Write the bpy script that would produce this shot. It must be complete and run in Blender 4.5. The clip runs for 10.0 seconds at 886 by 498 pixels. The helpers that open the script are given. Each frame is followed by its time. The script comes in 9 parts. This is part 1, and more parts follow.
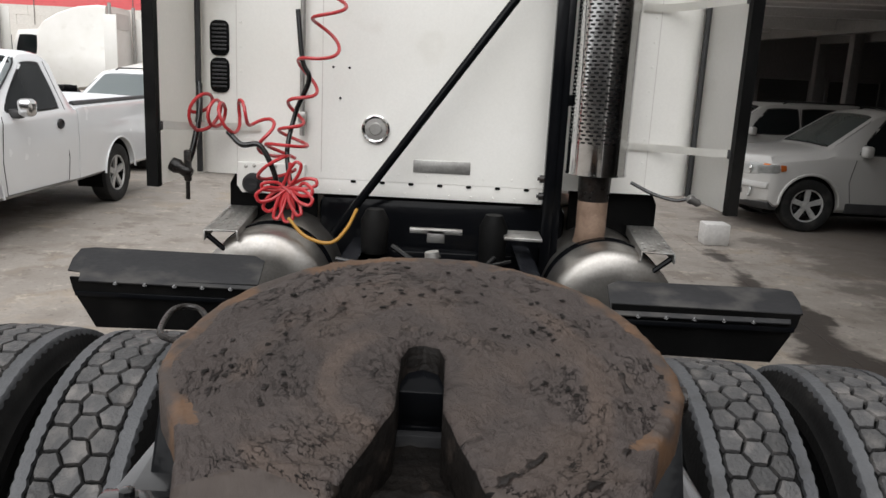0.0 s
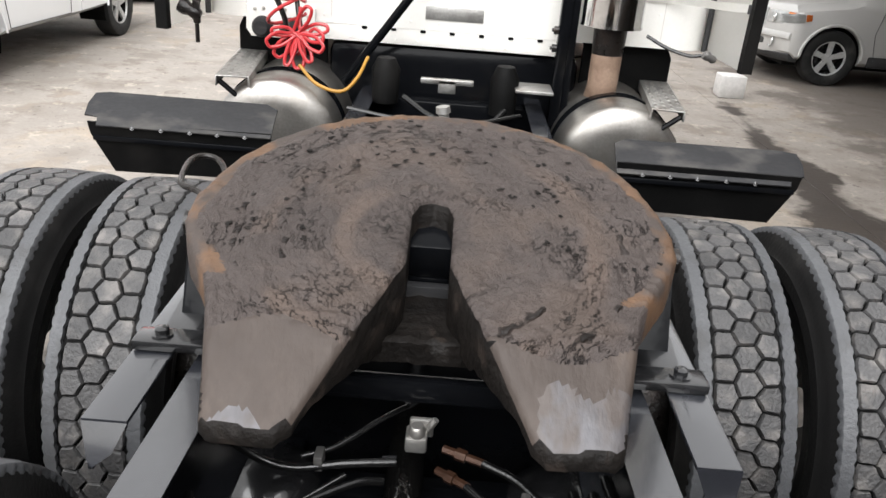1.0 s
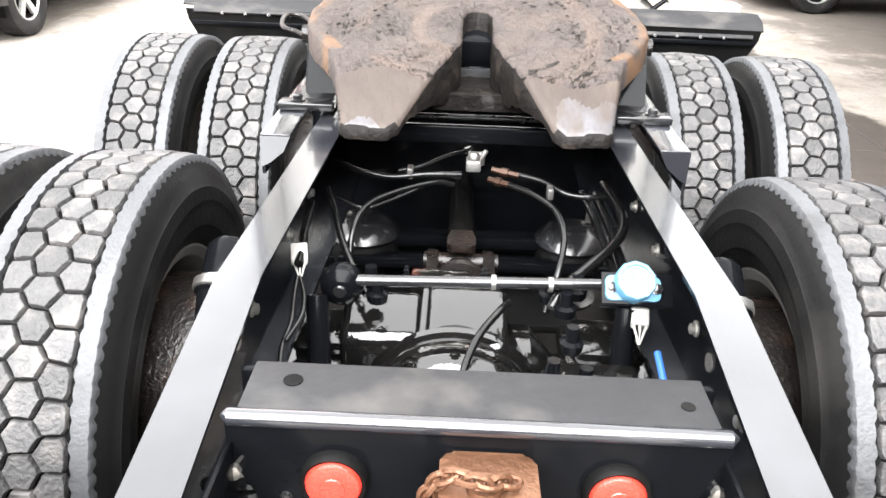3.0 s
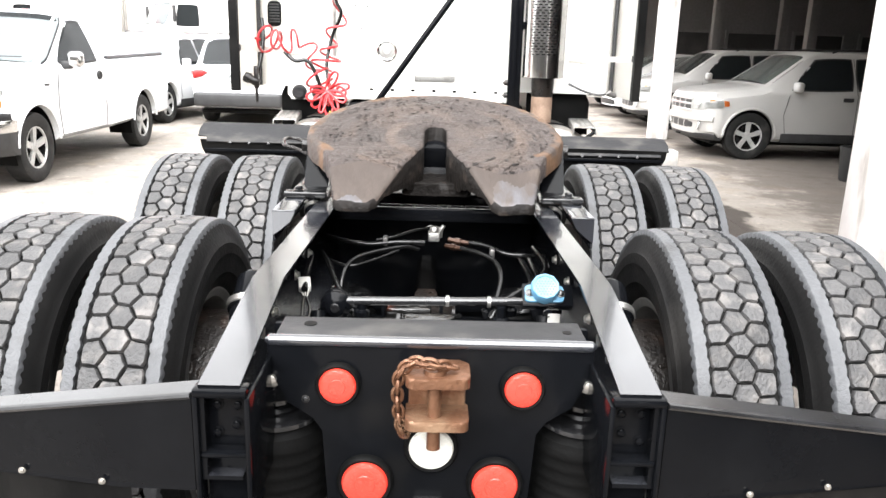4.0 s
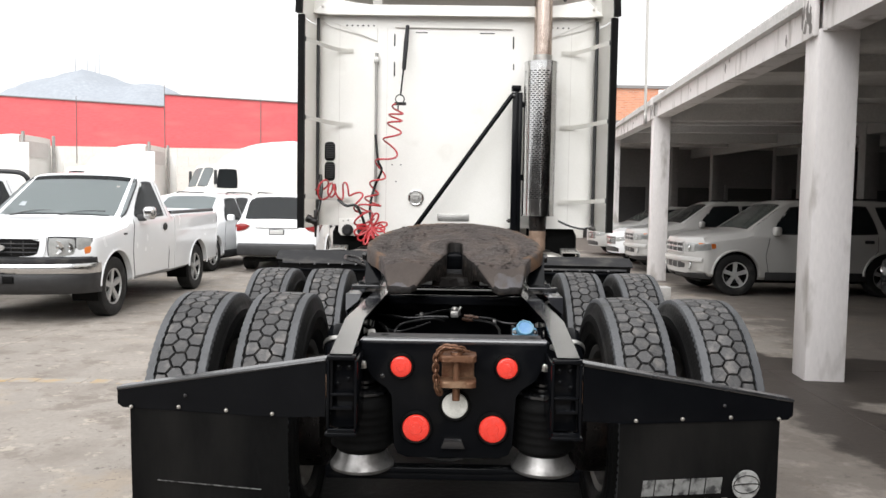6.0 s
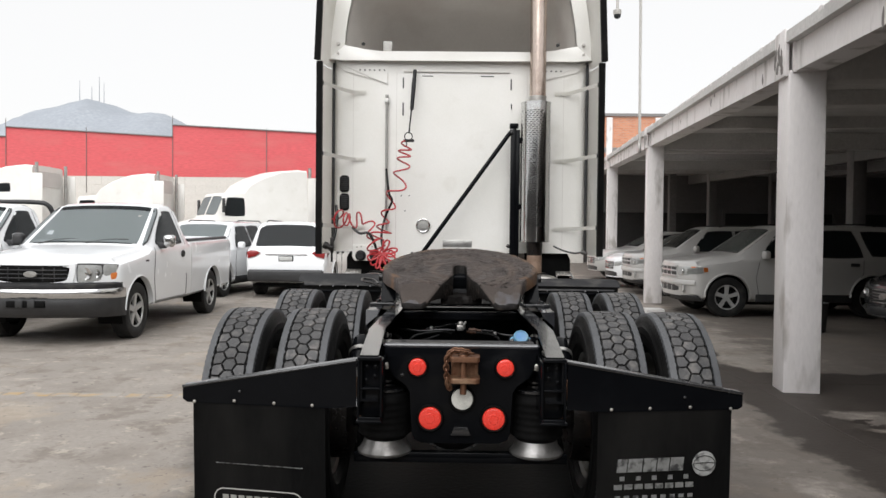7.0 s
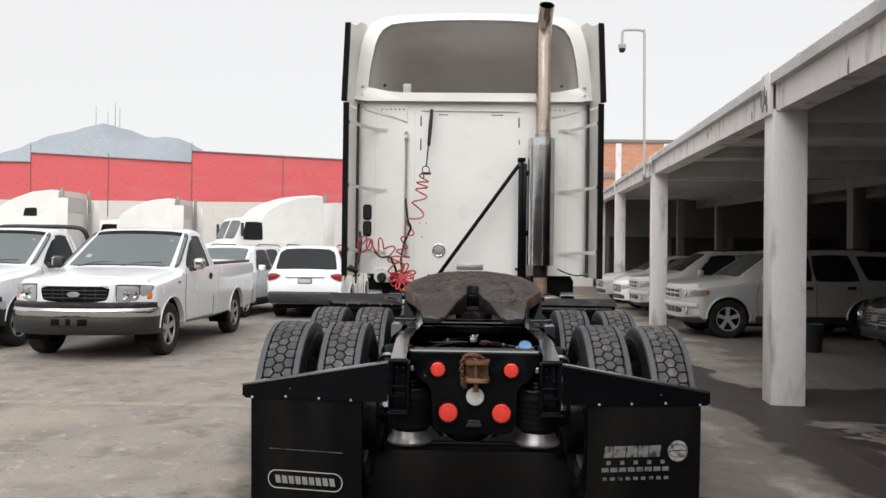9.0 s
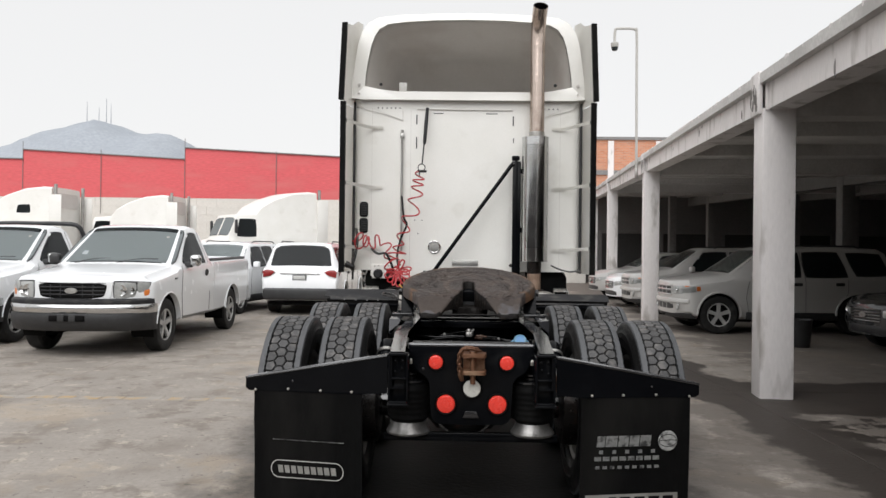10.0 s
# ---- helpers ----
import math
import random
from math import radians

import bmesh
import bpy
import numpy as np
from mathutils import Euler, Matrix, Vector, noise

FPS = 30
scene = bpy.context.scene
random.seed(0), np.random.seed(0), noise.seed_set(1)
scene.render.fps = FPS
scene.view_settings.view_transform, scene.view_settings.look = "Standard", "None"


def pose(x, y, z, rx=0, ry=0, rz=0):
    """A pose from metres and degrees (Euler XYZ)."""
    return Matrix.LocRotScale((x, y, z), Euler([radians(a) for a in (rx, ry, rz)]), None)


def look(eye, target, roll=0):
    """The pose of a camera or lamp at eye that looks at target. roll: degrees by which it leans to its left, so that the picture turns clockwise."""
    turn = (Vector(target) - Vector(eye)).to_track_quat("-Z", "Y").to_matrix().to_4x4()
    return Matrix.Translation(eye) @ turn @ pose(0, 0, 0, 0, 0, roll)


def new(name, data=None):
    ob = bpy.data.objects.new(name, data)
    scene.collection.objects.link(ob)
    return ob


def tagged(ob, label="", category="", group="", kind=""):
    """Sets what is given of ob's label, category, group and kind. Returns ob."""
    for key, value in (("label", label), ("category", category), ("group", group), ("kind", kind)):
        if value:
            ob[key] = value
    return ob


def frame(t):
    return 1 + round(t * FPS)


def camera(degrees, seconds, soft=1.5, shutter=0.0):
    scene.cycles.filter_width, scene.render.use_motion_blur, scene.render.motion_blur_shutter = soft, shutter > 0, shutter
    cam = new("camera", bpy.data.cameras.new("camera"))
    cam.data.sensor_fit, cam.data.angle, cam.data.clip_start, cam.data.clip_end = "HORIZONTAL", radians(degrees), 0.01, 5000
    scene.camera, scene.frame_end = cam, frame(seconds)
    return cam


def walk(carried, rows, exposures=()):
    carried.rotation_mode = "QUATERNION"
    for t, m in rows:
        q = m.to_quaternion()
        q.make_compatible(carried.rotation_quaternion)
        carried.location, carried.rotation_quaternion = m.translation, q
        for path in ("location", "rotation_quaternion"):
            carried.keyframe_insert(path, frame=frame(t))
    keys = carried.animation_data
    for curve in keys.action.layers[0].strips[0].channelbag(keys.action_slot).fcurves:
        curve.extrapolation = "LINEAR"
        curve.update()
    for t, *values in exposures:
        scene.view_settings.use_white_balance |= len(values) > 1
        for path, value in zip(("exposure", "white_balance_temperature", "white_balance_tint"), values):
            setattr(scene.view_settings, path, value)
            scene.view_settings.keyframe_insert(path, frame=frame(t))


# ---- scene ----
cam = camera(60.0, 10.0)
PATH = [
    (0, (0.035, 0.285, 1.792), (0.024, 2.238, 1.359), 2.9),
    (0.5, (0.04, 0.295, 1.836), (0.054, 2.197, 1.219), 4.5),
    (1, (0.028, 0.227, 1.845), (0.024, 2.052, 1.027), 4.5),
    (1.5, (0.008, 0.108, 1.83), (0.02, 1.838, 0.825), 4.6),
    (2, (-0.041, -0.053, 1.762), (-0.03, 1.667, 0.741), 3.0),
    (2.5, (-0.046, -0.281, 1.71), (-0.098, 1.461, 0.729), 2.9),
    (2.7, (-0.049, -0.411, 1.687), (-0.096, 1.346, 0.733), 2.6),
    (3.8, (-0.017, -1.155, 1.599), (0.018, 0.753, 0.998), 1.8),
    (4, (-0.006, -1.293, 1.589), (0.025, 0.64, 1.076), 1.7),
    (4.5, (0.026, -1.619, 1.545), (0.008, 0.353, 1.214), 2.6),
    (5, (0.002, -1.955, 1.49), (-0.077, 0.019, 1.18), 0.3),
    (5.5, (-0.012, -2.265, 1.488), (-0.028, -0.276, 1.282), 0.7),
    (6.8, (-0.016, -3.082, 1.501), (-0.061, -1.083, 1.444), 1.2),
    (7, (-0.036, -3.185, 1.501), (-0.066, -1.186, 1.453), 0.6),
    (7.5, (-0.01, -3.404, 1.508), (-0.047, -1.405, 1.507), 0.7),
    (8, (0.02, -3.624, 1.509), (-0.028, -1.624, 1.498), 0.2),
    (8.5, (-0.003, -3.73, 1.511), (-0.05, -1.731, 1.534), 1.1),
    (9, (-0.052, -3.87, 1.508), (-0.112, -1.871, 1.521), 0.7),
    (9.5, (-0.072, -3.973, 1.506), (-0.124, -1.974, 1.533), 0.7),
    (10, (-0.076, -3.994, 1.505), (-0.117, -1.995, 1.51), 0.7),
]
walk(cam, [(t, look(eye, target, roll)) for t, eye, target, roll in PATH], [(0.0, 0.74), (0.5, 1.32), (1.0, 1.7), (1.5, 1.6), (1.8, 2.55), (2.1, 3.35), (2.7, 3.35), (3.8, 2.75), (4.1, 2.7), (4.5, 2.3), (5.0, 1.9), (5.7, 1.4), (6.8, 0.9), (7.5, 0.7), (10.0, 0.7)])

# ---- world and sun ----
world = bpy.data.worlds.new("overcast_sky")
scene.world = world
world.use_nodes = True
wn, wl = world.node_tree.nodes, world.node_tree.links
sky = wn.new("ShaderNodeTexSky")
sky.sky_type = "NISHITA"
sky.sun_disc = False
sky.sun_elevation, sky.sun_rotation = radians(51), radians(195)
sky.air_density, sky.dust_density, sky.ozone_density = 1.0, 2.0, 1.0
grey = wn.new("ShaderNodeHueSaturation")
grey.inputs["Saturation"].default_value, grey.inputs["Value"].default_value = 0.3, 0.10
cloud = wn.new("ShaderNodeMix")
cloud.data_type = "RGBA"
cloud.inputs[0].default_value = 0.85
cloud.inputs[7].default_value = (0.575, 0.572, 0.57, 1)
wl.new(sky.outputs[0], grey.inputs["Color"])
wl.new(grey.outputs[0], cloud.inputs[6])
wl.new(cloud.outputs[2], wn["Background"].inputs["Color"])
wn["Background"].inputs["Strength"].default_value = 1.0
sun_data = bpy.data.lights.new("sun", "SUN")
sun_data.energy, sun_data.angle, sun_data.color = 1.75, radians(70), (0.985, 0.99, 1.0)
sun = new("sun", sun_data)
sun.matrix_world = look((-5, -19, 24), (0, 0, 0))


# ---- materials ----
def surface(name, a, b, scale=6.0, rough=0.6, metal=0.0, bump=0.15, fine=60.0, stain=None, stain_scale=1.2, stain_at=(0.52, 0.7), coat=0.0, rough_var=0.12, spec=0.5, per_piece=0.0, stretch=(1, 1, 1), mottle=1.0):
    """A worn surface: two colours mixed by coarse and fine noise, an optional third one in patches, uneven gloss and fine relief."""
    m = bpy.data.materials.new(name)
    m.use_nodes = True
    n, l = m.node_tree.nodes, m.node_tree.links
    p = n["Principled BSDF"]
    co = n.new("ShaderNodeTexCoord")
    mp = n.new("ShaderNodeMapping")
    mp.inputs["Scale"].default_value = stretch
    l.new(co.outputs["Object"], mp.inputs["Vector"])

    def noise_at(s, detail=5.0):
        t = n.new("ShaderNodeTexNoise")
        t.inputs["Scale"].default_value, t.inputs["Detail"].default_value = s, detail
        l.new(mp.outputs[0], t.inputs["Vector"])
        return t

    def mix(f, x, y):
        t = n.new("ShaderNodeMix")
        t.data_type = "RGBA"
        for k, v in ((0, f), (6, x), (7, y)):
            if hasattr(v, "is_linked"):
                l.new(v, t.inputs[k])
            else:
                t.inputs[k].default_value = v
        return t.outputs[2]

    def step(v, lo, hi):
        t = n.new("ShaderNodeMapRange")
        t.inputs[1].default_value, t.inputs[2].default_value = lo, hi
        l.new(v, t.inputs[0])
        return t.outputs[0]

    coarse, grain = noise_at(scale), noise_at(fine, 3.0)
    col = mix(step(coarse.outputs[0], 0.3, 0.7), (*a, 1), (*b, 1))
    col = mix(step(grain.outputs[0], 0.2, 0.2 + 0.7 / mottle), col, (*[0.5 * (x + y) * 0.75 for x, y in zip(a, b)], 1))
    if stain:
        patch = noise_at(stain_scale, 7.0)
        col = mix(step(patch.outputs[0], *stain_at), col, (*stain, 1))
    if per_piece:
        info = n.new("ShaderNodeObjectInfo")
        bright = n.new("ShaderNodeHueSaturation")
        r = n.new("ShaderNodeMapRange")
        r.inputs[3].default_value, r.inputs[4].default_value = 1 - per_piece, 1 + per_piece
        l.new(info.outputs["Random"], r.inputs[0])
        l.new(r.outputs[0], bright.inputs["Value"])
        l.new(col, bright.inputs["Color"])
        col = bright.outputs[0]
    l.new(col, p.inputs["Base Color"])
    r = n.new("ShaderNodeMapRange")
    r.inputs[3].default_value, r.inputs[4].default_value = max(0.02, rough - rough_var), min(1, rough + rough_var)
    l.new(noise_at(scale * 2.3).outputs[0], r.inputs[0])
    l.new(r.outputs[0], p.inputs["Roughness"])
    p.inputs["Metallic"].default_value = metal
    p.inputs["Specular IOR Level"].default_value = spec
    p.inputs["Coat Weight"].default_value = coat
    p.inputs["Coat Roughness"].default_value = 0.08
    if bump:
        bp = n.new("ShaderNodeBump")
        bp.inputs["Strength"].default_value, bp.inputs["Distance"].default_value = bump, 0.006
        l.new(grain.outputs[0], bp.inputs["Height"])
        l.new(bp.outputs[0], p.inputs["Normal"])
    return m


def plate_material():
    """Bare coupling plate: brown worn steel under wrinkled rings of old grease, with tan rubbed patches."""
    m = surface("greasy_worn_plate", (0.046, 0.0372, 0.0345), (0.071, 0.0575, 0.0525), 5, 0.5, 0.1, 0.5, 70, stain=(0.092, 0.069, 0.057), stain_scale=4.5, stain_at=(0.50, 0.74), spec=0.22)
    n, l = m.node_tree.nodes, m.node_tree.links
    p = n["Principled BSDF"]
    base = p.inputs["Base Color"].links[0].from_socket
    rough = p.inputs["Roughness"].links[0].from_socket
    co = n.new("ShaderNodeTexCoord")

    def math_node(op, x, y=None, z=None):
        t = n.new("ShaderNodeMath")
        t.operation = op
        for k, v in enumerate((x, y, z)):
            if v is None:
                continue
            if hasattr(v, "is_linked"):
                l.new(v, t.inputs[k])
            else:
                t.inputs[k].default_value = v
        return t.outputs[0]

    def noise_at(s, detail=4.0):
        t = n.new("ShaderNodeTexNoise")
        t.inputs["Scale"].default_value, t.inputs["Detail"].default_value = s, detail
        l.new(co.outputs["Object"], t.inputs["Vector"])
        return t.outputs[0]

    def ramp(v, lo, hi):
        t = n.new("ShaderNodeMapRange")
        t.interpolation_type = "SMOOTHSTEP"
        t.inputs[1].default_value, t.inputs[2].default_value = lo, hi
        l.new(v, t.inputs[0])
        return t.outputs[0]

    off = n.new("ShaderNodeVectorMath")
    off.operation = "MULTIPLY_ADD"
    l.new(co.outputs["Object"], off.inputs[0])
    off.inputs[1].default_value, off.inputs[2].default_value = (1, 1, 0), (0, -1.60, 0)
    dist = n.new("ShaderNodeVectorMath")
    dist.operation = "LENGTH"
    l.new(off.outputs[0], dist.inputs[0])
    bent = math_node("MULTIPLY_ADD", noise_at(7), 0.05, dist.outputs["Value"])
    bent = math_node("MULTIPLY_ADD", noise_at(30), 0.012, bent)
    wave = math_node("SINE", math_node("MULTIPLY", bent, 66.0))
    rings = math_node("MULTIPLY", math_node("MULTIPLY", ramp(wave, 0.90, 1.0), ramp(noise_at(6), 0.47, 0.60)), ramp(noise_at(26, 2), 0.50, 0.58))
    part_xy = n.new("ShaderNodeSeparateXYZ")
    l.new(off.outputs[0], part_xy.inputs[0])
    polar = n.new("ShaderNodeCombineXYZ")
    l.new(math_node("MULTIPLY", bent, 34.0), polar.inputs[0])
    l.new(math_node("MULTIPLY", math_node("ARCTAN2", part_xy.outputs[0], part_xy.outputs[1]), 4.5), polar.inputs[1])
    torn = n.new("ShaderNodeTexNoise")
    torn.inputs["Scale"].default_value, torn.inputs["Detail"].default_value, torn.inputs["Roughness"].default_value = 1.1, 7.0, 0.62
    l.new(polar.outputs[0], torn.inputs["Vector"])
    edge = math_node("ABSOLUTE", math_node("SUBTRACT", torn.outputs[0], 0.5))
    folds = math_node("MULTIPLY", ramp(edge, 0.016, 0.003), ramp(noise_at(8, 6), 0.50, 0.60))
    grease = math_node("MAXIMUM", rings, folds)
    pool = ramp(noise_at(4.5, 7), 0.56, 0.66)
    grease = math_node("MINIMUM", math_node("ADD", grease, math_node("MULTIPLY", pool, 0.25)), 1.0)
    worn = n.new("ShaderNodeMix")
    worn.data_type = "RGBA"
    l.new(math_node("MULTIPLY", ramp(math_node("SINE", math_node("MULTIPLY", bent, 40.0)), 0.3, 1.0), ramp(noise_at(4, 7), 0.44, 0.62)), worn.inputs[0])
    l.new(base, worn.inputs[6])
    worn.inputs[7].default_value = (0.080, 0.060, 0.050, 1)
    mix = n.new("ShaderNodeMix")
    mix.data_type = "RGBA"
    l.new(grease, mix.inputs[0])
    l.new(worn.outputs[2], mix.inputs[6])
    mix.inputs[7].default_value = (0.012, 0.0095, 0.0085, 1)
    l.new(mix.outputs[2], p.inputs["Base Color"])
    l.new(math_node("MULTIPLY_ADD", grease, -0.12, rough), p.inputs["Roughness"])
    bp = n.new("ShaderNodeBump")
    bp.inputs["Strength"].default_value, bp.inputs["Distance"].default_value = 1.0, 0.010
    high = math_node("MULTIPLY_ADD", noise_at(28, 6), 1.1, math_node("MULTIPLY_ADD", noise_at(80, 3), 0.4, math_node("MULTIPLY_ADD", torn.outputs[0], 1.6, grease)))
    l.new(high, bp.inputs["Height"])
    l.new(bp.outputs[0], p.inputs["Normal"])
    return m


def island_shift(m, amount):
    """Makes each loose piece of a mesh a little lighter or darker than the next."""
    n, l = m.node_tree.nodes, m.node_tree.links
    p = n["Principled BSDF"]
    base = p.inputs["Base Color"].links[0].from_socket
    geo, r, hsv = n.new("ShaderNodeNewGeometry"), n.new("ShaderNodeMapRange"), n.new("ShaderNodeHueSaturation")
    r.inputs[3].default_value, r.inputs[4].default_value = 1 - amount, 1 + amount
    l.new(geo.outputs["Random Per Island"], r.inputs[0])
    l.new(r.outputs[0], hsv.inputs["Value"])
    l.new(base, hsv.inputs["Color"])
    l.new(hsv.outputs[0], p.inputs["Base Color"])
    return m


def lamp_lens(name, col, emit=0.0):
    m = surface(name, col, [c * 0.85 for c in col], 30, 0.25, 0, 0.3, 250, coat=0.6)
    p = m.node_tree.nodes["Principled BSDF"]
    p.inputs["Emission Color"].default_value, p.inputs["Emission Strength"].default_value = (*col, 1), emit
    return m


def glass(name, tint=(0.03, 0.035, 0.04), shine=0.3):
    m = surface(name, tint, tint, 3, 0.06, 0, 0, 40, coat=0.0, rough_var=0.03, spec=shine, mottle=0.1)
    return m


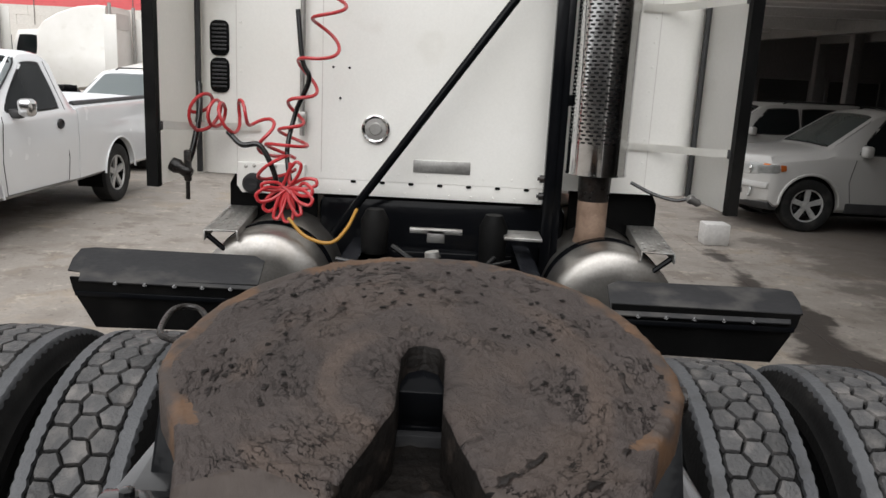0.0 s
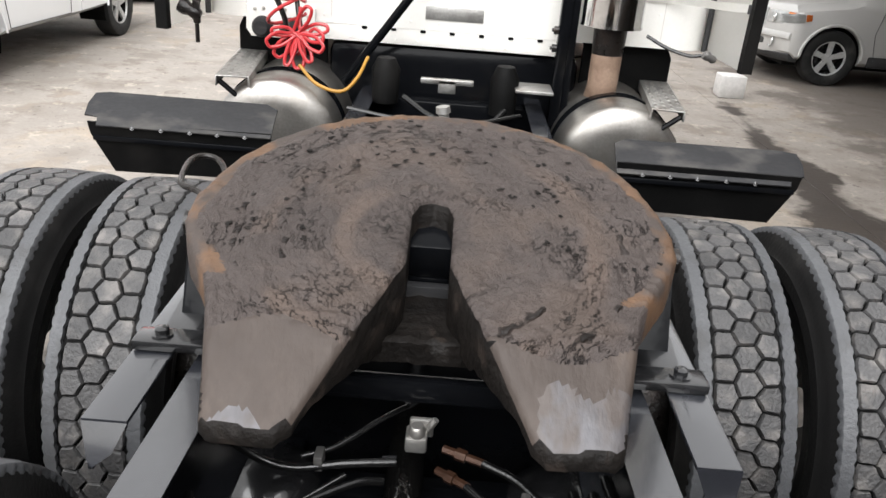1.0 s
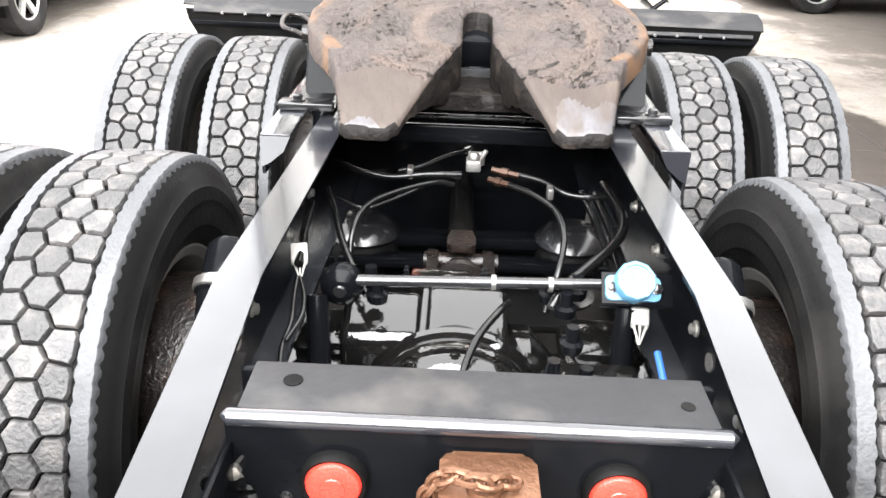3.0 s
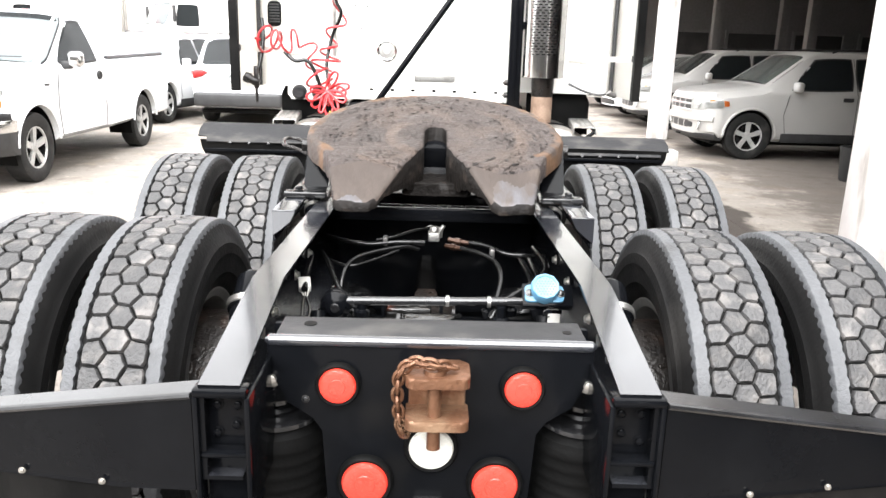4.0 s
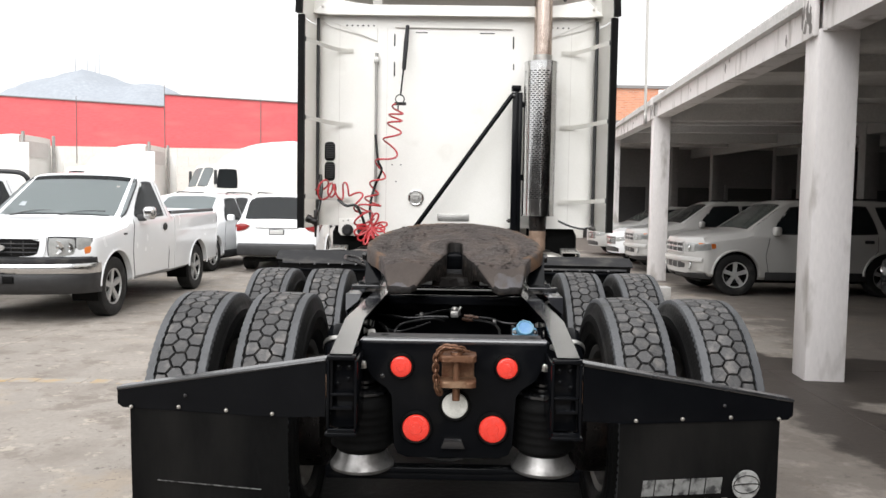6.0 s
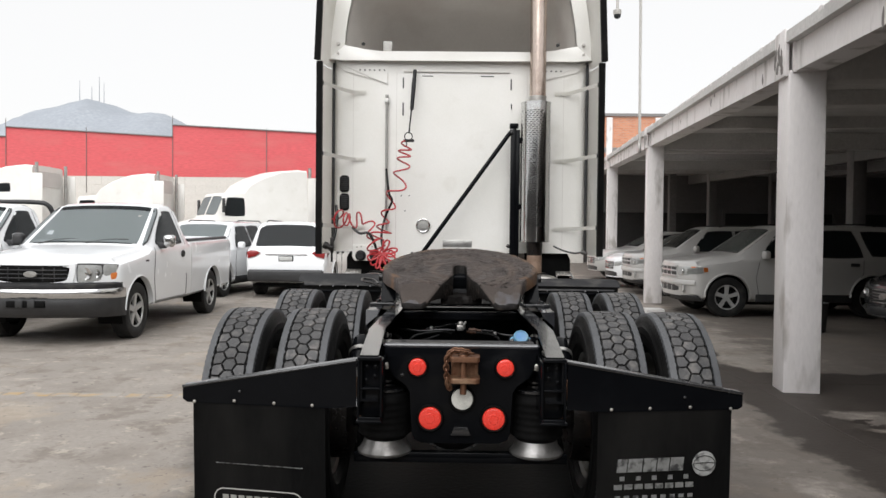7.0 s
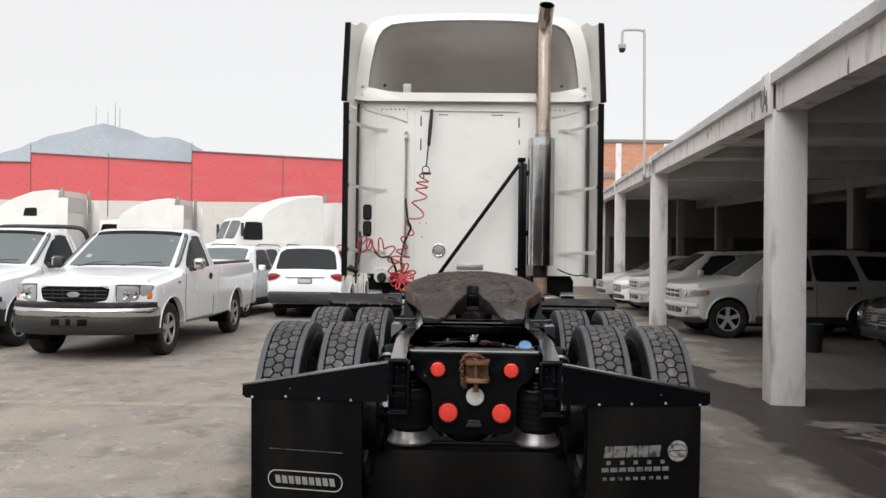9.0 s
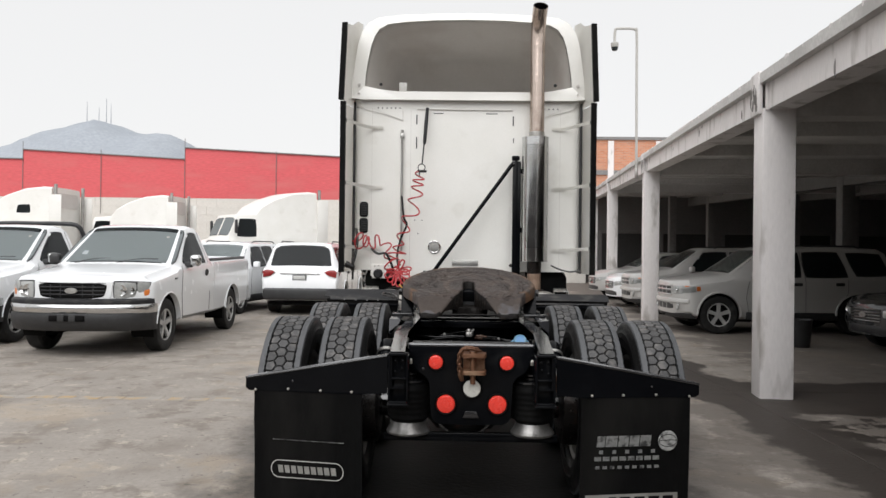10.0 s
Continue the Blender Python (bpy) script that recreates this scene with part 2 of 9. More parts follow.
M = {
    "white": surface("white_paint", (0.80, 0.785, 0.75), (0.74, 0.725, 0.68), 2.2, 0.38, 0, 0.04, 90, stain=(0.55, 0.52, 0.46), stain_scale=2.6, stain_at=(0.62, 0.92), coat=0.15, mottle=0.25),
    "carwhite": surface("car_white_paint", (0.80, 0.81, 0.82), (0.76, 0.77, 0.78), 1.5, 0.25, 0, 0.0, 60, coat=0.7, rough_var=0.06, mottle=0.1),
    "carsilver": surface("car_silver_paint", (0.46, 0.452, 0.436), (0.42, 0.412, 0.396), 1.5, 0.3, 0.12, 0.0, 60, coat=0.7, rough_var=0.06, mottle=0.1),
    "cardark": surface("car_dark_paint", (0.05, 0.052, 0.055), (0.035, 0.036, 0.04), 1.5, 0.25, 0.2, 0.01, 60, coat=0.8, rough_var=0.06),
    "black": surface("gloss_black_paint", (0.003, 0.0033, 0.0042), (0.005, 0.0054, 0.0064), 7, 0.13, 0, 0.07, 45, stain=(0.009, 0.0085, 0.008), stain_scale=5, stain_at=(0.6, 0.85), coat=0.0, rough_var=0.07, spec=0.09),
    "frame": surface("dusty_black_paint", (0.007, 0.007, 0.0075), (0.016, 0.016, 0.017), 5, 0.24, 0, 0.05, 60, stain=(0.032, 0.033, 0.036), stain_scale=4, stain_at=(0.5, 0.8), coat=0.6, spec=0.45),
    # base colour raised for dust and to add to the sky's sheen
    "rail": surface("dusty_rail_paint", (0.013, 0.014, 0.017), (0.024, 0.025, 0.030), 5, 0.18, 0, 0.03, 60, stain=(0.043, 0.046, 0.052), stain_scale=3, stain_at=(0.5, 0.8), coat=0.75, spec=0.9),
    "matt": surface("matt_black_rubber", (0.003, 0.003, 0.003), (0.0055, 0.0055, 0.0055), 6, 0.55, 0, 0.2, 80, stain=(0.010, 0.0095, 0.009), stain_scale=3, spec=0.08),
    "flap": surface("mudflap_rubber", (0.008, 0.008, 0.008), (0.013, 0.013, 0.013), 3, 0.5, 0, 0.15, 70, stain=(0.022, 0.021, 0.020), stain_scale=2.4, stretch=(1, 1, 0.3), spec=0.06),
    "fender": surface("worn_plastic_fender", (0.021, 0.021, 0.0224), (0.035, 0.035, 0.0364), 5, 0.5, 0, 0.15, 50, stain=(0.06, 0.057, 0.054), stain_scale=6, stretch=(1, 1, 3), spec=0.14),
    "sidewall": surface("tyre_sidewall", (0.0076, 0.0076, 0.0078), (0.0161, 0.0156, 0.0153), 5, 0.40, 0, 0.25, 90, stain=(0.030, 0.0285, 0.027), stain_scale=4, stain_at=(0.56, 0.78), spec=0.10),
    "tread": island_shift(surface("dusty_tread", (0.040, 0.0395, 0.0405), (0.068, 0.066, 0.066), 18, 0.6, 0, 0.8, 110, stain=(0.112, 0.104, 0.098), stain_scale=20, stain_at=(0.5, 0.70)), 0.36),
    "rib": surface("tread_shoulder_rib", (0.058, 0.060, 0.0645), (0.080, 0.082, 0.087), 8, 0.55, 0, 0.4, 120, stain=(0.040, 0.040, 0.041), stain_scale=14),
    "steel": surface("brushed_steel", (0.62, 0.61, 0.59), (0.5, 0.49, 0.47), 6, 0.38, 1.0, 0.06, 120, stain=(0.35, 0.33, 0.3), stain_scale=5),
    "chrome": surface("chrome", (0.75, 0.75, 0.75), (0.66, 0.66, 0.65), 4, 0.14, 1.0, 0.02, 60, stain=(0.4, 0.36, 0.31), stain_scale=3.5, stain_at=(0.58, 0.85)),
    "rimpaint": surface("silver_wheel_paint", (0.50, 0.50, 0.49), (0.42, 0.42, 0.41), 12, 0.3, 0.25, 0.02, 80, coat=0.4),
    "pipe": surface("heat_tanned_pipe", (0.30, 0.20, 0.145), (0.38, 0.27, 0.20), 9, 0.45, 0.3, 0.3, 90, stain=(0.16, 0.10, 0.07), stain_scale=8),
    "tinted": surface("heat_tinted_pipe", (0.66, 0.55, 0.48), (0.55, 0.45, 0.39), 5, 0.2, 0.9, 0.03, 60, stain=(0.36, 0.27, 0.22), stain_scale=5, stain_at=(0.5, 0.75)),
    "alu": surface("dull_aluminium", (0.55, 0.54, 0.52), (0.42, 0.41, 0.39), 8, 0.42, 0.9, 0.15, 80, stain=(0.25, 0.23, 0.21), stain_scale=6),
    "dulled": surface("dull_oily_aluminium", (0.30, 0.29, 0.28), (0.20, 0.195, 0.19), 9, 0.36, 0.8, 0.15, 80, stain=(0.10, 0.095, 0.09), stain_scale=7, stain_at=(0.5, 0.7)),
    "bolt": surface("zinc_bolt", (0.6, 0.58, 0.54), (0.45, 0.43, 0.4), 20, 0.35, 0.9, 0.05, 100),
    "rust": surface("rusty_iron", (0.1237, 0.05625, 0.03094), (0.2025, 0.1013, 0.05625), 14, 0.42, 0.55, 0.5, 90, stain=(0.2812, 0.18, 0.1125), stain_scale=11),
    "darkrust": surface("dark_rusty_iron", (0.006, 0.0052, 0.005), (0.016, 0.012, 0.010), 14, 0.30, 0.2, 0.5, 90, stain=(0.026, 0.016, 0.012), stain_scale=12, stain_at=(0.56, 0.68)),
    "plate": plate_material(),
    "platedge": surface("rusty_plate_edge", (0.125, 0.066, 0.033), (0.075, 0.045, 0.028), 14, 0.6, 0.2, 0.5, 60, stain=(0.045, 0.03375, 0.0285), stain_scale=10, stain_at=(0.48, 0.6)),
    "horn": surface("scraped_ramp_steel", (0.044, 0.0345, 0.030), (0.074, 0.058, 0.049), 5, 0.45, 0.12, 0.3, 60, stain=(0.105, 0.080, 0.064), stain_scale=5.0, stain_at=(0.52, 0.70), stretch=(1.4, 0.55, 1), spec=0.22),
    "scrape": surface("bare_scraped_steel", (0.055, 0.048, 0.047), (0.088, 0.086, 0.094), 16, 0.42, 0.2, 0.2, 60, stain=(0.048, 0.037, 0.032), stain_scale=14, stain_at=(0.46, 0.60), stretch=(1.4, 0.6, 1)),
    "grease": surface("dried_black_grease", (0.005, 0.0045, 0.0042), (0.012, 0.010, 0.0088), 18, 0.5, 0, 0.9, 55, stain=(0.021, 0.0165, 0.014), stain_scale=16, stain_at=(0.58, 0.68), spec=0.10),
    "red": surface("red_coiled_hose", (0.50, 0.025, 0.03), (0.40, 0.02, 0.025), 20, 0.35, 0, 0.05, 90, coat=0.3),
    "hose": surface("black_hose", (0.0025, 0.0025, 0.0027), (0.005, 0.005, 0.005), 9, 0.18, 0, 0.12, 120, stain=(0.010, 0.010, 0.010), stain_scale=7, spec=0.5),
    "yellow": surface("yellow_hose", (0.4125, 0.21, 0.0225), (0.3375, 0.165, 0.0225), 20, 0.5, 0, 0.1, 90),
    "brass": surface("oily_brass", (0.022, 0.010, 0.006), (0.05, 0.024, 0.014), 20, 0.32, 0.4, 0.2, 90, spec=0.25),
    "blue": surface("blue_alarm_paint", (0.0864, 0.2268, 0.3564), (0.108, 0.2592, 0.378), 12, 0.45, 0, 0.15, 80, stain=(0.189, 0.297, 0.3564), stain_scale=9),
    "bluecable": surface("blue_cable", (0.03, 0.14, 0.5), (0.03, 0.12, 0.42), 12, 0.4, 0, 0.05, 80),
    "plug": surface("white_plug", (0.504, 0.49, 0.462), (0.42, 0.406, 0.378), 20, 0.5, 0, 0.2, 80),
    "housing": surface("oily_black_casting", (0.004, 0.004, 0.004), (0.008, 0.0075, 0.007), 6, 0.10, 0, 0.40, 22, stain=(0.06, 0.02, 0.013), stain_scale=3.2, stain_at=(0.62, 0.68), coat=0.0, rough_var=0.08),
    "tank": surface("dull_polished_tank", (0.40, 0.38, 0.355), (0.30, 0.285, 0.265), 4, 0.34, 0.9, 0.08, 90, stain=(0.20, 0.18, 0.16), stain_scale=5, stain_at=(0.5, 0.72)),
    "redlens": lamp_lens("red_lens", (0.70, 0.04, 0.025), 0.12),
    "taillens": lamp_lens("dull_red_lens", (0.30, 0.02, 0.02)),
    "whitelens": lamp_lens("white_lens", (0.75, 0.74, 0.68)),
    "bar": surface("worn_white_print", (0.42, 0.42, 0.41), (0.25, 0.25, 0.24), 40, 0.6, 0, 0, 60, stain=(0.06, 0.06, 0.06), stain_scale=30, stain_at=(0.5, 0.65)),
    "glass": glass("car_glass", (0.02, 0.024, 0.026)),
    # darker copy for cars in the garage, with less sky painted in
    "glassmid": glass("tinted_windscreen_glass", (0.085, 0.098, 0.094), 0.6),
    # pale base colour stands in for sky reflected by the windscreen
    "glasspale": glass("raked_windscreen_glass", (0.26, 0.295, 0.30), 1.0),
    "tyre": surface("car_tyre", (0.010, 0.010, 0.010), (0.017, 0.017, 0.017), 9, 0.65, 0, 0.3, 70, stain=(0.034, 0.033, 0.031), stain_scale=6, spec=0.3),
    "plastic": surface("dark_trim_plastic", (0.02, 0.02, 0.021), (0.035, 0.035, 0.036), 9, 0.5, 0, 0.1, 80),
    "headlight": surface("headlight_glass", (0.55, 0.56, 0.55), (0.4, 0.41, 0.4), 25, 0.12, 0.3, 0.2, 90, coat=0.8),
    "amber": lamp_lens("amber_lens", (0.75, 0.22, 0.05)),
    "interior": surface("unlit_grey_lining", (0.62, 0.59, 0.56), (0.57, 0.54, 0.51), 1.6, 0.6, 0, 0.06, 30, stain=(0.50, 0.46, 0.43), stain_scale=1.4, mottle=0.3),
    "paper": surface("faded_paper", (0.42, 0.45, 0.46), (0.36, 0.40, 0.42), 12, 0.7, 0, 0.05, 60, stain=(0.30, 0.33, 0.34), stain_scale=9),
    "blank": surface("number_plate", (0.6, 0.6, 0.58), (0.55, 0.55, 0.53), 20, 0.4, 0, 0, 60),
}

M["housing"].node_tree.nodes["Principled BSDF"].inputs["IOR"].default_value = 1.55
M["housing"].node_tree.nodes["Principled BSDF"].inputs["Specular IOR Level"].default_value = 0.9


# ---- mesh helpers ----
def part(name, bm, material, parent=None, label="", smooth=40.0):
    """Links a bmesh as one mesh object, under parent if there is one."""
    me = bpy.data.meshes.new(name)
    bmesh.ops.recalc_face_normals(bm, faces=bm.faces)
    bm.to_mesh(me)
    bm.free()
    for m in material if isinstance(material, (list, tuple)) else [material]:
        me.materials.append(m)
    if smooth:
        me.shade_smooth()
        me.set_sharp_from_angle(angle=radians(smooth))
    ob = new(name, me)
    ob.parent = parent
    if label:
        ob["label"] = label
    return ob


def again(ob, m, parent=None):
    """Another object on the same mesh, at the pose m."""
    o = new(ob.name.split(".")[0], ob.data)
    o.parent = parent or ob.parent
    o.matrix_local = m
    if "label" in ob:
        o["label"] = ob["label"]
    return o


def root(name, label, category, m=None, group="", kind=""):
    ob = new(name)
    ob.matrix_world = m or Matrix()
    return tagged(ob, label, category, group, kind)


def box(bm, lo, hi, bevel=0.0, m=None, seg=2):
    """A box between two corners with rounded edges."""
    r = bmesh.ops.create_cube(bm, size=1.0)["verts"]
    lo, hi = Vector(lo), Vector(hi)
    for v in r:
        v.co = Vector([(lo[i] + hi[i]) / 2 + v.co[i] * (hi[i] - lo[i]) for i in range(3)])
    if bevel:
        edges = list({e for v in r for e in v.link_edges})
        out = bmesh.ops.bevel(bm, geom=edges, offset=bevel, segments=seg, affect="EDGES", profile=0.5, clamp_overlap=True)
        r = list({v for f in out["faces"] for v in f.verts} | {v for v in r if v.is_valid})
    if m is not None:
        bmesh.ops.transform(bm, matrix=m, verts=r)
    return r


def frame_at(d):
    d = Vector(d).normalized()
    u = d.cross(Vector((0, 0, 1)) if abs(d.z) < 0.9 else Vector((1, 0, 0))).normalized()
    return u, d.cross(u)


def tube(bm, pts, r, seg=10, caps=True):
    """A round tube along a line of points; r: one radius or one for each point."""
    pts = [Vector(p) for p in pts]
    rs = r if isinstance(r, (list, tuple)) else [r] * len(pts)
    u, rings = None, []
    for i, p in enumerate(pts):
        d = (pts[min(i + 1, len(pts) - 1)] - pts[max(i - 1, 0)]).normalized()
        if u is None:
            u = frame_at(d)[0]
        u = (u - d * u.dot(d)).normalized()
        w = d.cross(u)
        rings.append([bm.verts.new(p + rs[i] * (math.cos(a) * u + math.sin(a) * w)) for a in [2 * math.pi * k / seg for k in range(seg)]])
    for a, b in zip(rings, rings[1:]):
        for k in range(seg):
            bm.faces.new((a[k], a[(k + 1) % seg], b[(k + 1) % seg], b[k]))
    if caps:
        bm.faces.new(rings[0][::-1])
        bm.faces.new(rings[-1])


def lathe(bm, prof, m, seg=32, close=False):
    """Turns a profile of (along, radius) round the local x axis of m."""
    rings = []
    for x, r in prof:
        if r < 1e-5:
            rings.append([bm.verts.new(m @ Vector((x, 0, 0)))])
        else:
            rings.append([bm.verts.new(m @ Vector((x, r * math.cos(t), r * math.sin(t)))) for t in [2 * math.pi * k / seg for k in range(seg)]])
    pairs = list(zip(rings, rings[1:])) + ([(rings[-1], rings[0])] if close else [])
    for a, b in pairs:
        for k in range(seg):
            q = [a[k % len(a)], a[(k + 1) % len(a)], b[(k + 1) % len(b)], b[k % len(b)]]
            q = list(dict.fromkeys(q))
            if len(q) > 2:
                bm.faces.new(q)


def prism(bm, outline, depth, m=None, bevel=0.0):
    """A slab from an outline in the local xy plane, from z = 0 to depth."""
    m = m or Matrix()
    lo = [bm.verts.new((x, y, 0)) for x, y in outline]
    hi = [bm.verts.new((x, y, depth)) for x, y in outline]
    faces = [bm.faces.new(lo[::-1]), bm.faces.new(hi)]
    k = len(lo)
    for i in range(k):
        faces.append(bm.faces.new((lo[i], lo[(i + 1) % k], hi[(i + 1) % k], hi[i])))
    vs = lo + hi
    if bevel:
        out = bmesh.ops.bevel(bm, geom=list(faces[1].edges), offset=bevel, segments=2, affect="EDGES", profile=0.5, clamp_overlap=True)
        vs = list({v for v in vs if v.is_valid} | {v for f in out["faces"] for v in f.verts})
    bmesh.ops.transform(bm, matrix=m, verts=vs)


def spline(pts, n=8):
    """Points on a smooth line through pts."""
    P = [Vector(p) for p in pts]
    P = [2 * P[0] - P[1]] + P + [2 * P[-1] - P[-2]]
    out = []
    for i in range(1, len(P) - 2):
        a, b, c, d = P[i - 1:i + 3]
        for k in range(n):
            t = k / n
            out.append(0.5 * (2 * b + (c - a) * t + (2 * a - 5 * b + 4 * c - d) * t * t + (3 * b - 3 * c + d - a) * t ** 3))
    return out + [P[-2]]


def facing(x, y, z):
    """Local xy becomes the world's xz, so that a slab's depth grows towards -y."""
    return Matrix.Translation((x, y, z)) @ Matrix.Rotation(radians(90), 4, "X")


def rounded(w, h, r, n=5):
    """Outline of a rounded rectangle about the origin."""
    out = []
    for cx, cy, s in ((w / 2 - r, h / 2 - r, 0), (-w / 2 + r, h / 2 - r, 90), (-w / 2 + r, -h / 2 + r, 180), (w / 2 - r, -h / 2 + r, 270)):
        out += [(cx + r * math.cos(radians(s + 90 * k / n)), cy + r * math.sin(radians(s + 90 * k / n))) for k in range(n + 1)]
    return out


def bolt(parent, x, y, z, r=0.012, d=(0, -1, 0), mat="bolt"):
    bm = bmesh.new()
    q = Vector((1, 0, 0)).rotation_difference(Vector(d)).to_matrix().to_4x4()
    lathe(bm, [(0, 0), (0, r * 1.5), (r * 0.3, r * 1.5), (r * 0.35, r), (r * 1.1, r), (r * 1.3, r * 0.6), (r * 1.3, 0)], Matrix.Translation((x, y, z)) @ q, 8)
    return part("bolt", bm, M[mat], parent)


# ---- ground, garage, walls, distance ----
def ground_material():
    m = surface("stained_concrete", (0.345, 0.31, 0.275), (0.25, 0.225, 0.20), 1.3, 0.75, 0, 0.6, 26, stain=(0.20, 0.175, 0.152), stain_scale=1.9, stain_at=(0.51, 0.72))
    n, l = m.node_tree.nodes, m.node_tree.links
    p = n["Principled BSDF"]
    geo = n.new("ShaderNodeNewGeometry")
    for k in [k for k in l if k.to_node.type == "MAPPING"]:
        to = k.to_socket
        l.remove(k)
        l.new(geo.outputs["Position"], to)
    base = p.inputs["Base Color"].links[0].from_socket

    def spot(scale, lo, hi, col, x, weight=1.0):
        """Sharp-edged spots of one colour over what lies below."""
        t = n.new("ShaderNodeTexNoise")
        t.inputs["Scale"].default_value, t.inputs["Detail"].default_value, t.inputs["Roughness"].default_value = scale, 10.0, 0.68
        l.new(geo.outputs["Position"], t.inputs["Vector"])
        r = n.new("ShaderNodeMapRange")
        r.inputs[1].default_value, r.inputs[2].default_value, r.inputs[4].default_value = lo, hi, weight
        l.new(t.outputs[0], r.inputs[0])
        k = n.new("ShaderNodeMix")
        k.data_type = "RGBA"
        l.new(r.outputs[0], k.inputs[0])
        l.new(x, k.inputs[6])
        k.inputs[7].default_value = (*col, 1)
        return k.outputs[2]

    base = spot(2.4, 0.53, 0.60, (0.175, 0.15, 0.128), base, 0.8)
    base = spot(5.5, 0.57, 0.62, (0.40, 0.355, 0.30), base, 0.7)
    base = spot(0.6, 0.55, 0.62, (0.36, 0.30, 0.235), base, 0.55)
    base = spot(11.0, 0.60, 0.64, (0.10, 0.088, 0.077), base, 0.75)
    base = spot(38.0, 0.62, 0.66, (0.09, 0.08, 0.07), base, 0.8)
    rough = p.inputs["Roughness"].links[0].from_socket
    sep = n.new("ShaderNodeSeparateXYZ")
    l.new(geo.outputs["Position"], sep.inputs[0])
    # spilled water along the edge of the garage, in ragged pools
    pool = n.new("ShaderNodeTexNoise")
    pool.inputs["Scale"].default_value, pool.inputs["Detail"].default_value = 1.3, 12.0
    pool.inputs["Roughness"].default_value = 0.66
    l.new(geo.outputs["Position"], pool.inputs["Vector"])
    near = n.new("ShaderNodeMapRange")
    near.inputs[1].default_value, near.inputs[2].default_value = 1.9, 3.0
    near.inputs[3].default_value, near.inputs[4].default_value = -0.25, 0.01
    l.new(sep.outputs[0], near.inputs[0])
    along = n.new("ShaderNodeMapRange")
    along.inputs[1].default_value, along.inputs[2].default_value = 2.5, 5.5
    along.inputs[3].default_value, along.inputs[4].default_value = 0.0, -0.21
    l.new(sep.outputs[1], along.inputs[0])
    shore = n.new("ShaderNodeMath")
    l.new(near.outputs[0], shore.inputs[0])
    l.new(along.outputs[0], shore.inputs[1])
    splash = n.new("ShaderNodeTexNoise")
    splash.inputs["Scale"].default_value, splash.inputs["Detail"].default_value, splash.inputs["Roughness"].default_value = 2.9, 9.0, 0.6
    l.new(geo.outputs["Position"], splash.inputs["Vector"])
    add = n.new("ShaderNodeMath")
    l.new(splash.outputs[0], add.inputs[0])
    l.new(shore.outputs[0], add.inputs[1])
    wet = n.new("ShaderNodeMapRange")
    wet.inputs[1].default_value, wet.inputs[2].default_value = 0.50, 0.535
    l.new(add.outputs[0], wet.inputs[0])
    # a runnel of water that comes down beside the garage and spreads round the foot of a column

    def calc(op, x, y):
        k = n.new("ShaderNodeMath")
        k.operation = op
        for i, v in enumerate((x, y)):
            if hasattr(v, "is_linked"):
                l.new(v, k.inputs[i])
            else:
                k.inputs[i].default_value = v
        return k.outputs[0]

    def ramp(v, x0, x1, y0, y1):
        k = n.new("ShaderNodeMapRange")
        for i, c in enumerate((x0, x1, y0, y1)):
            k.inputs[i + 1].default_value = c
        l.new(v, k.inputs[0])
        return k.outputs[0]

    east, north = sep.outputs[0], sep.outputs[1]
    stream = calc("SUBTRACT", calc("ABSOLUTE", calc("SUBTRACT", east, ramp(north, 4.6, 9.8, 2.80, 3.17)), 0), ramp(north, 4.6, 10.6, 0.36, -0.12))
    spread = calc("MAXIMUM", calc("SUBTRACT", calc("ABSOLUTE", calc("SUBTRACT", north, 4.2), 0), ramp(east, 2.6, 4.2, 0.75, 1.0)), calc("SUBTRACT", 2.55, east))
    bank = calc("MULTIPLY_ADD", pool.outputs[0], 1.1)
    bank.node.inputs[2].default_value = -0.52
    runnel = calc("ADD", calc("MINIMUM", stream, spread), bank)
    brook = ramp(runnel, 0.07, -0.03, 0.0, 0.92)
    wetter = calc("MAXIMUM", wet.outputs[0], brook)
    # shade under the truck, painted in with old oil and washing water, ragged-edged
    shade_span = n.new("ShaderNodeVectorMath")
    shade_span.operation = "MULTIPLY_ADD"
    l.new(geo.outputs["Position"], shade_span.inputs[0])
    shade_span.inputs[1].default_value, shade_span.inputs[2].default_value = (0.95, 0.36, 0), (0, -1.15, 0)
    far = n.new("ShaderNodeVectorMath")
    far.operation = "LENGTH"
    l.new(shade_span.outputs[0], far.inputs[0])
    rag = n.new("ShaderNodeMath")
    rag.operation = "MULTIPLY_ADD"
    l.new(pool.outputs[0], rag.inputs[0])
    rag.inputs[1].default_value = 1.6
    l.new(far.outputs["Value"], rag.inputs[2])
    # mask of the patch of painted shade and oil
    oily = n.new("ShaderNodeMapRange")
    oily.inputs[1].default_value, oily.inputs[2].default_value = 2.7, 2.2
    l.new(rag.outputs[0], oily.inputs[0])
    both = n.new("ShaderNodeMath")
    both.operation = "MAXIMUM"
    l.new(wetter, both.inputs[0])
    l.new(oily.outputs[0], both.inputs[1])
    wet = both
    # water colour first, then near-black for the shade and oil under the truck
    wet_and_shade = n.new("ShaderNodeMix")
    wet_and_shade.data_type = "RGBA"
    l.new(oily.outputs[0], wet_and_shade.inputs[0])
    wet_and_shade.inputs[6].default_value, wet_and_shade.inputs[7].default_value = (0.036, 0.029, 0.025, 1), (0.007, 0.0065, 0.006, 1)
    # damp beside the garage and shade under its roof, both painted darker
    damp_shade_at = n.new("ShaderNodeMapRange")
    damp_shade_at.inputs[1].default_value, damp_shade_at.inputs[2].default_value = 0.9, 2.0
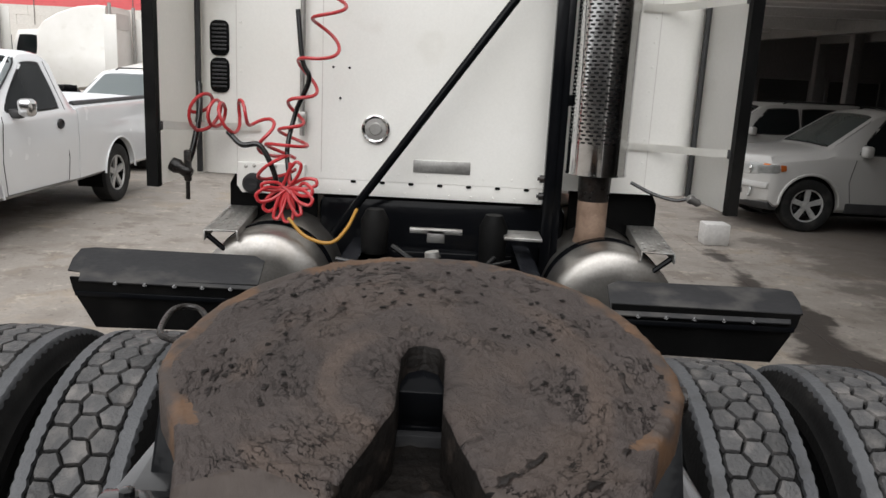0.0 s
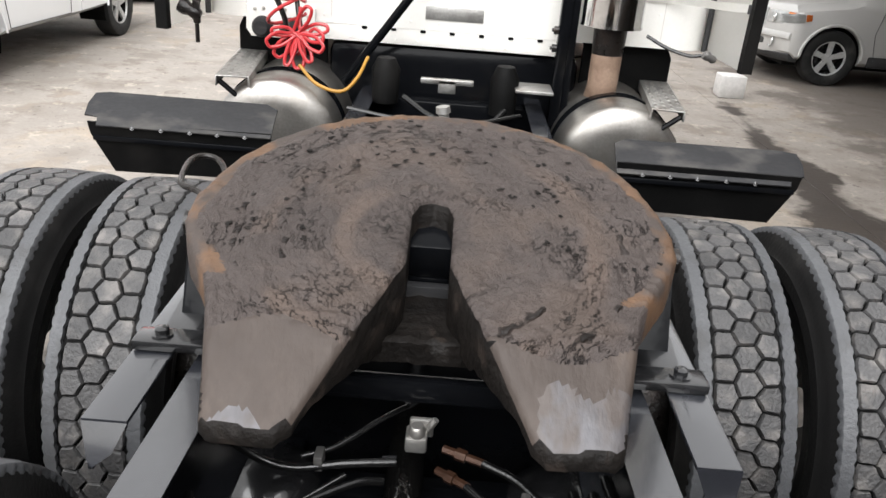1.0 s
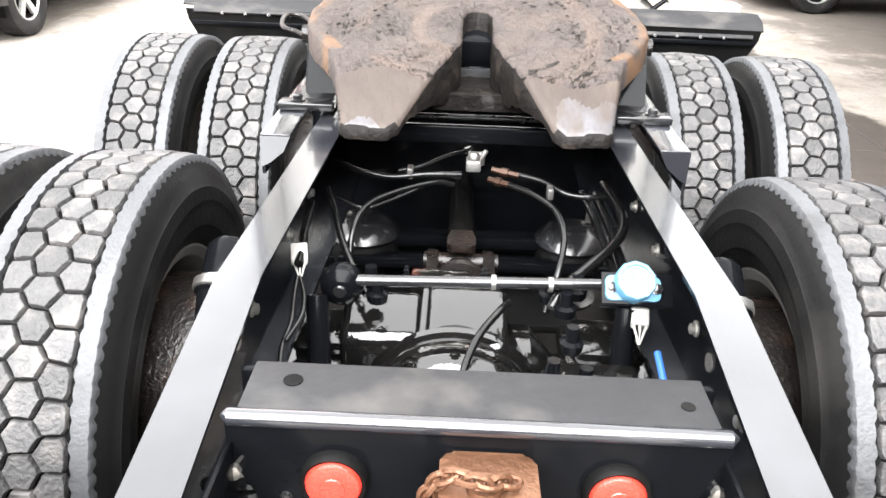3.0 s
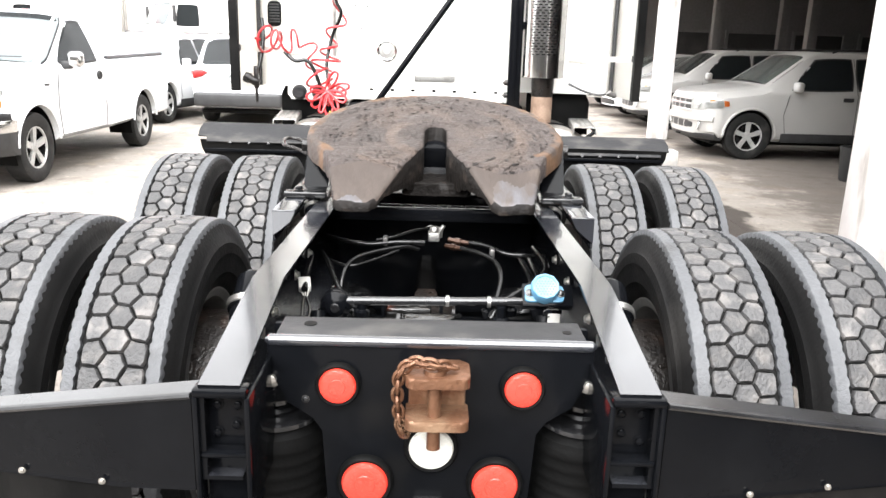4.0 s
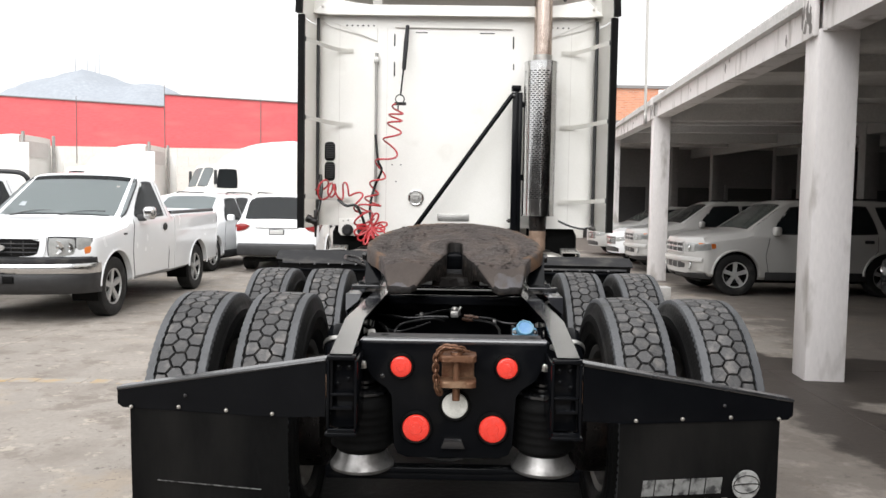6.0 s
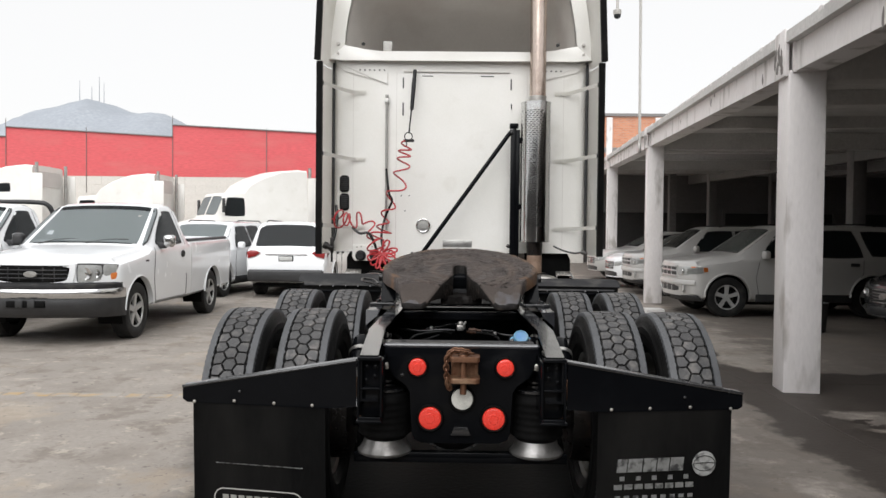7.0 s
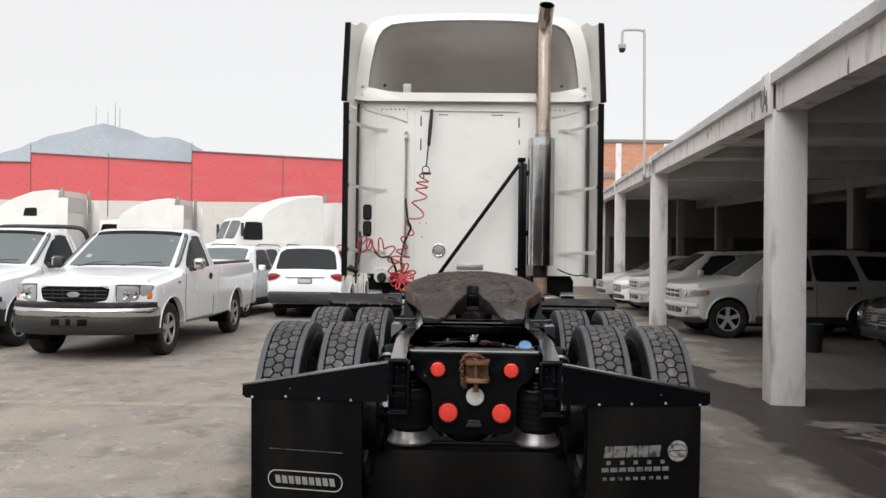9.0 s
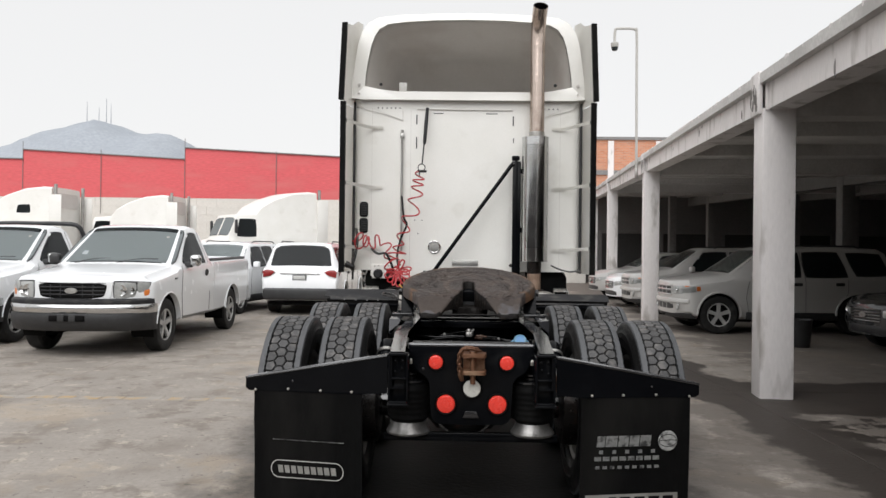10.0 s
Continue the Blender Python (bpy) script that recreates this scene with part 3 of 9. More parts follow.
    damp_shade_at.inputs[3].default_value, damp_shade_at.inputs[4].default_value = -0.30, 0.05
    l.new(sep.outputs[0], damp_shade_at.inputs[0])
    damp_shade_sum = n.new("ShaderNodeMath")
    l.new(pool.outputs[0], damp_shade_sum.inputs[0])
    damp_shade_shore = n.new("ShaderNodeMath")
    roof_shade = n.new("ShaderNodeMapRange")
    roof_shade.inputs[1].default_value, roof_shade.inputs[2].default_value, roof_shade.inputs[4].default_value = 3.4, 4.8, 0.28
    l.new(sep.outputs[0], roof_shade.inputs[0])
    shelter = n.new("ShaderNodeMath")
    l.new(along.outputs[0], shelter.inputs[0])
    l.new(roof_shade.outputs[0], shelter.inputs[1])
    l.new(damp_shade_at.outputs[0], damp_shade_shore.inputs[0])
    l.new(shelter.outputs[0], damp_shade_shore.inputs[1])
    l.new(damp_shade_shore.outputs[0], damp_shade_sum.inputs[1])
    damp_and_shade = n.new("ShaderNodeMapRange")
    damp_and_shade.inputs[1].default_value, damp_and_shade.inputs[2].default_value = 0.42, 0.52
    damp_and_shade.inputs[4].default_value = 0.7
    l.new(damp_shade_sum.outputs[0], damp_and_shade.inputs[0])
    damp_shade_mix = n.new("ShaderNodeMix")
    damp_shade_mix.data_type = "RGBA"
    l.new(damp_and_shade.outputs[0], damp_shade_mix.inputs[0])
    l.new(base, damp_shade_mix.inputs[6])
    damp_shade_mix.inputs[7].default_value = (0.105, 0.090, 0.078, 1)
    base = damp_shade_mix.outputs[2]
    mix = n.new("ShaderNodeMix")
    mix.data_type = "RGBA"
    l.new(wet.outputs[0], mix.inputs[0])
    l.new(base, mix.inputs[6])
    l.new(wet_and_shade.outputs[2], mix.inputs[7])
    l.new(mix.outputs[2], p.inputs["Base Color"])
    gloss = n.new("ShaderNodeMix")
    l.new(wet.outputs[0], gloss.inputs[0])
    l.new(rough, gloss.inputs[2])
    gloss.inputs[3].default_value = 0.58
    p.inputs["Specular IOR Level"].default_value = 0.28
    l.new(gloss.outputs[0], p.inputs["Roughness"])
    return m


concrete = ground_material()
plaster = surface("dirty_white_plaster", (0.80, 0.765, 0.755), (0.72, 0.685, 0.67), 1.8, 0.85, 0, 0.35, 30, stain=(0.43, 0.40, 0.375), stain_scale=3.4, stain_at=(0.56, 0.70), stretch=(1.3, 1.3, 0.4), mottle=0.5)
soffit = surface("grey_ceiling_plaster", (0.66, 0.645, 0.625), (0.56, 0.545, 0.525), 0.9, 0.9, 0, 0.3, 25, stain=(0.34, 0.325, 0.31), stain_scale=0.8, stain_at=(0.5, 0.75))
redpaint = surface("faded_red_paint", (0.74, 0.135, 0.145), (0.66, 0.11, 0.12), 0.9, 0.8, 0, 0.2, 8, stain=(0.62, 0.16, 0.155), stain_scale=0.9, stain_at=(0.5, 0.8), stretch=(0.5, 1, 2))
cream = surface("faded_cream_blockwork", (0.76, 0.73, 0.68), (0.68, 0.645, 0.59), 0.6, 0.85, 0, 0.25, 8, stain=(0.50, 0.46, 0.41), stain_scale=0.45, stain_at=(0.55, 0.8), stretch=(1, 1, 4.5))
brickred = surface("orange_brickwork", (0.60, 0.25, 0.13), (0.52, 0.20, 0.10), 1.5, 0.85, 0, 0.3, 20, stain=(0.45, 0.30, 0.22), stain_scale=0.7)
# pale blue-grey that carries the haze of distance in its colour
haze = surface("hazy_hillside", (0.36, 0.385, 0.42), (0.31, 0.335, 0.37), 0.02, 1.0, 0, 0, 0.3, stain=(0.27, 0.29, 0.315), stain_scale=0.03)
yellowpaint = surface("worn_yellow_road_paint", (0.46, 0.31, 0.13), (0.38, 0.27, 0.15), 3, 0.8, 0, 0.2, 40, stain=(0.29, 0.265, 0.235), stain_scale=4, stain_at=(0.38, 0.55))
# near black so the unseen wall darkens reflections; also on the roller doors
near_black_wall = surface("weathered_dark_wall", (0.07, 0.068, 0.066), (0.05, 0.048, 0.047), 0.6, 0.9, 0, 0.2, 10, stain=(0.10, 0.095, 0.09), stain_scale=0.5)
# grey darkened to paint in the shade deep inside the garage
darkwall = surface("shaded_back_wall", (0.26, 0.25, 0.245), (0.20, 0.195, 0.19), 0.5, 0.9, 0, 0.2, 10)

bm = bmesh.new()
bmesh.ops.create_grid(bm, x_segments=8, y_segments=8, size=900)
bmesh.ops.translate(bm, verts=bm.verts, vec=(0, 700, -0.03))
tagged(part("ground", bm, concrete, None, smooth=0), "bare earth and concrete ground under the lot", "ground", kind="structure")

lot = root("pavement", "stained grey concrete slabs of a vehicle lot", "pavement", kind="structure")

bm = bmesh.new()
random.seed(4)
for k in range(26):
    x = -8.0 + k * 0.22
    box(bm, (x, 3.52 + random.uniform(-.012, .012), 0.0), (x + random.uniform(0.12, 0.235), 3.66 + random.uniform(-.02, .02), 0.0025))
tagged(part("road_marking", bm, yellowpaint, None, smooth=0), "worn yellow painted line on the concrete", "road marking", kind="structure")

# garage on the right: columns, edge beam, slab, cross beams, back wall
GX = lambda y: 3.20 + 0.105 * (y - 4.1)
GZ = lambda y: 3.03 + 0.034 * (y - 4.1)
turn = math.atan(0.105)
garage = root("garage_building", "open-fronted concrete parking garage with white plastered columns", "garage", kind="structure")
COLS = (-4.9, 4.25, 13.35, 22.5, 31.6)
for y in COLS:
    bm = bmesh.new()
    m = Matrix.Translation((GX(y) + 0.06, y, 0)) @ Matrix.Rotation(-turn, 4, "Z")
    box(bm, (-0.17, -0.17, -0.03), (0.17, 0.17, GZ(y) + 0.01), 0.018, m)
    part("column", bm, plaster, garage, "white plastered concrete column, dirty at its foot")
    bm = bmesh.new()
    box(bm, (-0.215, -0.15, GZ(y) - 0.05), (-0.165, 0.15, GZ(y) + 0.40), 0.012, m)
    box(bm, (-0.15, -0.20, GZ(y) - 0.02), (0.10, -0.168, GZ(y) + 0.30), 0.012, m)
    part("column_cap", bm, plaster, garage, "chipped plaster at the column head")
for a, b in zip(COLS, COLS[1:]):
    bm = bmesh.new()
    vs = []
    for y in (a, b):
        for x, z in ((-0.12, 0), (0.16, 0), (0.16, 0.28), (-0.12, 0.28)):
            vs.append(bm.verts.new((GX(y) + 0.06 + x, y, GZ(y) + z)))
    for q in ((0, 1, 2, 3), (7, 6, 5, 4), (0, 4, 5, 1), (1, 5, 6, 2), (2, 6, 7, 3), (3, 7, 4, 0)):
        bm.faces.new([vs[i] for i in q])
    part("edge_beam", bm, plaster, garage, "dirty white concrete edge beam", smooth=0)
    for k in range(3):
        y = a + (b - a) * k / 3
        bm = bmesh.new()
        drop = -0.06 if k == 0 else 0.08
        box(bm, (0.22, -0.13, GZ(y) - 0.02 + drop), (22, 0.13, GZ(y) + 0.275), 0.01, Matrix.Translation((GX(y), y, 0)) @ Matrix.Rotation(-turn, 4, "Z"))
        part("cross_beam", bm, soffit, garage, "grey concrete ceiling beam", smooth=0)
bm = bmesh.new()
vs = []
for z in (0.27, 0.38):
    for y in (COLS[0] - 4.6, COLS[-1] + 4.3):
        for x in (-0.14, 24):
            vs.append(bm.verts.new((GX(y) + x, y, GZ(y) + z)))
for q in ((0, 1, 3, 2), (4, 6, 7, 5), (0, 4, 5, 1), (2, 3, 7, 6), (0, 2, 6, 4), (1, 5, 7, 3)):
    bm.faces.new([vs[i] for i in q])
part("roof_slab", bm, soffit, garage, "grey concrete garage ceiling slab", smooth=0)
random.seed(7)
bm = bmesh.new()
for k in range(260):
    y = COLS[0] + random.random() * (COLS[-1] - COLS[0]) if k % 3 else random.choice((8.3, 8.6, 12.6, 13.0, 16.0)) + random.gauss(0, 0.25)
    r_ = random.uniform(0.006, 0.026)
    box(bm, (GX(y) - 0.142, y - 1.3 * r_, GZ(y) + 0.35), (GX(y) - 0.12 + 1.5 * r_, y + 1.3 * r_ * random.uniform(0.3, 1.5), GZ(y) + 0.38 + r_ * random.uniform(0.1, 0.9)), 0.004, seg=1)
tagged(part("roof_rubble", bm, plaster, None), "crumbling plaster and moss on the roof edge", "rubble", kind="stuff")
# inner columns and beams get the darkened grey in place of plaster
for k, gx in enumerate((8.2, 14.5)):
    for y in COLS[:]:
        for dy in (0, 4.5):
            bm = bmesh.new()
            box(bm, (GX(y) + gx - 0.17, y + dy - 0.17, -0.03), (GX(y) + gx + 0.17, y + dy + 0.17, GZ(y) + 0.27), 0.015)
            part("column", bm, darkwall, garage, "inner column, the garage's shade painted into its grey plaster")
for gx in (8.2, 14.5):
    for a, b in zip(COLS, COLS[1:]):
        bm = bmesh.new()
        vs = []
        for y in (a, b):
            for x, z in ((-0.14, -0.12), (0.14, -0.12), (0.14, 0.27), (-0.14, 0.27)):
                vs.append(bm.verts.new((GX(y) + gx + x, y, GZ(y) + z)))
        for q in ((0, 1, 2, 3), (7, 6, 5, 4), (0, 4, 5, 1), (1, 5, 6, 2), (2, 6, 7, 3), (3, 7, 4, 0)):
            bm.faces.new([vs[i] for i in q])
        part("inner_beam", bm, darkwall, garage, "inner concrete beam, the garage's shade painted into its grey", smooth=0)
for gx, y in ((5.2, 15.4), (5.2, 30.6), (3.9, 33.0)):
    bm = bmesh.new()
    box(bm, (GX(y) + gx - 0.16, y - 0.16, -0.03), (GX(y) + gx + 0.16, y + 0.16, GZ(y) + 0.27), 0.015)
    part("column", bm, darkwall, garage, "inner column, the garage's shade painted into its grey plaster")
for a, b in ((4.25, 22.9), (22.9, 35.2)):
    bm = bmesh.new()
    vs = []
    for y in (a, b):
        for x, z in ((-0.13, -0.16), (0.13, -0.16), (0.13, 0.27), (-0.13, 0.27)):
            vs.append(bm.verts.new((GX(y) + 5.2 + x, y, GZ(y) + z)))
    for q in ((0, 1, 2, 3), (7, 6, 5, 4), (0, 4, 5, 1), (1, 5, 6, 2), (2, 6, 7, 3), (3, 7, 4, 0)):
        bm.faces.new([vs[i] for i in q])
    part("inner_beam", bm, darkwall, garage, "inner concrete beam, the garage's shade painted into its grey", smooth=0)
for x in (8.3, 11.4, 14.5, 17.6, 20.7):
    dr = new("roller_door")
    dr.parent = garage
    dr["label"] = "closed dull grey roller door"
    bm = bmesh.new()
    box(bm, (x - 1.1, 35.22, 0.0), (x + 1.1, 35.27, 2.5))
    part("curtain", bm, near_black_wall, dr, smooth=0)
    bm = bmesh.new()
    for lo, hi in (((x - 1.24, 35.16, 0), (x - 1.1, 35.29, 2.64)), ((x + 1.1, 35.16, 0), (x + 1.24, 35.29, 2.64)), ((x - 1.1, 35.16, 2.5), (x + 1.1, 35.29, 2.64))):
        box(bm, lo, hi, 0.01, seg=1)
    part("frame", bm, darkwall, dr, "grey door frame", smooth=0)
# flaked plaster and dirt on the column heads and the edge beam
flake = surface("bare_dirty_concrete", (0.17, 0.155, 0.145), (0.26, 0.24, 0.225), 9, 0.9, 0, 0.5, 40)
random.seed(31)
for k in range(46):
    y = random.choice(COLS[1:4]) + random.gauss(0, 0.15) if k % 3 else random.uniform(2, 24)
    z = GZ(y) + random.uniform(0.02, 0.24)
    col = abs(y - min(COLS, key=lambda q: abs(q - y))) < 0.17
    bm = bmesh.new()
    n_v = 9
    w_, h_ = random.uniform(0.015, 0.05), random.uniform(0.03, 0.12)
    out = [(w_ * math.cos(2 * math.pi * i / n_v) * random.uniform(0.5, 1.2), h_ * math.sin(2 * math.pi * i / n_v) * random.uniform(0.5, 1.2)) for i in range(n_v)]
    prism(bm, out, 0.004, Matrix.Translation((GX(y) + (-0.155 if col else -0.058), y, z)) @ Matrix.Rotation(-turn, 4, "Z") @ Matrix(((0, 0, -1, 0), (-1, 0, 0, 0), (0, 1, 0, 0), (0, 0, 0, 1))))
    part("flaked_patch", bm, flake, garage, "bare patch where plaster has flaked off", smooth=0)
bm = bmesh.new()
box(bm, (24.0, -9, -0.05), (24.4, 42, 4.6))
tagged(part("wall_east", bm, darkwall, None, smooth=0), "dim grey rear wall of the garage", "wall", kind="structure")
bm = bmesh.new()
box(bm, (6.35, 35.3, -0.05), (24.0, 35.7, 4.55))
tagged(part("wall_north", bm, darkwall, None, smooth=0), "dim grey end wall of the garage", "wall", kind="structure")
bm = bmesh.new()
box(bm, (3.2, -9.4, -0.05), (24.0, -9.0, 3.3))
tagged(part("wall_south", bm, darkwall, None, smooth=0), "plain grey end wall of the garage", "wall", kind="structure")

# boundary wall: cream below, red above, with stepped tops and buttresses
WY = 34.0
perimeter = root("boundary_wall", "tall boundary wall painted red above cream blockwork", "wall", kind="structure")
SEG = ((-60.0, -21.95, 6.3, 5.85), (-21.95, -13.78, 6.32, 5.90), (-13.78, 6.2, 6.47, 5.50))
for x0, x1, z0, z1 in SEG:
    bm = bmesh.new()
    prism(bm, [(x0, 3.98), (x1, 3.98), (x1, z1), (x0, z0)], 0.3, facing(0, WY + 0.3, 0))
    part("red_band", bm, redpaint, perimeter, "faded red painted top of the wall", smooth=0)
    bm = bmesh.new()
    prism(bm, [(x0, z0), (x1, z1), (x1, z1 + 0.05), (x0, z0 + 0.05)], 0.4, facing(0, WY + 0.33, 0))
    part("coping", bm, darkwall, perimeter, "dark coping along the wall top", smooth=0)
random.seed(12)
row = 0
block = None
for r in range(10):
    for k in range(35):
        x, z = -30 + k * 1.02 + (r % 2) * 0.5, -0.12 + r * 0.41
        if block is None:
            bm = bmesh.new()
            box(bm, (0, 0, 0), (1.012, 0.3, 0.405), 0.003, seg=1)
            block = part("block", bm, cream, perimeter, smooth=0)
            block.matrix_local = Matrix.Translation((x, WY, z))
        elif r >= 3:
            again(block, Matrix.Translation((x, WY + random.uniform(-.006, .006), z)), perimeter)
bm = bmesh.new()
box(bm, (-60, WY + 0.02, -0.05), (6.2, WY + 0.28, 3.978))
part("wall_core", bm, cream, perimeter, "cream painted wall face", smooth=0)
for x, z in ((-21.95, 6.75), (-18.0, 6.35), (-13.78, 6.95), (-9.2, 6.35), (-5.0, 6.1)):
    bm = bmesh.new()
    tube(bm, [(x, WY - 0.02, 0.5 * z), (x, WY - 0.02, z)], 0.016, 8)
    part("reinforcing_bar", bm, flake, perimeter, "thin rusty bar standing out of the wall top")

# brick building behind the garage
def brick_courses(m):
    """Lays courses of brick with grey joints over a wall's colour."""
    n, l = m.node_tree.nodes, m.node_tree.links
    p = n["Principled BSDF"]
    co, mp, br = n.new("ShaderNodeTexCoord"), n.new("ShaderNodeMapping"), n.new("ShaderNodeTexBrick")
    mp.inputs["Rotation"].default_value = (radians(90), 0, 0)
    l.new(co.outputs["Object"], mp.inputs["Vector"])
    l.new(mp.outputs[0], br.inputs["Vector"])
    br.inputs["Scale"].default_value = 1.0
    br.inputs["Brick Width"].default_value, br.inputs["Row Height"].default_value, br.inputs["Mortar Size"].default_value = 0.26, 0.085, 0.011
    br.inputs["Color1"].default_value, br.inputs["Color2"].default_value, br.inputs["Mortar"].default_value = (0.62, 0.26, 0.14, 1), (0.46, 0.17, 0.09, 1), (0.42, 0.36, 0.31, 1)
    mix = n.new("ShaderNodeMix")
    mix.data_type = "RGBA"
    mix.inputs[0].default_value = 0.75
    l.new(p.inputs["Base Color"].links[0].from_socket, mix.inputs[6])
    l.new(br.outputs["Color"], mix.inputs[7])
    l.new(mix.outputs[2], p.inputs["Base Color"])


brick_courses(brickred)
bb = root("brick_building", "unplastered orange brick building behind the garage", "building")
bm = bmesh.new()
box(bm, (5.2, 36.5, 0), (12.5, 44.0, 7.45))
part("wall", bm, brickred, bb, smooth=0)
for x in (5.15, 7.7, 10.2):
    bm = bmesh.new()
    box(bm, (x, 36.42, 0), (x + 0.3, 36.5, 7.4))
    part("pillar", bm, plaster, bb, "grey concrete pillar", smooth=0)
bm = bmesh.new()
box(bm, (5.1, 36.40, 7.45), (12.6, 44.1, 7.6))
box(bm, (5.15, 36.43, 5.6), (12.5, 36.5, 5.85))
part("roof", bm, darkwall, bb, "dark roof edge", smooth=0)

# hill with masts
bm = bmesh.new()
random.seed(3)
NX, NY = 90, 16
grid = []
for j in range(NY + 1):
    for i in range(NX + 1):
        x = -900 + 860 * i / NX
        u = (x + 385) / (205 if x < -385 else 150)
        v = j / NY
        h = 138 * math.exp(-abs(u) ** 1.8 * 0.55) * (1 - 0.10 * abs(math.sin(u * 3.1))) + 16 * math.exp(-((x + 300) / 40) ** 2)
        h *= math.sin(min(1, v * 1.25) * math.pi / 2)
        h += 9.0 * noise.noise(Vector((x * 0.022, v * 5, 0))) * v + 3.0 * noise.noise(Vector((x * 0.09, v * 12, 5))) * v
        grid.append(bm.verts.new((x, 640 + 220 * v, h - 1)))
for j in range(NY):
    for i in range(NX):
        a = j * (NX + 1) + i
        bm.faces.new((grid[a], grid[a + 1], grid[a + NX + 2], grid[a + NX + 1]))
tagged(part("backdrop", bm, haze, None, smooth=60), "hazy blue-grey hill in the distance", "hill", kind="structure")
for k, x in enumerate((-401, -388, -380, -375)):
    mast = root("radio_mast", "thin radio mast on the hilltop", "mast", Matrix.Translation((x, 812, 131)), "masts on the hill")
    bm = bmesh.new()
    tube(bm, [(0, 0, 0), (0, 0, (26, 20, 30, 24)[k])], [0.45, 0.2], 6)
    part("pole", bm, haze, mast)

# pole with dome camera
cam_pole = root("lamp_pole", "tall thin white pole with a dome camera on its arm", "pole", Matrix.Translation((3.87, 13.1, -0.07)) @ Matrix.Rotation(radians(-0.5), 4, "Y"))
bm = bmesh.new()
tube(bm, [(0, 0, 3.3)] + spline([(0, 0, 5.2), (0, 0, 6.45), (-0.04, 0, 6.53), (-0.12, 0, 6.56), (-0.42, 0, 6.56), (-0.47, 0, 6.53), (-0.485, 0, 6.42), (-0.485, 0, 6.25)], 5), 0.028, 10)
part("pole", bm, M["plug"], cam_pole)
bm = bmesh.new()
lathe(bm, [(0, 0), (0, 0.05), (0.02, 0.085), (0.10, 0.085), (0.115, 0.075)], Matrix.Translation((-0.485, 0, 6.26)) @ Matrix.Rotation(radians(90), 4, "Y"), 16)
part("camera_housing", bm, M["plug"], cam_pole)
bm = bmesh.new()
lathe(bm, [(0.115, 0.075), (0.16, 0.07), (0.19, 0.045), (0.2, 0)], Matrix.Translation((-0.485, 0, 6.26)) @ Matrix.Rotation(radians(90), 4, "Y"), 16)
part("dome", bm, M["glass"], cam_pole, "dark glass dome")
bm = bmesh.new()
box(bm, (-0.03, -0.03, 3.25), (0.03, 0.05, 3.45), 0.005)
part("clamp", bm, M["alu"], cam_pole)

# unseen wall added behind the camera to dim low light and reflections
bm = bmesh.new()
box(bm, (-60, -14.4, -0.05), (3.2, -14.0, 4.6))
tagged(part("wall_west", bm, near_black_wall, None, smooth=0), "plain dark wall, unseen, added to darken reflections on the truck", "wall", kind="structure")


# ---- tractor unit ----
truck = root("truck_tractor", "white sleeper-cab truck tractor with black chassis, seen from behind", "truck")
R_TYRE = 0.545


def clip_x(poly, lim):
    """Cuts a convex outline off beyond |x| = lim."""
    for s in (1, -1):
        out = []
        for (ax, ay), (bx, by) in zip(poly, poly[1:] + poly[:1]):
            ina, inb = ax * s <= lim, bx * s <= lim
            if ina:
                out.append((ax, ay))
            if ina != inb:
                t = (lim * s - ax) / (bx - ax)
                out.append((lim * s, ay + t * (by - ay)))
        poly = out
    return poly


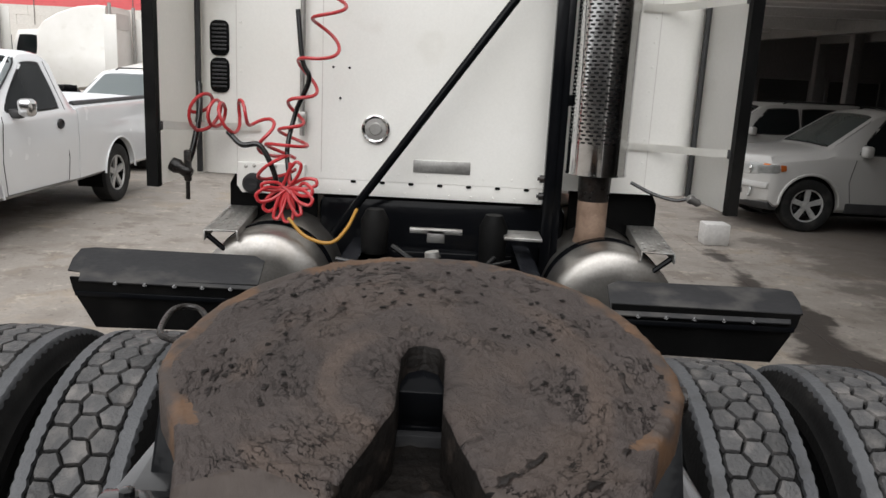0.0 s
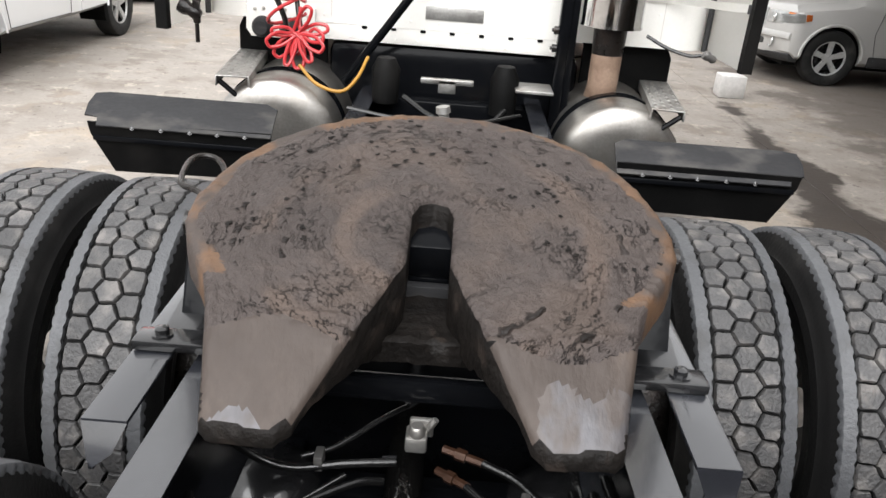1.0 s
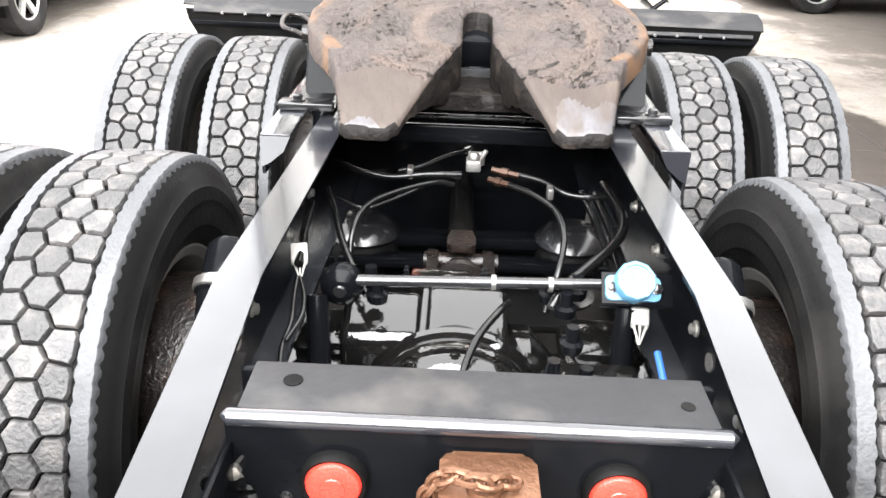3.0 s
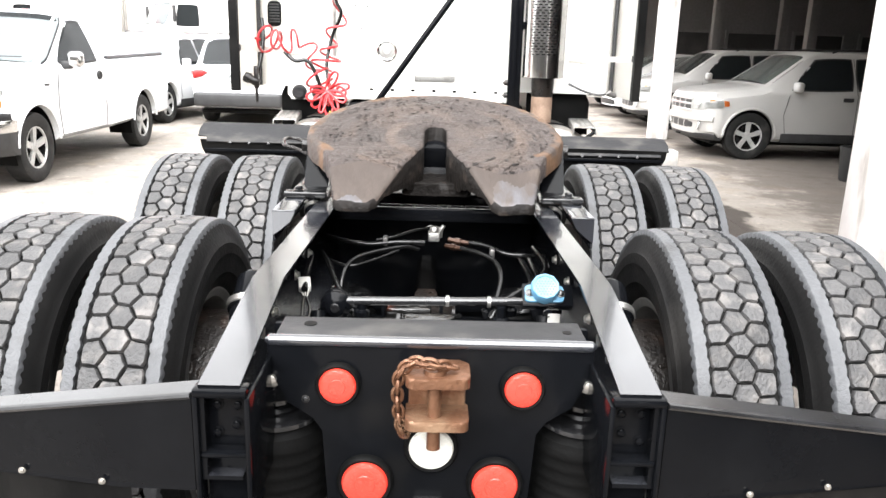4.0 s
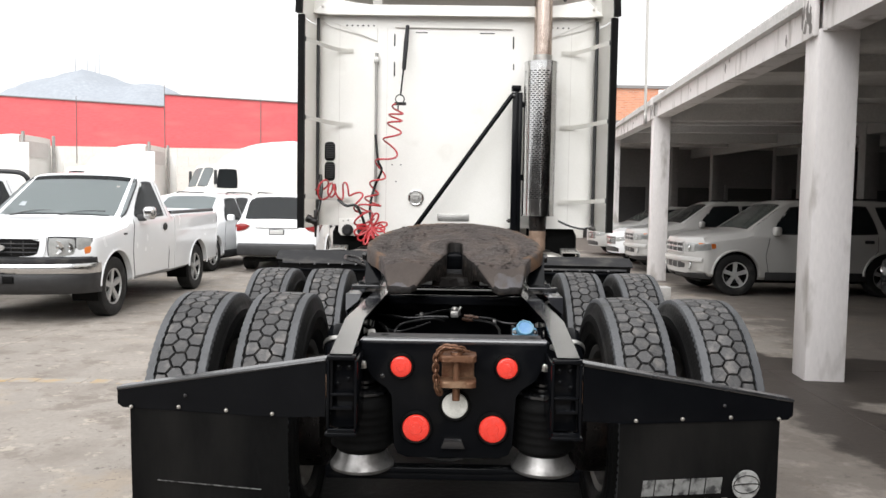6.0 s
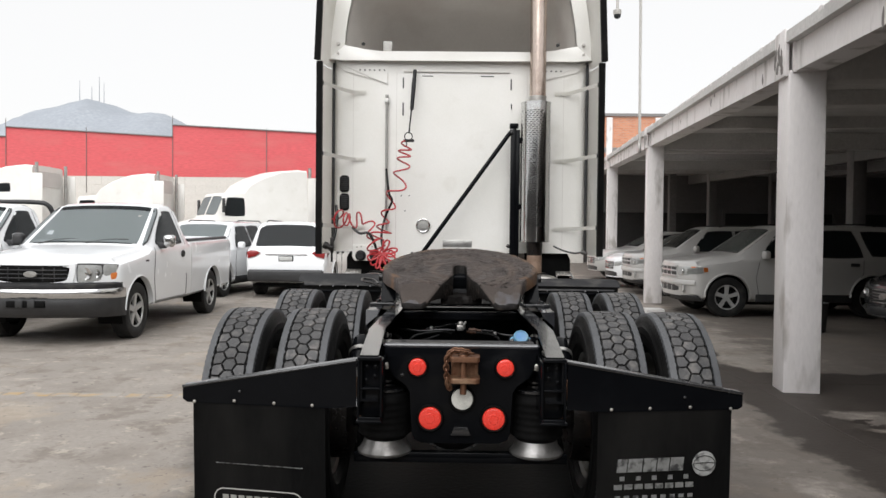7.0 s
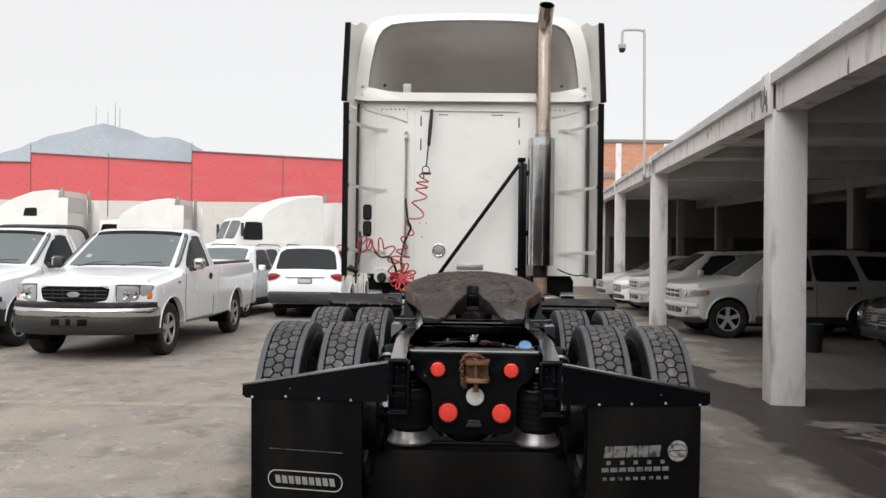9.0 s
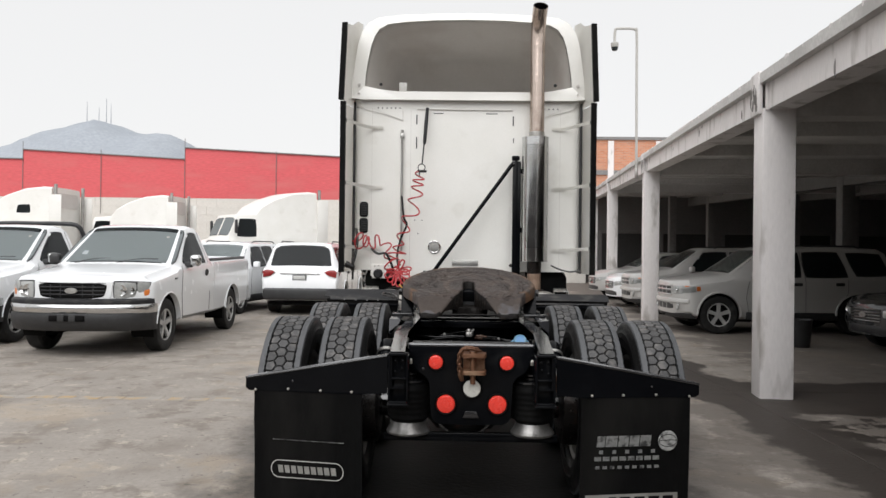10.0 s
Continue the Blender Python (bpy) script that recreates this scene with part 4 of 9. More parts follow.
def tread_mesh():
    """Worn hexagonal tread blocks in three staggered columns, each with a fine wavy cut across it."""
    bm = bmesh.new()
    rnd = random.Random(5)
    count = 54
    pitch = 2 * math.pi / count
    s, long = 0.0366, R_TYRE * pitch / math.sqrt(3)
    lim = 0.0765

    def raised(poly, wear):
        """A block with sloping sides and a softened upper edge."""
        q = len(poly)
        cx, cy = sum(p[0] for p in poly) / q, sum(p[1] for p in poly) / q
        ring = []
        for depth, grow in ((-0.018, 1.04), (-0.0022, 1.0), (0.0, 0.94)):
            row = []
            for x, y in poly:
                xx, yy = cx + (x - cx) * grow, cy + (y - cy) * grow
                r = R_TYRE + depth + wear - 0.5 * xx * xx
                row.append(bm.verts.new((xx, r * math.cos(yy / R_TYRE), r * math.sin(yy / R_TYRE))))
            ring.append(row)
        for lo, hi in zip(ring, ring[1:]):
            for i in range(q):
                bm.faces.new((lo[i], lo[(i + 1) % q], hi[(i + 1) % q], hi[i]))
        bm.faces.new(ring[-1])

    def corner(x, y):
        """A corner of the pattern, shifted a little, the same for the blocks that share it."""
        y %= 2 * math.pi * R_TYRE
        key = Vector((round(x, 4) * 97.0, round(y, 3) * 31.0, 2.0))
        return 0.0075 * noise.noise(key), 0.0075 * noise.noise(key + Vector((7.3, 1.1, 5.0)))

    for c in (-1, 0, 1):
        for k in range(count):
            cx, cy = c * 1.5 * s, (k + (0.5 if c else 0.0)) * pitch * R_TYRE
            pts = []
            for i in range(6):
                hx, hy = cx + s * math.cos(radians(60 * i)), cy + long * math.sin(radians(60 * i))
                jx, jy = corner(hx, hy)
                hx, hy = hx + jx, hy + jy
                pts.append((cx + (hx - cx) * 0.885, cy + (hy - cy) * 0.90))
            poly = []
            for p0, p1 in zip(pts, pts[1:] + pts[:1]):
                poly.append(p0)
                poly.append((p0[0] * 0.5 + p1[0] * 0.5 + (cx - p0[0]) * 0.035, p0[1] * 0.5 + p1[1] * 0.5 + (cy - p0[1]) * 0.035))
            poly = clip_x(poly, lim)
            wear = rnd.uniform(-0.0014, 0.0008)
            raised(poly, wear)
    return bm


def rib_mesh():
    """The two solid shoulder ribs with toothed edges."""
    bm = bmesh.new()
    n = 324
    for s in (-1, 1):
        rings = []
        for j in range(6):
            ring = []
            for k in range(n):
                tooth = 0.0035 if k % 3 == 0 else 0.0
                wave = 0.0012 * math.sin(k * 54 * 2 * math.pi / n)
                x, r = ((0.0845 + wave + tooth, R_TYRE - 0.018), (0.0845 + wave + tooth, R_TYRE - 0.003), (0.089 + wave + tooth, R_TYRE - 0.0045), (0.116 - tooth * 0.5, R_TYRE - 0.007), (0.1205 - tooth, R_TYRE - 0.012), (0.1215 - tooth, R_TYRE - 0.032))[j]
                a = 2 * math.pi * k / n
                ring.append(bm.verts.new((s * x, r * math.cos(a), r * math.sin(a))))
            rings.append(ring)
        for a, b in zip(rings, rings[1:]):
            for k in range(n):
                bm.faces.new((a[k], a[(k + 1) % n], b[(k + 1) % n], b[k]))
    return bm


wheel_meshes = []
bm = bmesh.new()
lathe(bm, [(-0.095, 0.318), (-0.112, 0.335), (-0.122, 0.352), (-0.130, 0.372), (-0.133, 0.374), (-0.139, 0.41), (-0.142, 0.43), (-0.1435, 0.432), (-0.141, 0.465), (-0.139, 0.467), (-0.133, 0.492), (-0.126, 0.510), (-0.119, 0.524), (-0.1, 0.5275), (0.1, 0.5275), (0.119, 0.524), (0.126, 0.510), (0.133, 0.492), (0.139, 0.467), (0.141, 0.465), (0.1435, 0.432), (0.142, 0.43), (0.139, 0.41), (0.133, 0.374), (0.130, 0.372), (0.122, 0.352), (0.112, 0.335), (0.095, 0.318)], Matrix(), 96, True)
wheel_meshes.append(("tyre", bm, "sidewall", "black rubber tyre casing"))
wheel_meshes.append(("tread", tread_mesh(), "tread", "dusty grey hexagonal tread blocks"))
bm = bmesh.new()
lathe(bm, [(-0.088, 0.5292), (0.088, 0.5292), (0.088, 0.520), (-0.088, 0.520)], Matrix(), 96, True)
wheel_meshes.append(("groove_floor", bm, "matt", "black floor of the tread grooves"))
wheel_meshes.append(("shoulder_rib", rib_mesh(), "rib", "pale scuffed shoulder ribs"))
bm = bmesh.new()
lathe(bm, [(-0.098, 0.330), (-0.104, 0.335), (-0.106, 0.322), (-0.095, 0.300), (-0.05, 0.285), (0.03, 0.272), (0.085, 0.285), (0.102, 0.322), (0.102, 0.330), (0.09, 0.318), (0.03, 0.285), (-0.05, 0.300)], Matrix(), 64, True)
wheel_meshes.append(("rim", bm, "alu", "dull steel wheel rim"))
bm = bmesh.new()
lathe(bm, [(0.0, 0.285), (0.012, 0.20), (0.03, 0.12), (0.03, 0.06)], Matrix(), 48)
wheel_meshes.append(("disc", bm, "alu", ""))
made = None
AXLES = (0.88, 2.19)
k = 0
for ya in AXLES:
    for x in (-1.105, -0.765, 0.765, 1.105):
        w = new("wheel")
        w.parent = truck
        w["label"] = "dual drive wheel with worn hexagonal tread"
        turn_by = (0.3 + 1.7 * k) % 6.28
        w.matrix_local = Matrix.Translation((x, ya, R_TYRE - 0.010)) @ Matrix.Rotation(turn_by, 4, "X") @ (Matrix() if x > 0 else Matrix.Rotation(math.pi, 4, "Z"))
        if made is None:
            made = [part(nm, b, M[mt], w, lb, smooth=35) for nm, b, mt, lb in wheel_meshes]
        else:
            for o in made:
                again(o, Matrix(), w)
        k += 1
for ya in AXLES:
    for s in (-1, 1):
        bm = bmesh.new()
        lathe(bm, [(0.56, 0.0), (0.56, 0.20), (0.57, 0.245), (0.60, 0.25), (0.74, 0.25), (0.75, 0.2)], Matrix.Translation((0, ya, R_TYRE)) @ Matrix.Rotation(math.pi * (s < 0), 4, "Z"), 40)
        part("brake_drum", bm, M["darkrust"], truck, "rusty brown brake drum")
        # spring brake chamber with steel clamp and slack adjuster
        ch = new("brake_chamber")
        ch.parent = truck
        bm = bmesh.new()
        m = Matrix.Translation((s * 0.515, ya - 0.12, 0.86)) @ Matrix.Rotation(radians(38), 4, "X") @ Matrix.Rotation(radians(-90), 4, "Z") @ Matrix.Diagonal((1, 0.72, 0.72, 1))
        lathe(bm, [(-0.11, 0), (-0.105, 0.05), (-0.09, 0.066), (-0.02, 0.07), (-0.015, 0.08), (0.015, 0.08), (0.02, 0.07), (0.08, 0.062), (0.10, 0.04), (0.10, 0)], m, 24)
        part("canister", bm, M["black"], ch, "black painted brake canister")
        bm = bmesh.new()
        lathe(bm, [(-0.012, 0.081), (-0.009, 0.086), (0.009, 0.086), (0.012, 0.081)], m, 24)
        part("clamp_band", bm, M["alu"], ch)
        bm = bmesh.new()
        tube(bm, [m @ Vector((0.10, 0, 0)), m @ Vector((0.22, 0, 0))], 0.012, 8)
        part("push_rod", bm, M["steel"], ch)
        bm = bmesh.new()
        box(bm, (-0.018, -0.03, -0.05), (0.018, 0.03, 0.05), 0.012, Matrix.Translation((s * 0.525, ya - 0.28, 0.72)))
        part("slack_adjuster", bm, M["rust"], ch)

# frame rails, tapering down behind the bend
for s in (-1, 1):
    bm = bmesh.new()
    path = [(0.0, 0.978), (0.53, 1.022), (1.5, 1.024), (7.6, 1.0)]
    prof = [(0.426, 0.0), (0.426, -0.27), (0.350, -0.27), (0.350, -0.258), (0.416, -0.258), (0.416, -0.009), (0.349, -0.009), (0.349, 0.0)]
    rings = []
    for y, z in path:
        h = 0.72 if y < 0.1 else 1.0
        xo = 0.02 if 0.3 < y < 0.9 else 0.0
        rings.append([bm.verts.new((s * (x + xo), y, z + dz * h)) for x, dz in prof])
    for a, b in zip(rings, rings[1:]):
        for i in range(8):
            bm.faces.new((a[i], a[(i + 1) % 8], b[(i + 1) % 8], b[i]))
    bm.faces.new(rings[0])
    bm.faces.new(rings[-1][::-1])
    bmesh.ops.bevel(bm, geom=[e for e in bm.edges if len(e.link_faces) == 2 and e.calc_face_angle(0) > 1.2 and abs((e.verts[0].co - e.verts[1].co).y) > 0.3], offset=0.005, segments=2, affect="EDGES", profile=0.5)
    bmesh.ops.recalc_face_normals(bm, faces=bm.faces[:])
    # sky sheen painted in: upward faces take the paler paint, the rest black
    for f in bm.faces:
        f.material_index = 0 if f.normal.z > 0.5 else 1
    part("frame_rail", bm, [M["rail"], M["black"]], truck, "dusty black channel-section frame rail with sky sheen painted on top")
    # rear end bracket that carries the mudflap arm: an open channel with a bolted web set back in it
    bm = bmesh.new()
    for x0, x1, y0, y1, z0, z1, bev in (
        (0.335, 0.436, -0.014, 0.03, 0.956, 0.973, 0.006), (0.425, 0.436, -0.012, 0.03, 0.72, 0.958, 0.004),
        (0.330, 0.341, -0.012, 0.20, 0.72, 0.958, 0.004), (0.340, 0.426, 0.034, 0.044, 0.715, 0.958, 0.002),
        (0.341, 0.425, -0.006, 0.036, 0.832, 0.842, 0.003), (0.330, 0.440, -0.022, 0.10, 0.695, 0.709, 0.005),
        (0.336, 0.432, -0.018, -0.006, 0.700, 0.722, 0.005)):
        box(bm, (min(s * x0, s * x1), y0, z0), (max(s * x0, s * x1), y1, z1), bev)
    part("rail_end_bracket", bm, M["black"], truck, "black channel bracket on the rail end")
    for x, z in ((0.362, 0.925), (0.400, 0.925), (0.365, 0.885), (0.402, 0.868), (0.385, 0.78)):
        bolt(truck, s * x, 0.033, z, 0.008, mat="black")
    for y in (0.35, 0.62, 0.95, 1.2):
        bolt(truck, s * 0.418, y, 0.90, 0.011, (-s, 0, 0), "bolt")
        bolt(truck, s * 0.432, y - 0.05, 0.86, 0.012, (s, 0, 0), "bolt")

# rear crossmember with its rolled upper edge, lamp holes and hook
cm = new("rear_crossmember")
cm.parent = truck
bm = bmesh.new()
prism(bm, [(-0.34, 0.985), (-0.34, 0.93), (-0.30, 0.85), (-0.245, 0.82), (-0.225, 0.79), (-0.22, 0.61), (-0.205, 0.575), (-0.17, 0.56), (0.17, 0.56), (0.205, 0.575), (0.22, 0.61), (0.225, 0.79), (0.245, 0.82), (0.30, 0.85), (0.34, 0.93), (0.34, 0.985)], 0.012, facing(0, 0.202, 0), 0.003)
part("plate", bm, M["black"], cm, "gloss black lamp plate")
bm = bmesh.new()
tube(bm, [(-0.345, 0.200, 0.990), (-0.335, 0.198, 0.990), (0.335, 0.198, 0.990), (0.345, 0.200, 0.990)], [0.004, 0.013, 0.013, 0.004], 12)
part("rolled_lip", bm, M["rail"], cm, "rubbed rolled lip")
bm = bmesh.new()
box(bm, (-0.325, 0.2, 0.990), (0.325, 0.315, 1.000), 0.003)
part("top_flange", bm, M["fender"], cm, "dusty black upper flange")
bm = bmesh.new()
prism(bm, [(-0.045, 0.0), (0.045, 0.0), (0.030, 0.038), (-0.030, 0.038)], 0.018, facing(0.0, 0.192, 0.598), 0.003)
part("lug", bm, M["frame"], cm, "small pressed steel lug")
bm = bmesh.new()
box(bm, (-0.35, 0.31, 0.72), (0.35, 0.33, 0.985), 0.006)
part("web", bm, M["black"], cm)
for s in (-1, 1):
    bolt(cm, s * 0.335, 0.196, 0.905, 0.014, mat="bolt")
    bolt(cm, s * 0.37, 0.196, 0.87, 0.010, mat="frame")
bolt(cm, -0.262, 0.19, 0.862, 0.006, mat="frame")
for x, y, r in ((-0.262, 0.27, 0.014), (0.29, 0.25, 0.010)):
    bm = bmesh.new()
    lathe(bm, [(0, 0), (0, r), (0.002, r), (0.002, 0)], Matrix.Translation((x, y, 0.9995)) @ Matrix.Rotation(radians(-90), 4, "Y"), 16)
    part("bolt_hole", bm, M["matt"], cm, "dark bolt hole")


def round_lamp(x, z, r, mat, label):
    lamp = new("tail_lamp")
    lamp.parent = truck
    lamp["label"] = label
    m = Matrix.Translation((x, 0.190, z)) @ Matrix.Rotation(radians(-90), 4, "Z")
    bm = bmesh.new()
    lathe(bm, [(0.0, r * 1.0), (0.0, r * 1.22), (0.012, r * 1.22), (0.018, r * 1.12), (0.016, r), (0.0, r)], m, 40)
    part("grommet", bm, M["matt"], lamp, "black rubber grommet")
    bm = bmesh.new()
    lathe(bm, [(0.0, r), (0.016, r), (0.022, r * 0.93), (0.024, r * 0.8), (0.024, r * 0.45), (0.026, r * 0.42), (0.026, 0)], m, 40)
    part("lens", bm, M[mat], lamp)


for s in (-1, 1):
    round_lamp(s * 0.193, 0.900, 0.039, "redlens", "small round red tail lamp")
    round_lamp(s * 0.140 + 0.004, 0.674, 0.050, "redlens", "round red tail lamp")
round_lamp(0.005, 0.760, 0.048, "whitelens", "round white reversing lamp")

# rusty pintle hook and its chain
hook = new("towing_hook")
hook.parent = truck
hook["label"] = "rusty iron towing bracket with a chain"
bm = bmesh.new()
prism(bm, rounded(0.128, 0.10, 0.018), 0.022, Matrix.Translation((0.014, 0.135, 0.938)), 0.006)
prism(bm, rounded(0.128, 0.10, 0.018), 0.022, Matrix.Translation((0.014, 0.135, 0.846)), 0.006)
box(bm, (-0.045, 0.165, 0.85), (0.073, 0.19, 0.955), 0.006)
part("jaw", bm, M["rust"], hook)
bm = bmesh.new()
tube(bm, [(0.008, 0.115, 0.795), (0.008, 0.115, 0.965)], 0.014, 14)
lathe(bm, [(0, 0), (0, 0.024), (0.012, 0.022), (0.012, 0)], Matrix.Translation((0.008, 0.115, 0.958)) @ Matrix.Rotation(radians(-90), 4, "Y"), 12)
part("pin", bm, M["rust"], hook)
chain = spline([(0.045, 0.12, 0.972), (0.005, 0.10, 0.985), (-0.035, 0.11, 0.985), (-0.062, 0.115, 0.955), (-0.066, 0.12, 0.90), (-0.060, 0.125, 0.845), (-0.052, 0.13, 0.82)], 3)
for i in range(len(chain) - 1):
    a, b = chain[i], chain[i + 1]
    d = (b - a).normalized()
    u, w = frame_at(d)
    if i % 2:
        u = w
    c0 = (a + b) / 2
    bm = bmesh.new()
    loop = [c0 + d * 0.017 * math.cos(t) + u * 0.010 * math.sin(t) for t in [2 * math.pi * q / 12 for q in range(13)]]
    tube(bm, loop, 0.0042, 6, False)
    part("chain_link", bm, M["rust"], hook)

# air springs with their polished pistons, and the bar below
for ya in (0.29, 1.60):
    for s in (-1, 1):
        sp = new("air_spring")
        sp.parent = truck
        bm = bmesh.new()
        prof = [(0.0, 0.0), (0.0, 0.075), (0.03, 0.10)]
        for q in range(6):
            prof += [(0.045 + q * 0.029, 0.1185), (0.056 + q * 0.029, 0.119), (0.066 + q * 0.029, 0.1155)]
        prof += [(0.225, 0.112), (0.245, 0.08), (0.245, 0)]
        m = Matrix.Translation((s * 0.345, ya, 0.540)) @ Matrix.Rotation(radians(-90), 4, "Y")
        if ya > 1:
            m = Matrix.Translation((s * 0.335, ya + 0.03, 0.60)) @ Matrix.Rotation(radians(90), 4, "Y")
            prof = [(0.01, 0.0), (0.01, 0.09), (0.03, 0.11), (0.06, 0.115), (0.10, 0.11), (0.13, 0.08), (0.13, 0)]
        lathe(bm, prof, m, 32)
        part("bellows", bm, M["matt"], sp, "black ribbed rubber air bag")
        bm = bmesh.new()
        lathe(bm, [(-0.050, 0), (-0.050, 0.110), (-0.044, 0.121), (-0.034, 0.122), (-0.026, 0.116), (-0.004, 0.100), (0.018, 0.094), (0.030, 0.085), (0.030, 0)] if ya < 1 else [(-0.045, 0), (-0.045, 0.06), (-0.035, 0.085), (-0.01, 0.112), (0.004, 0.119), (0.010, 0.116), (0.006, 0.09), (0.0, 0.05)], m, 48)
        part("piston", bm, M["dulled"] if ya < 1 else M["frame"], sp, "shiny metal air-bag piston")
        bm = bmesh.new()
        up = 0.035 if ya < 1 else 0.0
        lathe(bm, [(0.205 + up, 0), (0.205 + up, 0.10), (0.215 + up, 0.10), (0.22 + up, 0.0)], m, 32)
        for q in (0, 1):
            lathe(bm, [(0.222 + up + q * 0.02, 0), (0.222 + up + q * 0.02, 0.05), (0.232 + up + q * 0.02, 0.05), (0.232 + up + q * 0.02, 0)], m, 20)
        part("top_plate", bm, M["frame"], sp)
        bm = bmesh.new()
        box(bm, (s * 0.345 - 0.05, ya, 0.47), (s * 0.345 + 0.05, ya + 0.62, 0.535), 0.012)
        part("trailing_arm", bm, M["black"], sp)
    bm = bmesh.new()
    dz = -0.035 if ya < 1 else 0.0
    box(bm, (-0.48, ya - 0.04, 0.488 + dz), (0.48, ya + 0.06, 0.520 + dz), 0.006)
    box(bm, (-0.48, ya - 0.045, 0.516 + dz), (0.48, ya - 0.03, 0.535 + dz), 0.004)
    part("cross_bar", bm, M["black"], truck, "black cross bar between the air bags")

# mudflap arms and flaps
for s in (-1, 1):
    arm = new("mudflap_arm")
    arm.parent = truck
    ix, ox = 0.44, 1.222
    bm = bmesh.new()
    # front face that tapers outward, with a rolled top
    v = [bm.verts.new(p) for p in ((s * ix, 0.0, 0.955), (s * ox, 0.15, 0.806), (s * ox, 0.15, 0.752), (s * (ox - 0.02), 0.148, 0.738), (s * 0.60, 0.03, 0.745), (s * ix, 0.0, 0.76))]
    w = [bm.verts.new(p.co + Vector((0, 0.006, 0))) for p in v]
    bm.faces.new(v)
    bm.faces.new(w[::-1])
    for i in range(6):
        bm.faces.new((v[i], v[(i + 1) % 6], w[(i + 1) % 6], w[i]))
    part("face_plate", bm, M["black"], arm, "black pressed-steel mudflap arm", smooth=0)
    bm = bmesh.new()
    v = [bm.verts.new(p) for p in ((s * ix, 0.0, 0.956), (s * ox, 0.15, 0.807), (s * ox, 0.20, 0.812), (s * ix, 0.055, 0.962))]
    w = [bm.verts.new(p.co + Vector((0, 0, -0.007))) for p in v]
    bm.faces.new(v)
    bm.faces.new(w[::-1])
    for i in range(4):
        bm.faces.new((v[i], v[(i + 1) % 4], w[(i + 1) % 4], w[i]))
    # paler than the face plate: sky sheen painted onto the top
    part("top_flange", bm, M["frame"], arm, smooth=0)
    bm = bmesh.new()
    tube(bm, [(s * ix, 0.002, 0.955), (s * ox, 0.152, 0.806)], 0.007, 8)
    part("rolled_edge", bm, M["frame"], arm)
    for x in (0.63, 0.80, 0.98, 1.165):
        y = (x - ix) / (ox - ix) * 0.15
        bolt(arm, s * x, y - 0.006, 0.757 - (0.012 if x > 1.1 else 0), 0.0048, mat="bolt")
    bolt(arm, s * 0.955, 0.093, 0.80, 0.0045, mat="frame")
    # flap
    fl = new("mudflap")
    fl.parent = truck
    fl["label"] = "black rubber mudflap with worn white print"
    fm = Matrix(((s * 0.9815, 0, 0, s * 0.575), (0.191 * 1.0, 0, 1, 0.028), (0, 1, 0, 0), (0, 0, 0, 1)))
    bm = bmesh.new()
    NXF, NZF = 14, 18
    rows = []
    for j in range(NZF + 1):
        row_v = []
        for i in range(NXF + 1):
            u, h = i / NXF * 0.61, 0.752 - j / NZF * 0.60
            sway = 0.010 * math.sin(u * 9 + 1.0) * (0.752 - h) + 0.012 * (0.752 - h) * math.sin(h * 7 + s)
            row_v.append(bm.verts.new((s * (0.575 + u * 0.982 - (0.752 - h) * 0.01), 0.030 + 0.19 * u + sway, h)))
        rows.append(row_v)
    for a, b in zip(rows, rows[1:]):
        for i in range(NXF):
            bm.faces.new((a[i], a[i + 1], b[i + 1], b[i]))
    bmesh.ops.solidify(bm, geom=bm.faces, thickness=0.009)
    part("sheet", bm, M["flap"], fl)

    def print_bar(u0, u1, z0, z1, mat="bar", slant=0.0):
        """A printed bar on the flap, u metres out from its inner edge."""
        b = bmesh.new()
        q = []
        for u, z in ((u0, z0), (u1, z0), (u1 + slant, z1), (u0 + slant, z1)):
            sway = 0.010 * math.sin(u * 9 + 1.0) * (0.752 - z) + 0.012 * (0.752 - z) * math.sin(z * 7 + s)
            q.append(b.verts.new((s * (0.575 + u * 0.982 - (0.752 - z) * 0.01), 0.030 + 0.19 * u + sway - 0.012, z)))
        b.faces.new(q)
        bmesh.ops.solidify(b, geom=b.faces, thickness=0.001)
        part("printed_bar", b, M[mat], fl, "worn white print", smooth=0)

    if s > 0:
        x = 0.085
        for wd in (0.048, 0.07, 0.062, 0.058, 0.066):
            print_bar(x, x + wd * 0.92, 0.488, 0.545, slant=0.006)
            x += wd
        for i in range(5):
            print_bar(0.10 + i * 0.072, 0.122 + i * 0.072, 0.452, 0.471)
        for i in range(8):
            print_bar(0.075 + i * 0.046, 0.112 + i * 0.046, 0.415, 0.437)
        for i in range(9):
            print_bar(0.08 + i * 0.041, 0.104 + i * 0.041, 0.372, 0.388)
        b = bmesh.new()
        lathe(b, [(0, 0), (0, 0.054), (0.002, 0.052), (0.002, 0)], Matrix.Translation((1.045, 0.103, 0.513)) @ Matrix.Rotation(radians(-90 + 11), 4, "Z"), 28)
        part("printed_disc", b, M["bar"], fl, "worn grey printed disc")
        b = bmesh.new()
        for q in (-0.6, 0.1, 0.7):
            tube(b, [Vector((1.045, 0.099, 0.513)) + Vector((0.98 * 0.05 * math.sin(t) , 0.19 * 0.05 * math.sin(t), 0.05 * math.cos(t) * q)) for t in [math.pi * (k / 8 - 0.5) for k in range(9)]], 0.0016, 5)
        part("disc_line", b, M["flap"], fl)
        print_bar(0.03, 0.545, 0.172, 0.236, "plug")
        for i in range(6):
            print_bar(0.06 + i * 0.08, 0.12 + i * 0.08, 0.185, 0.222, "flap")
    else:
        print_bar(0.10, 0.50, 0.482, 0.486)
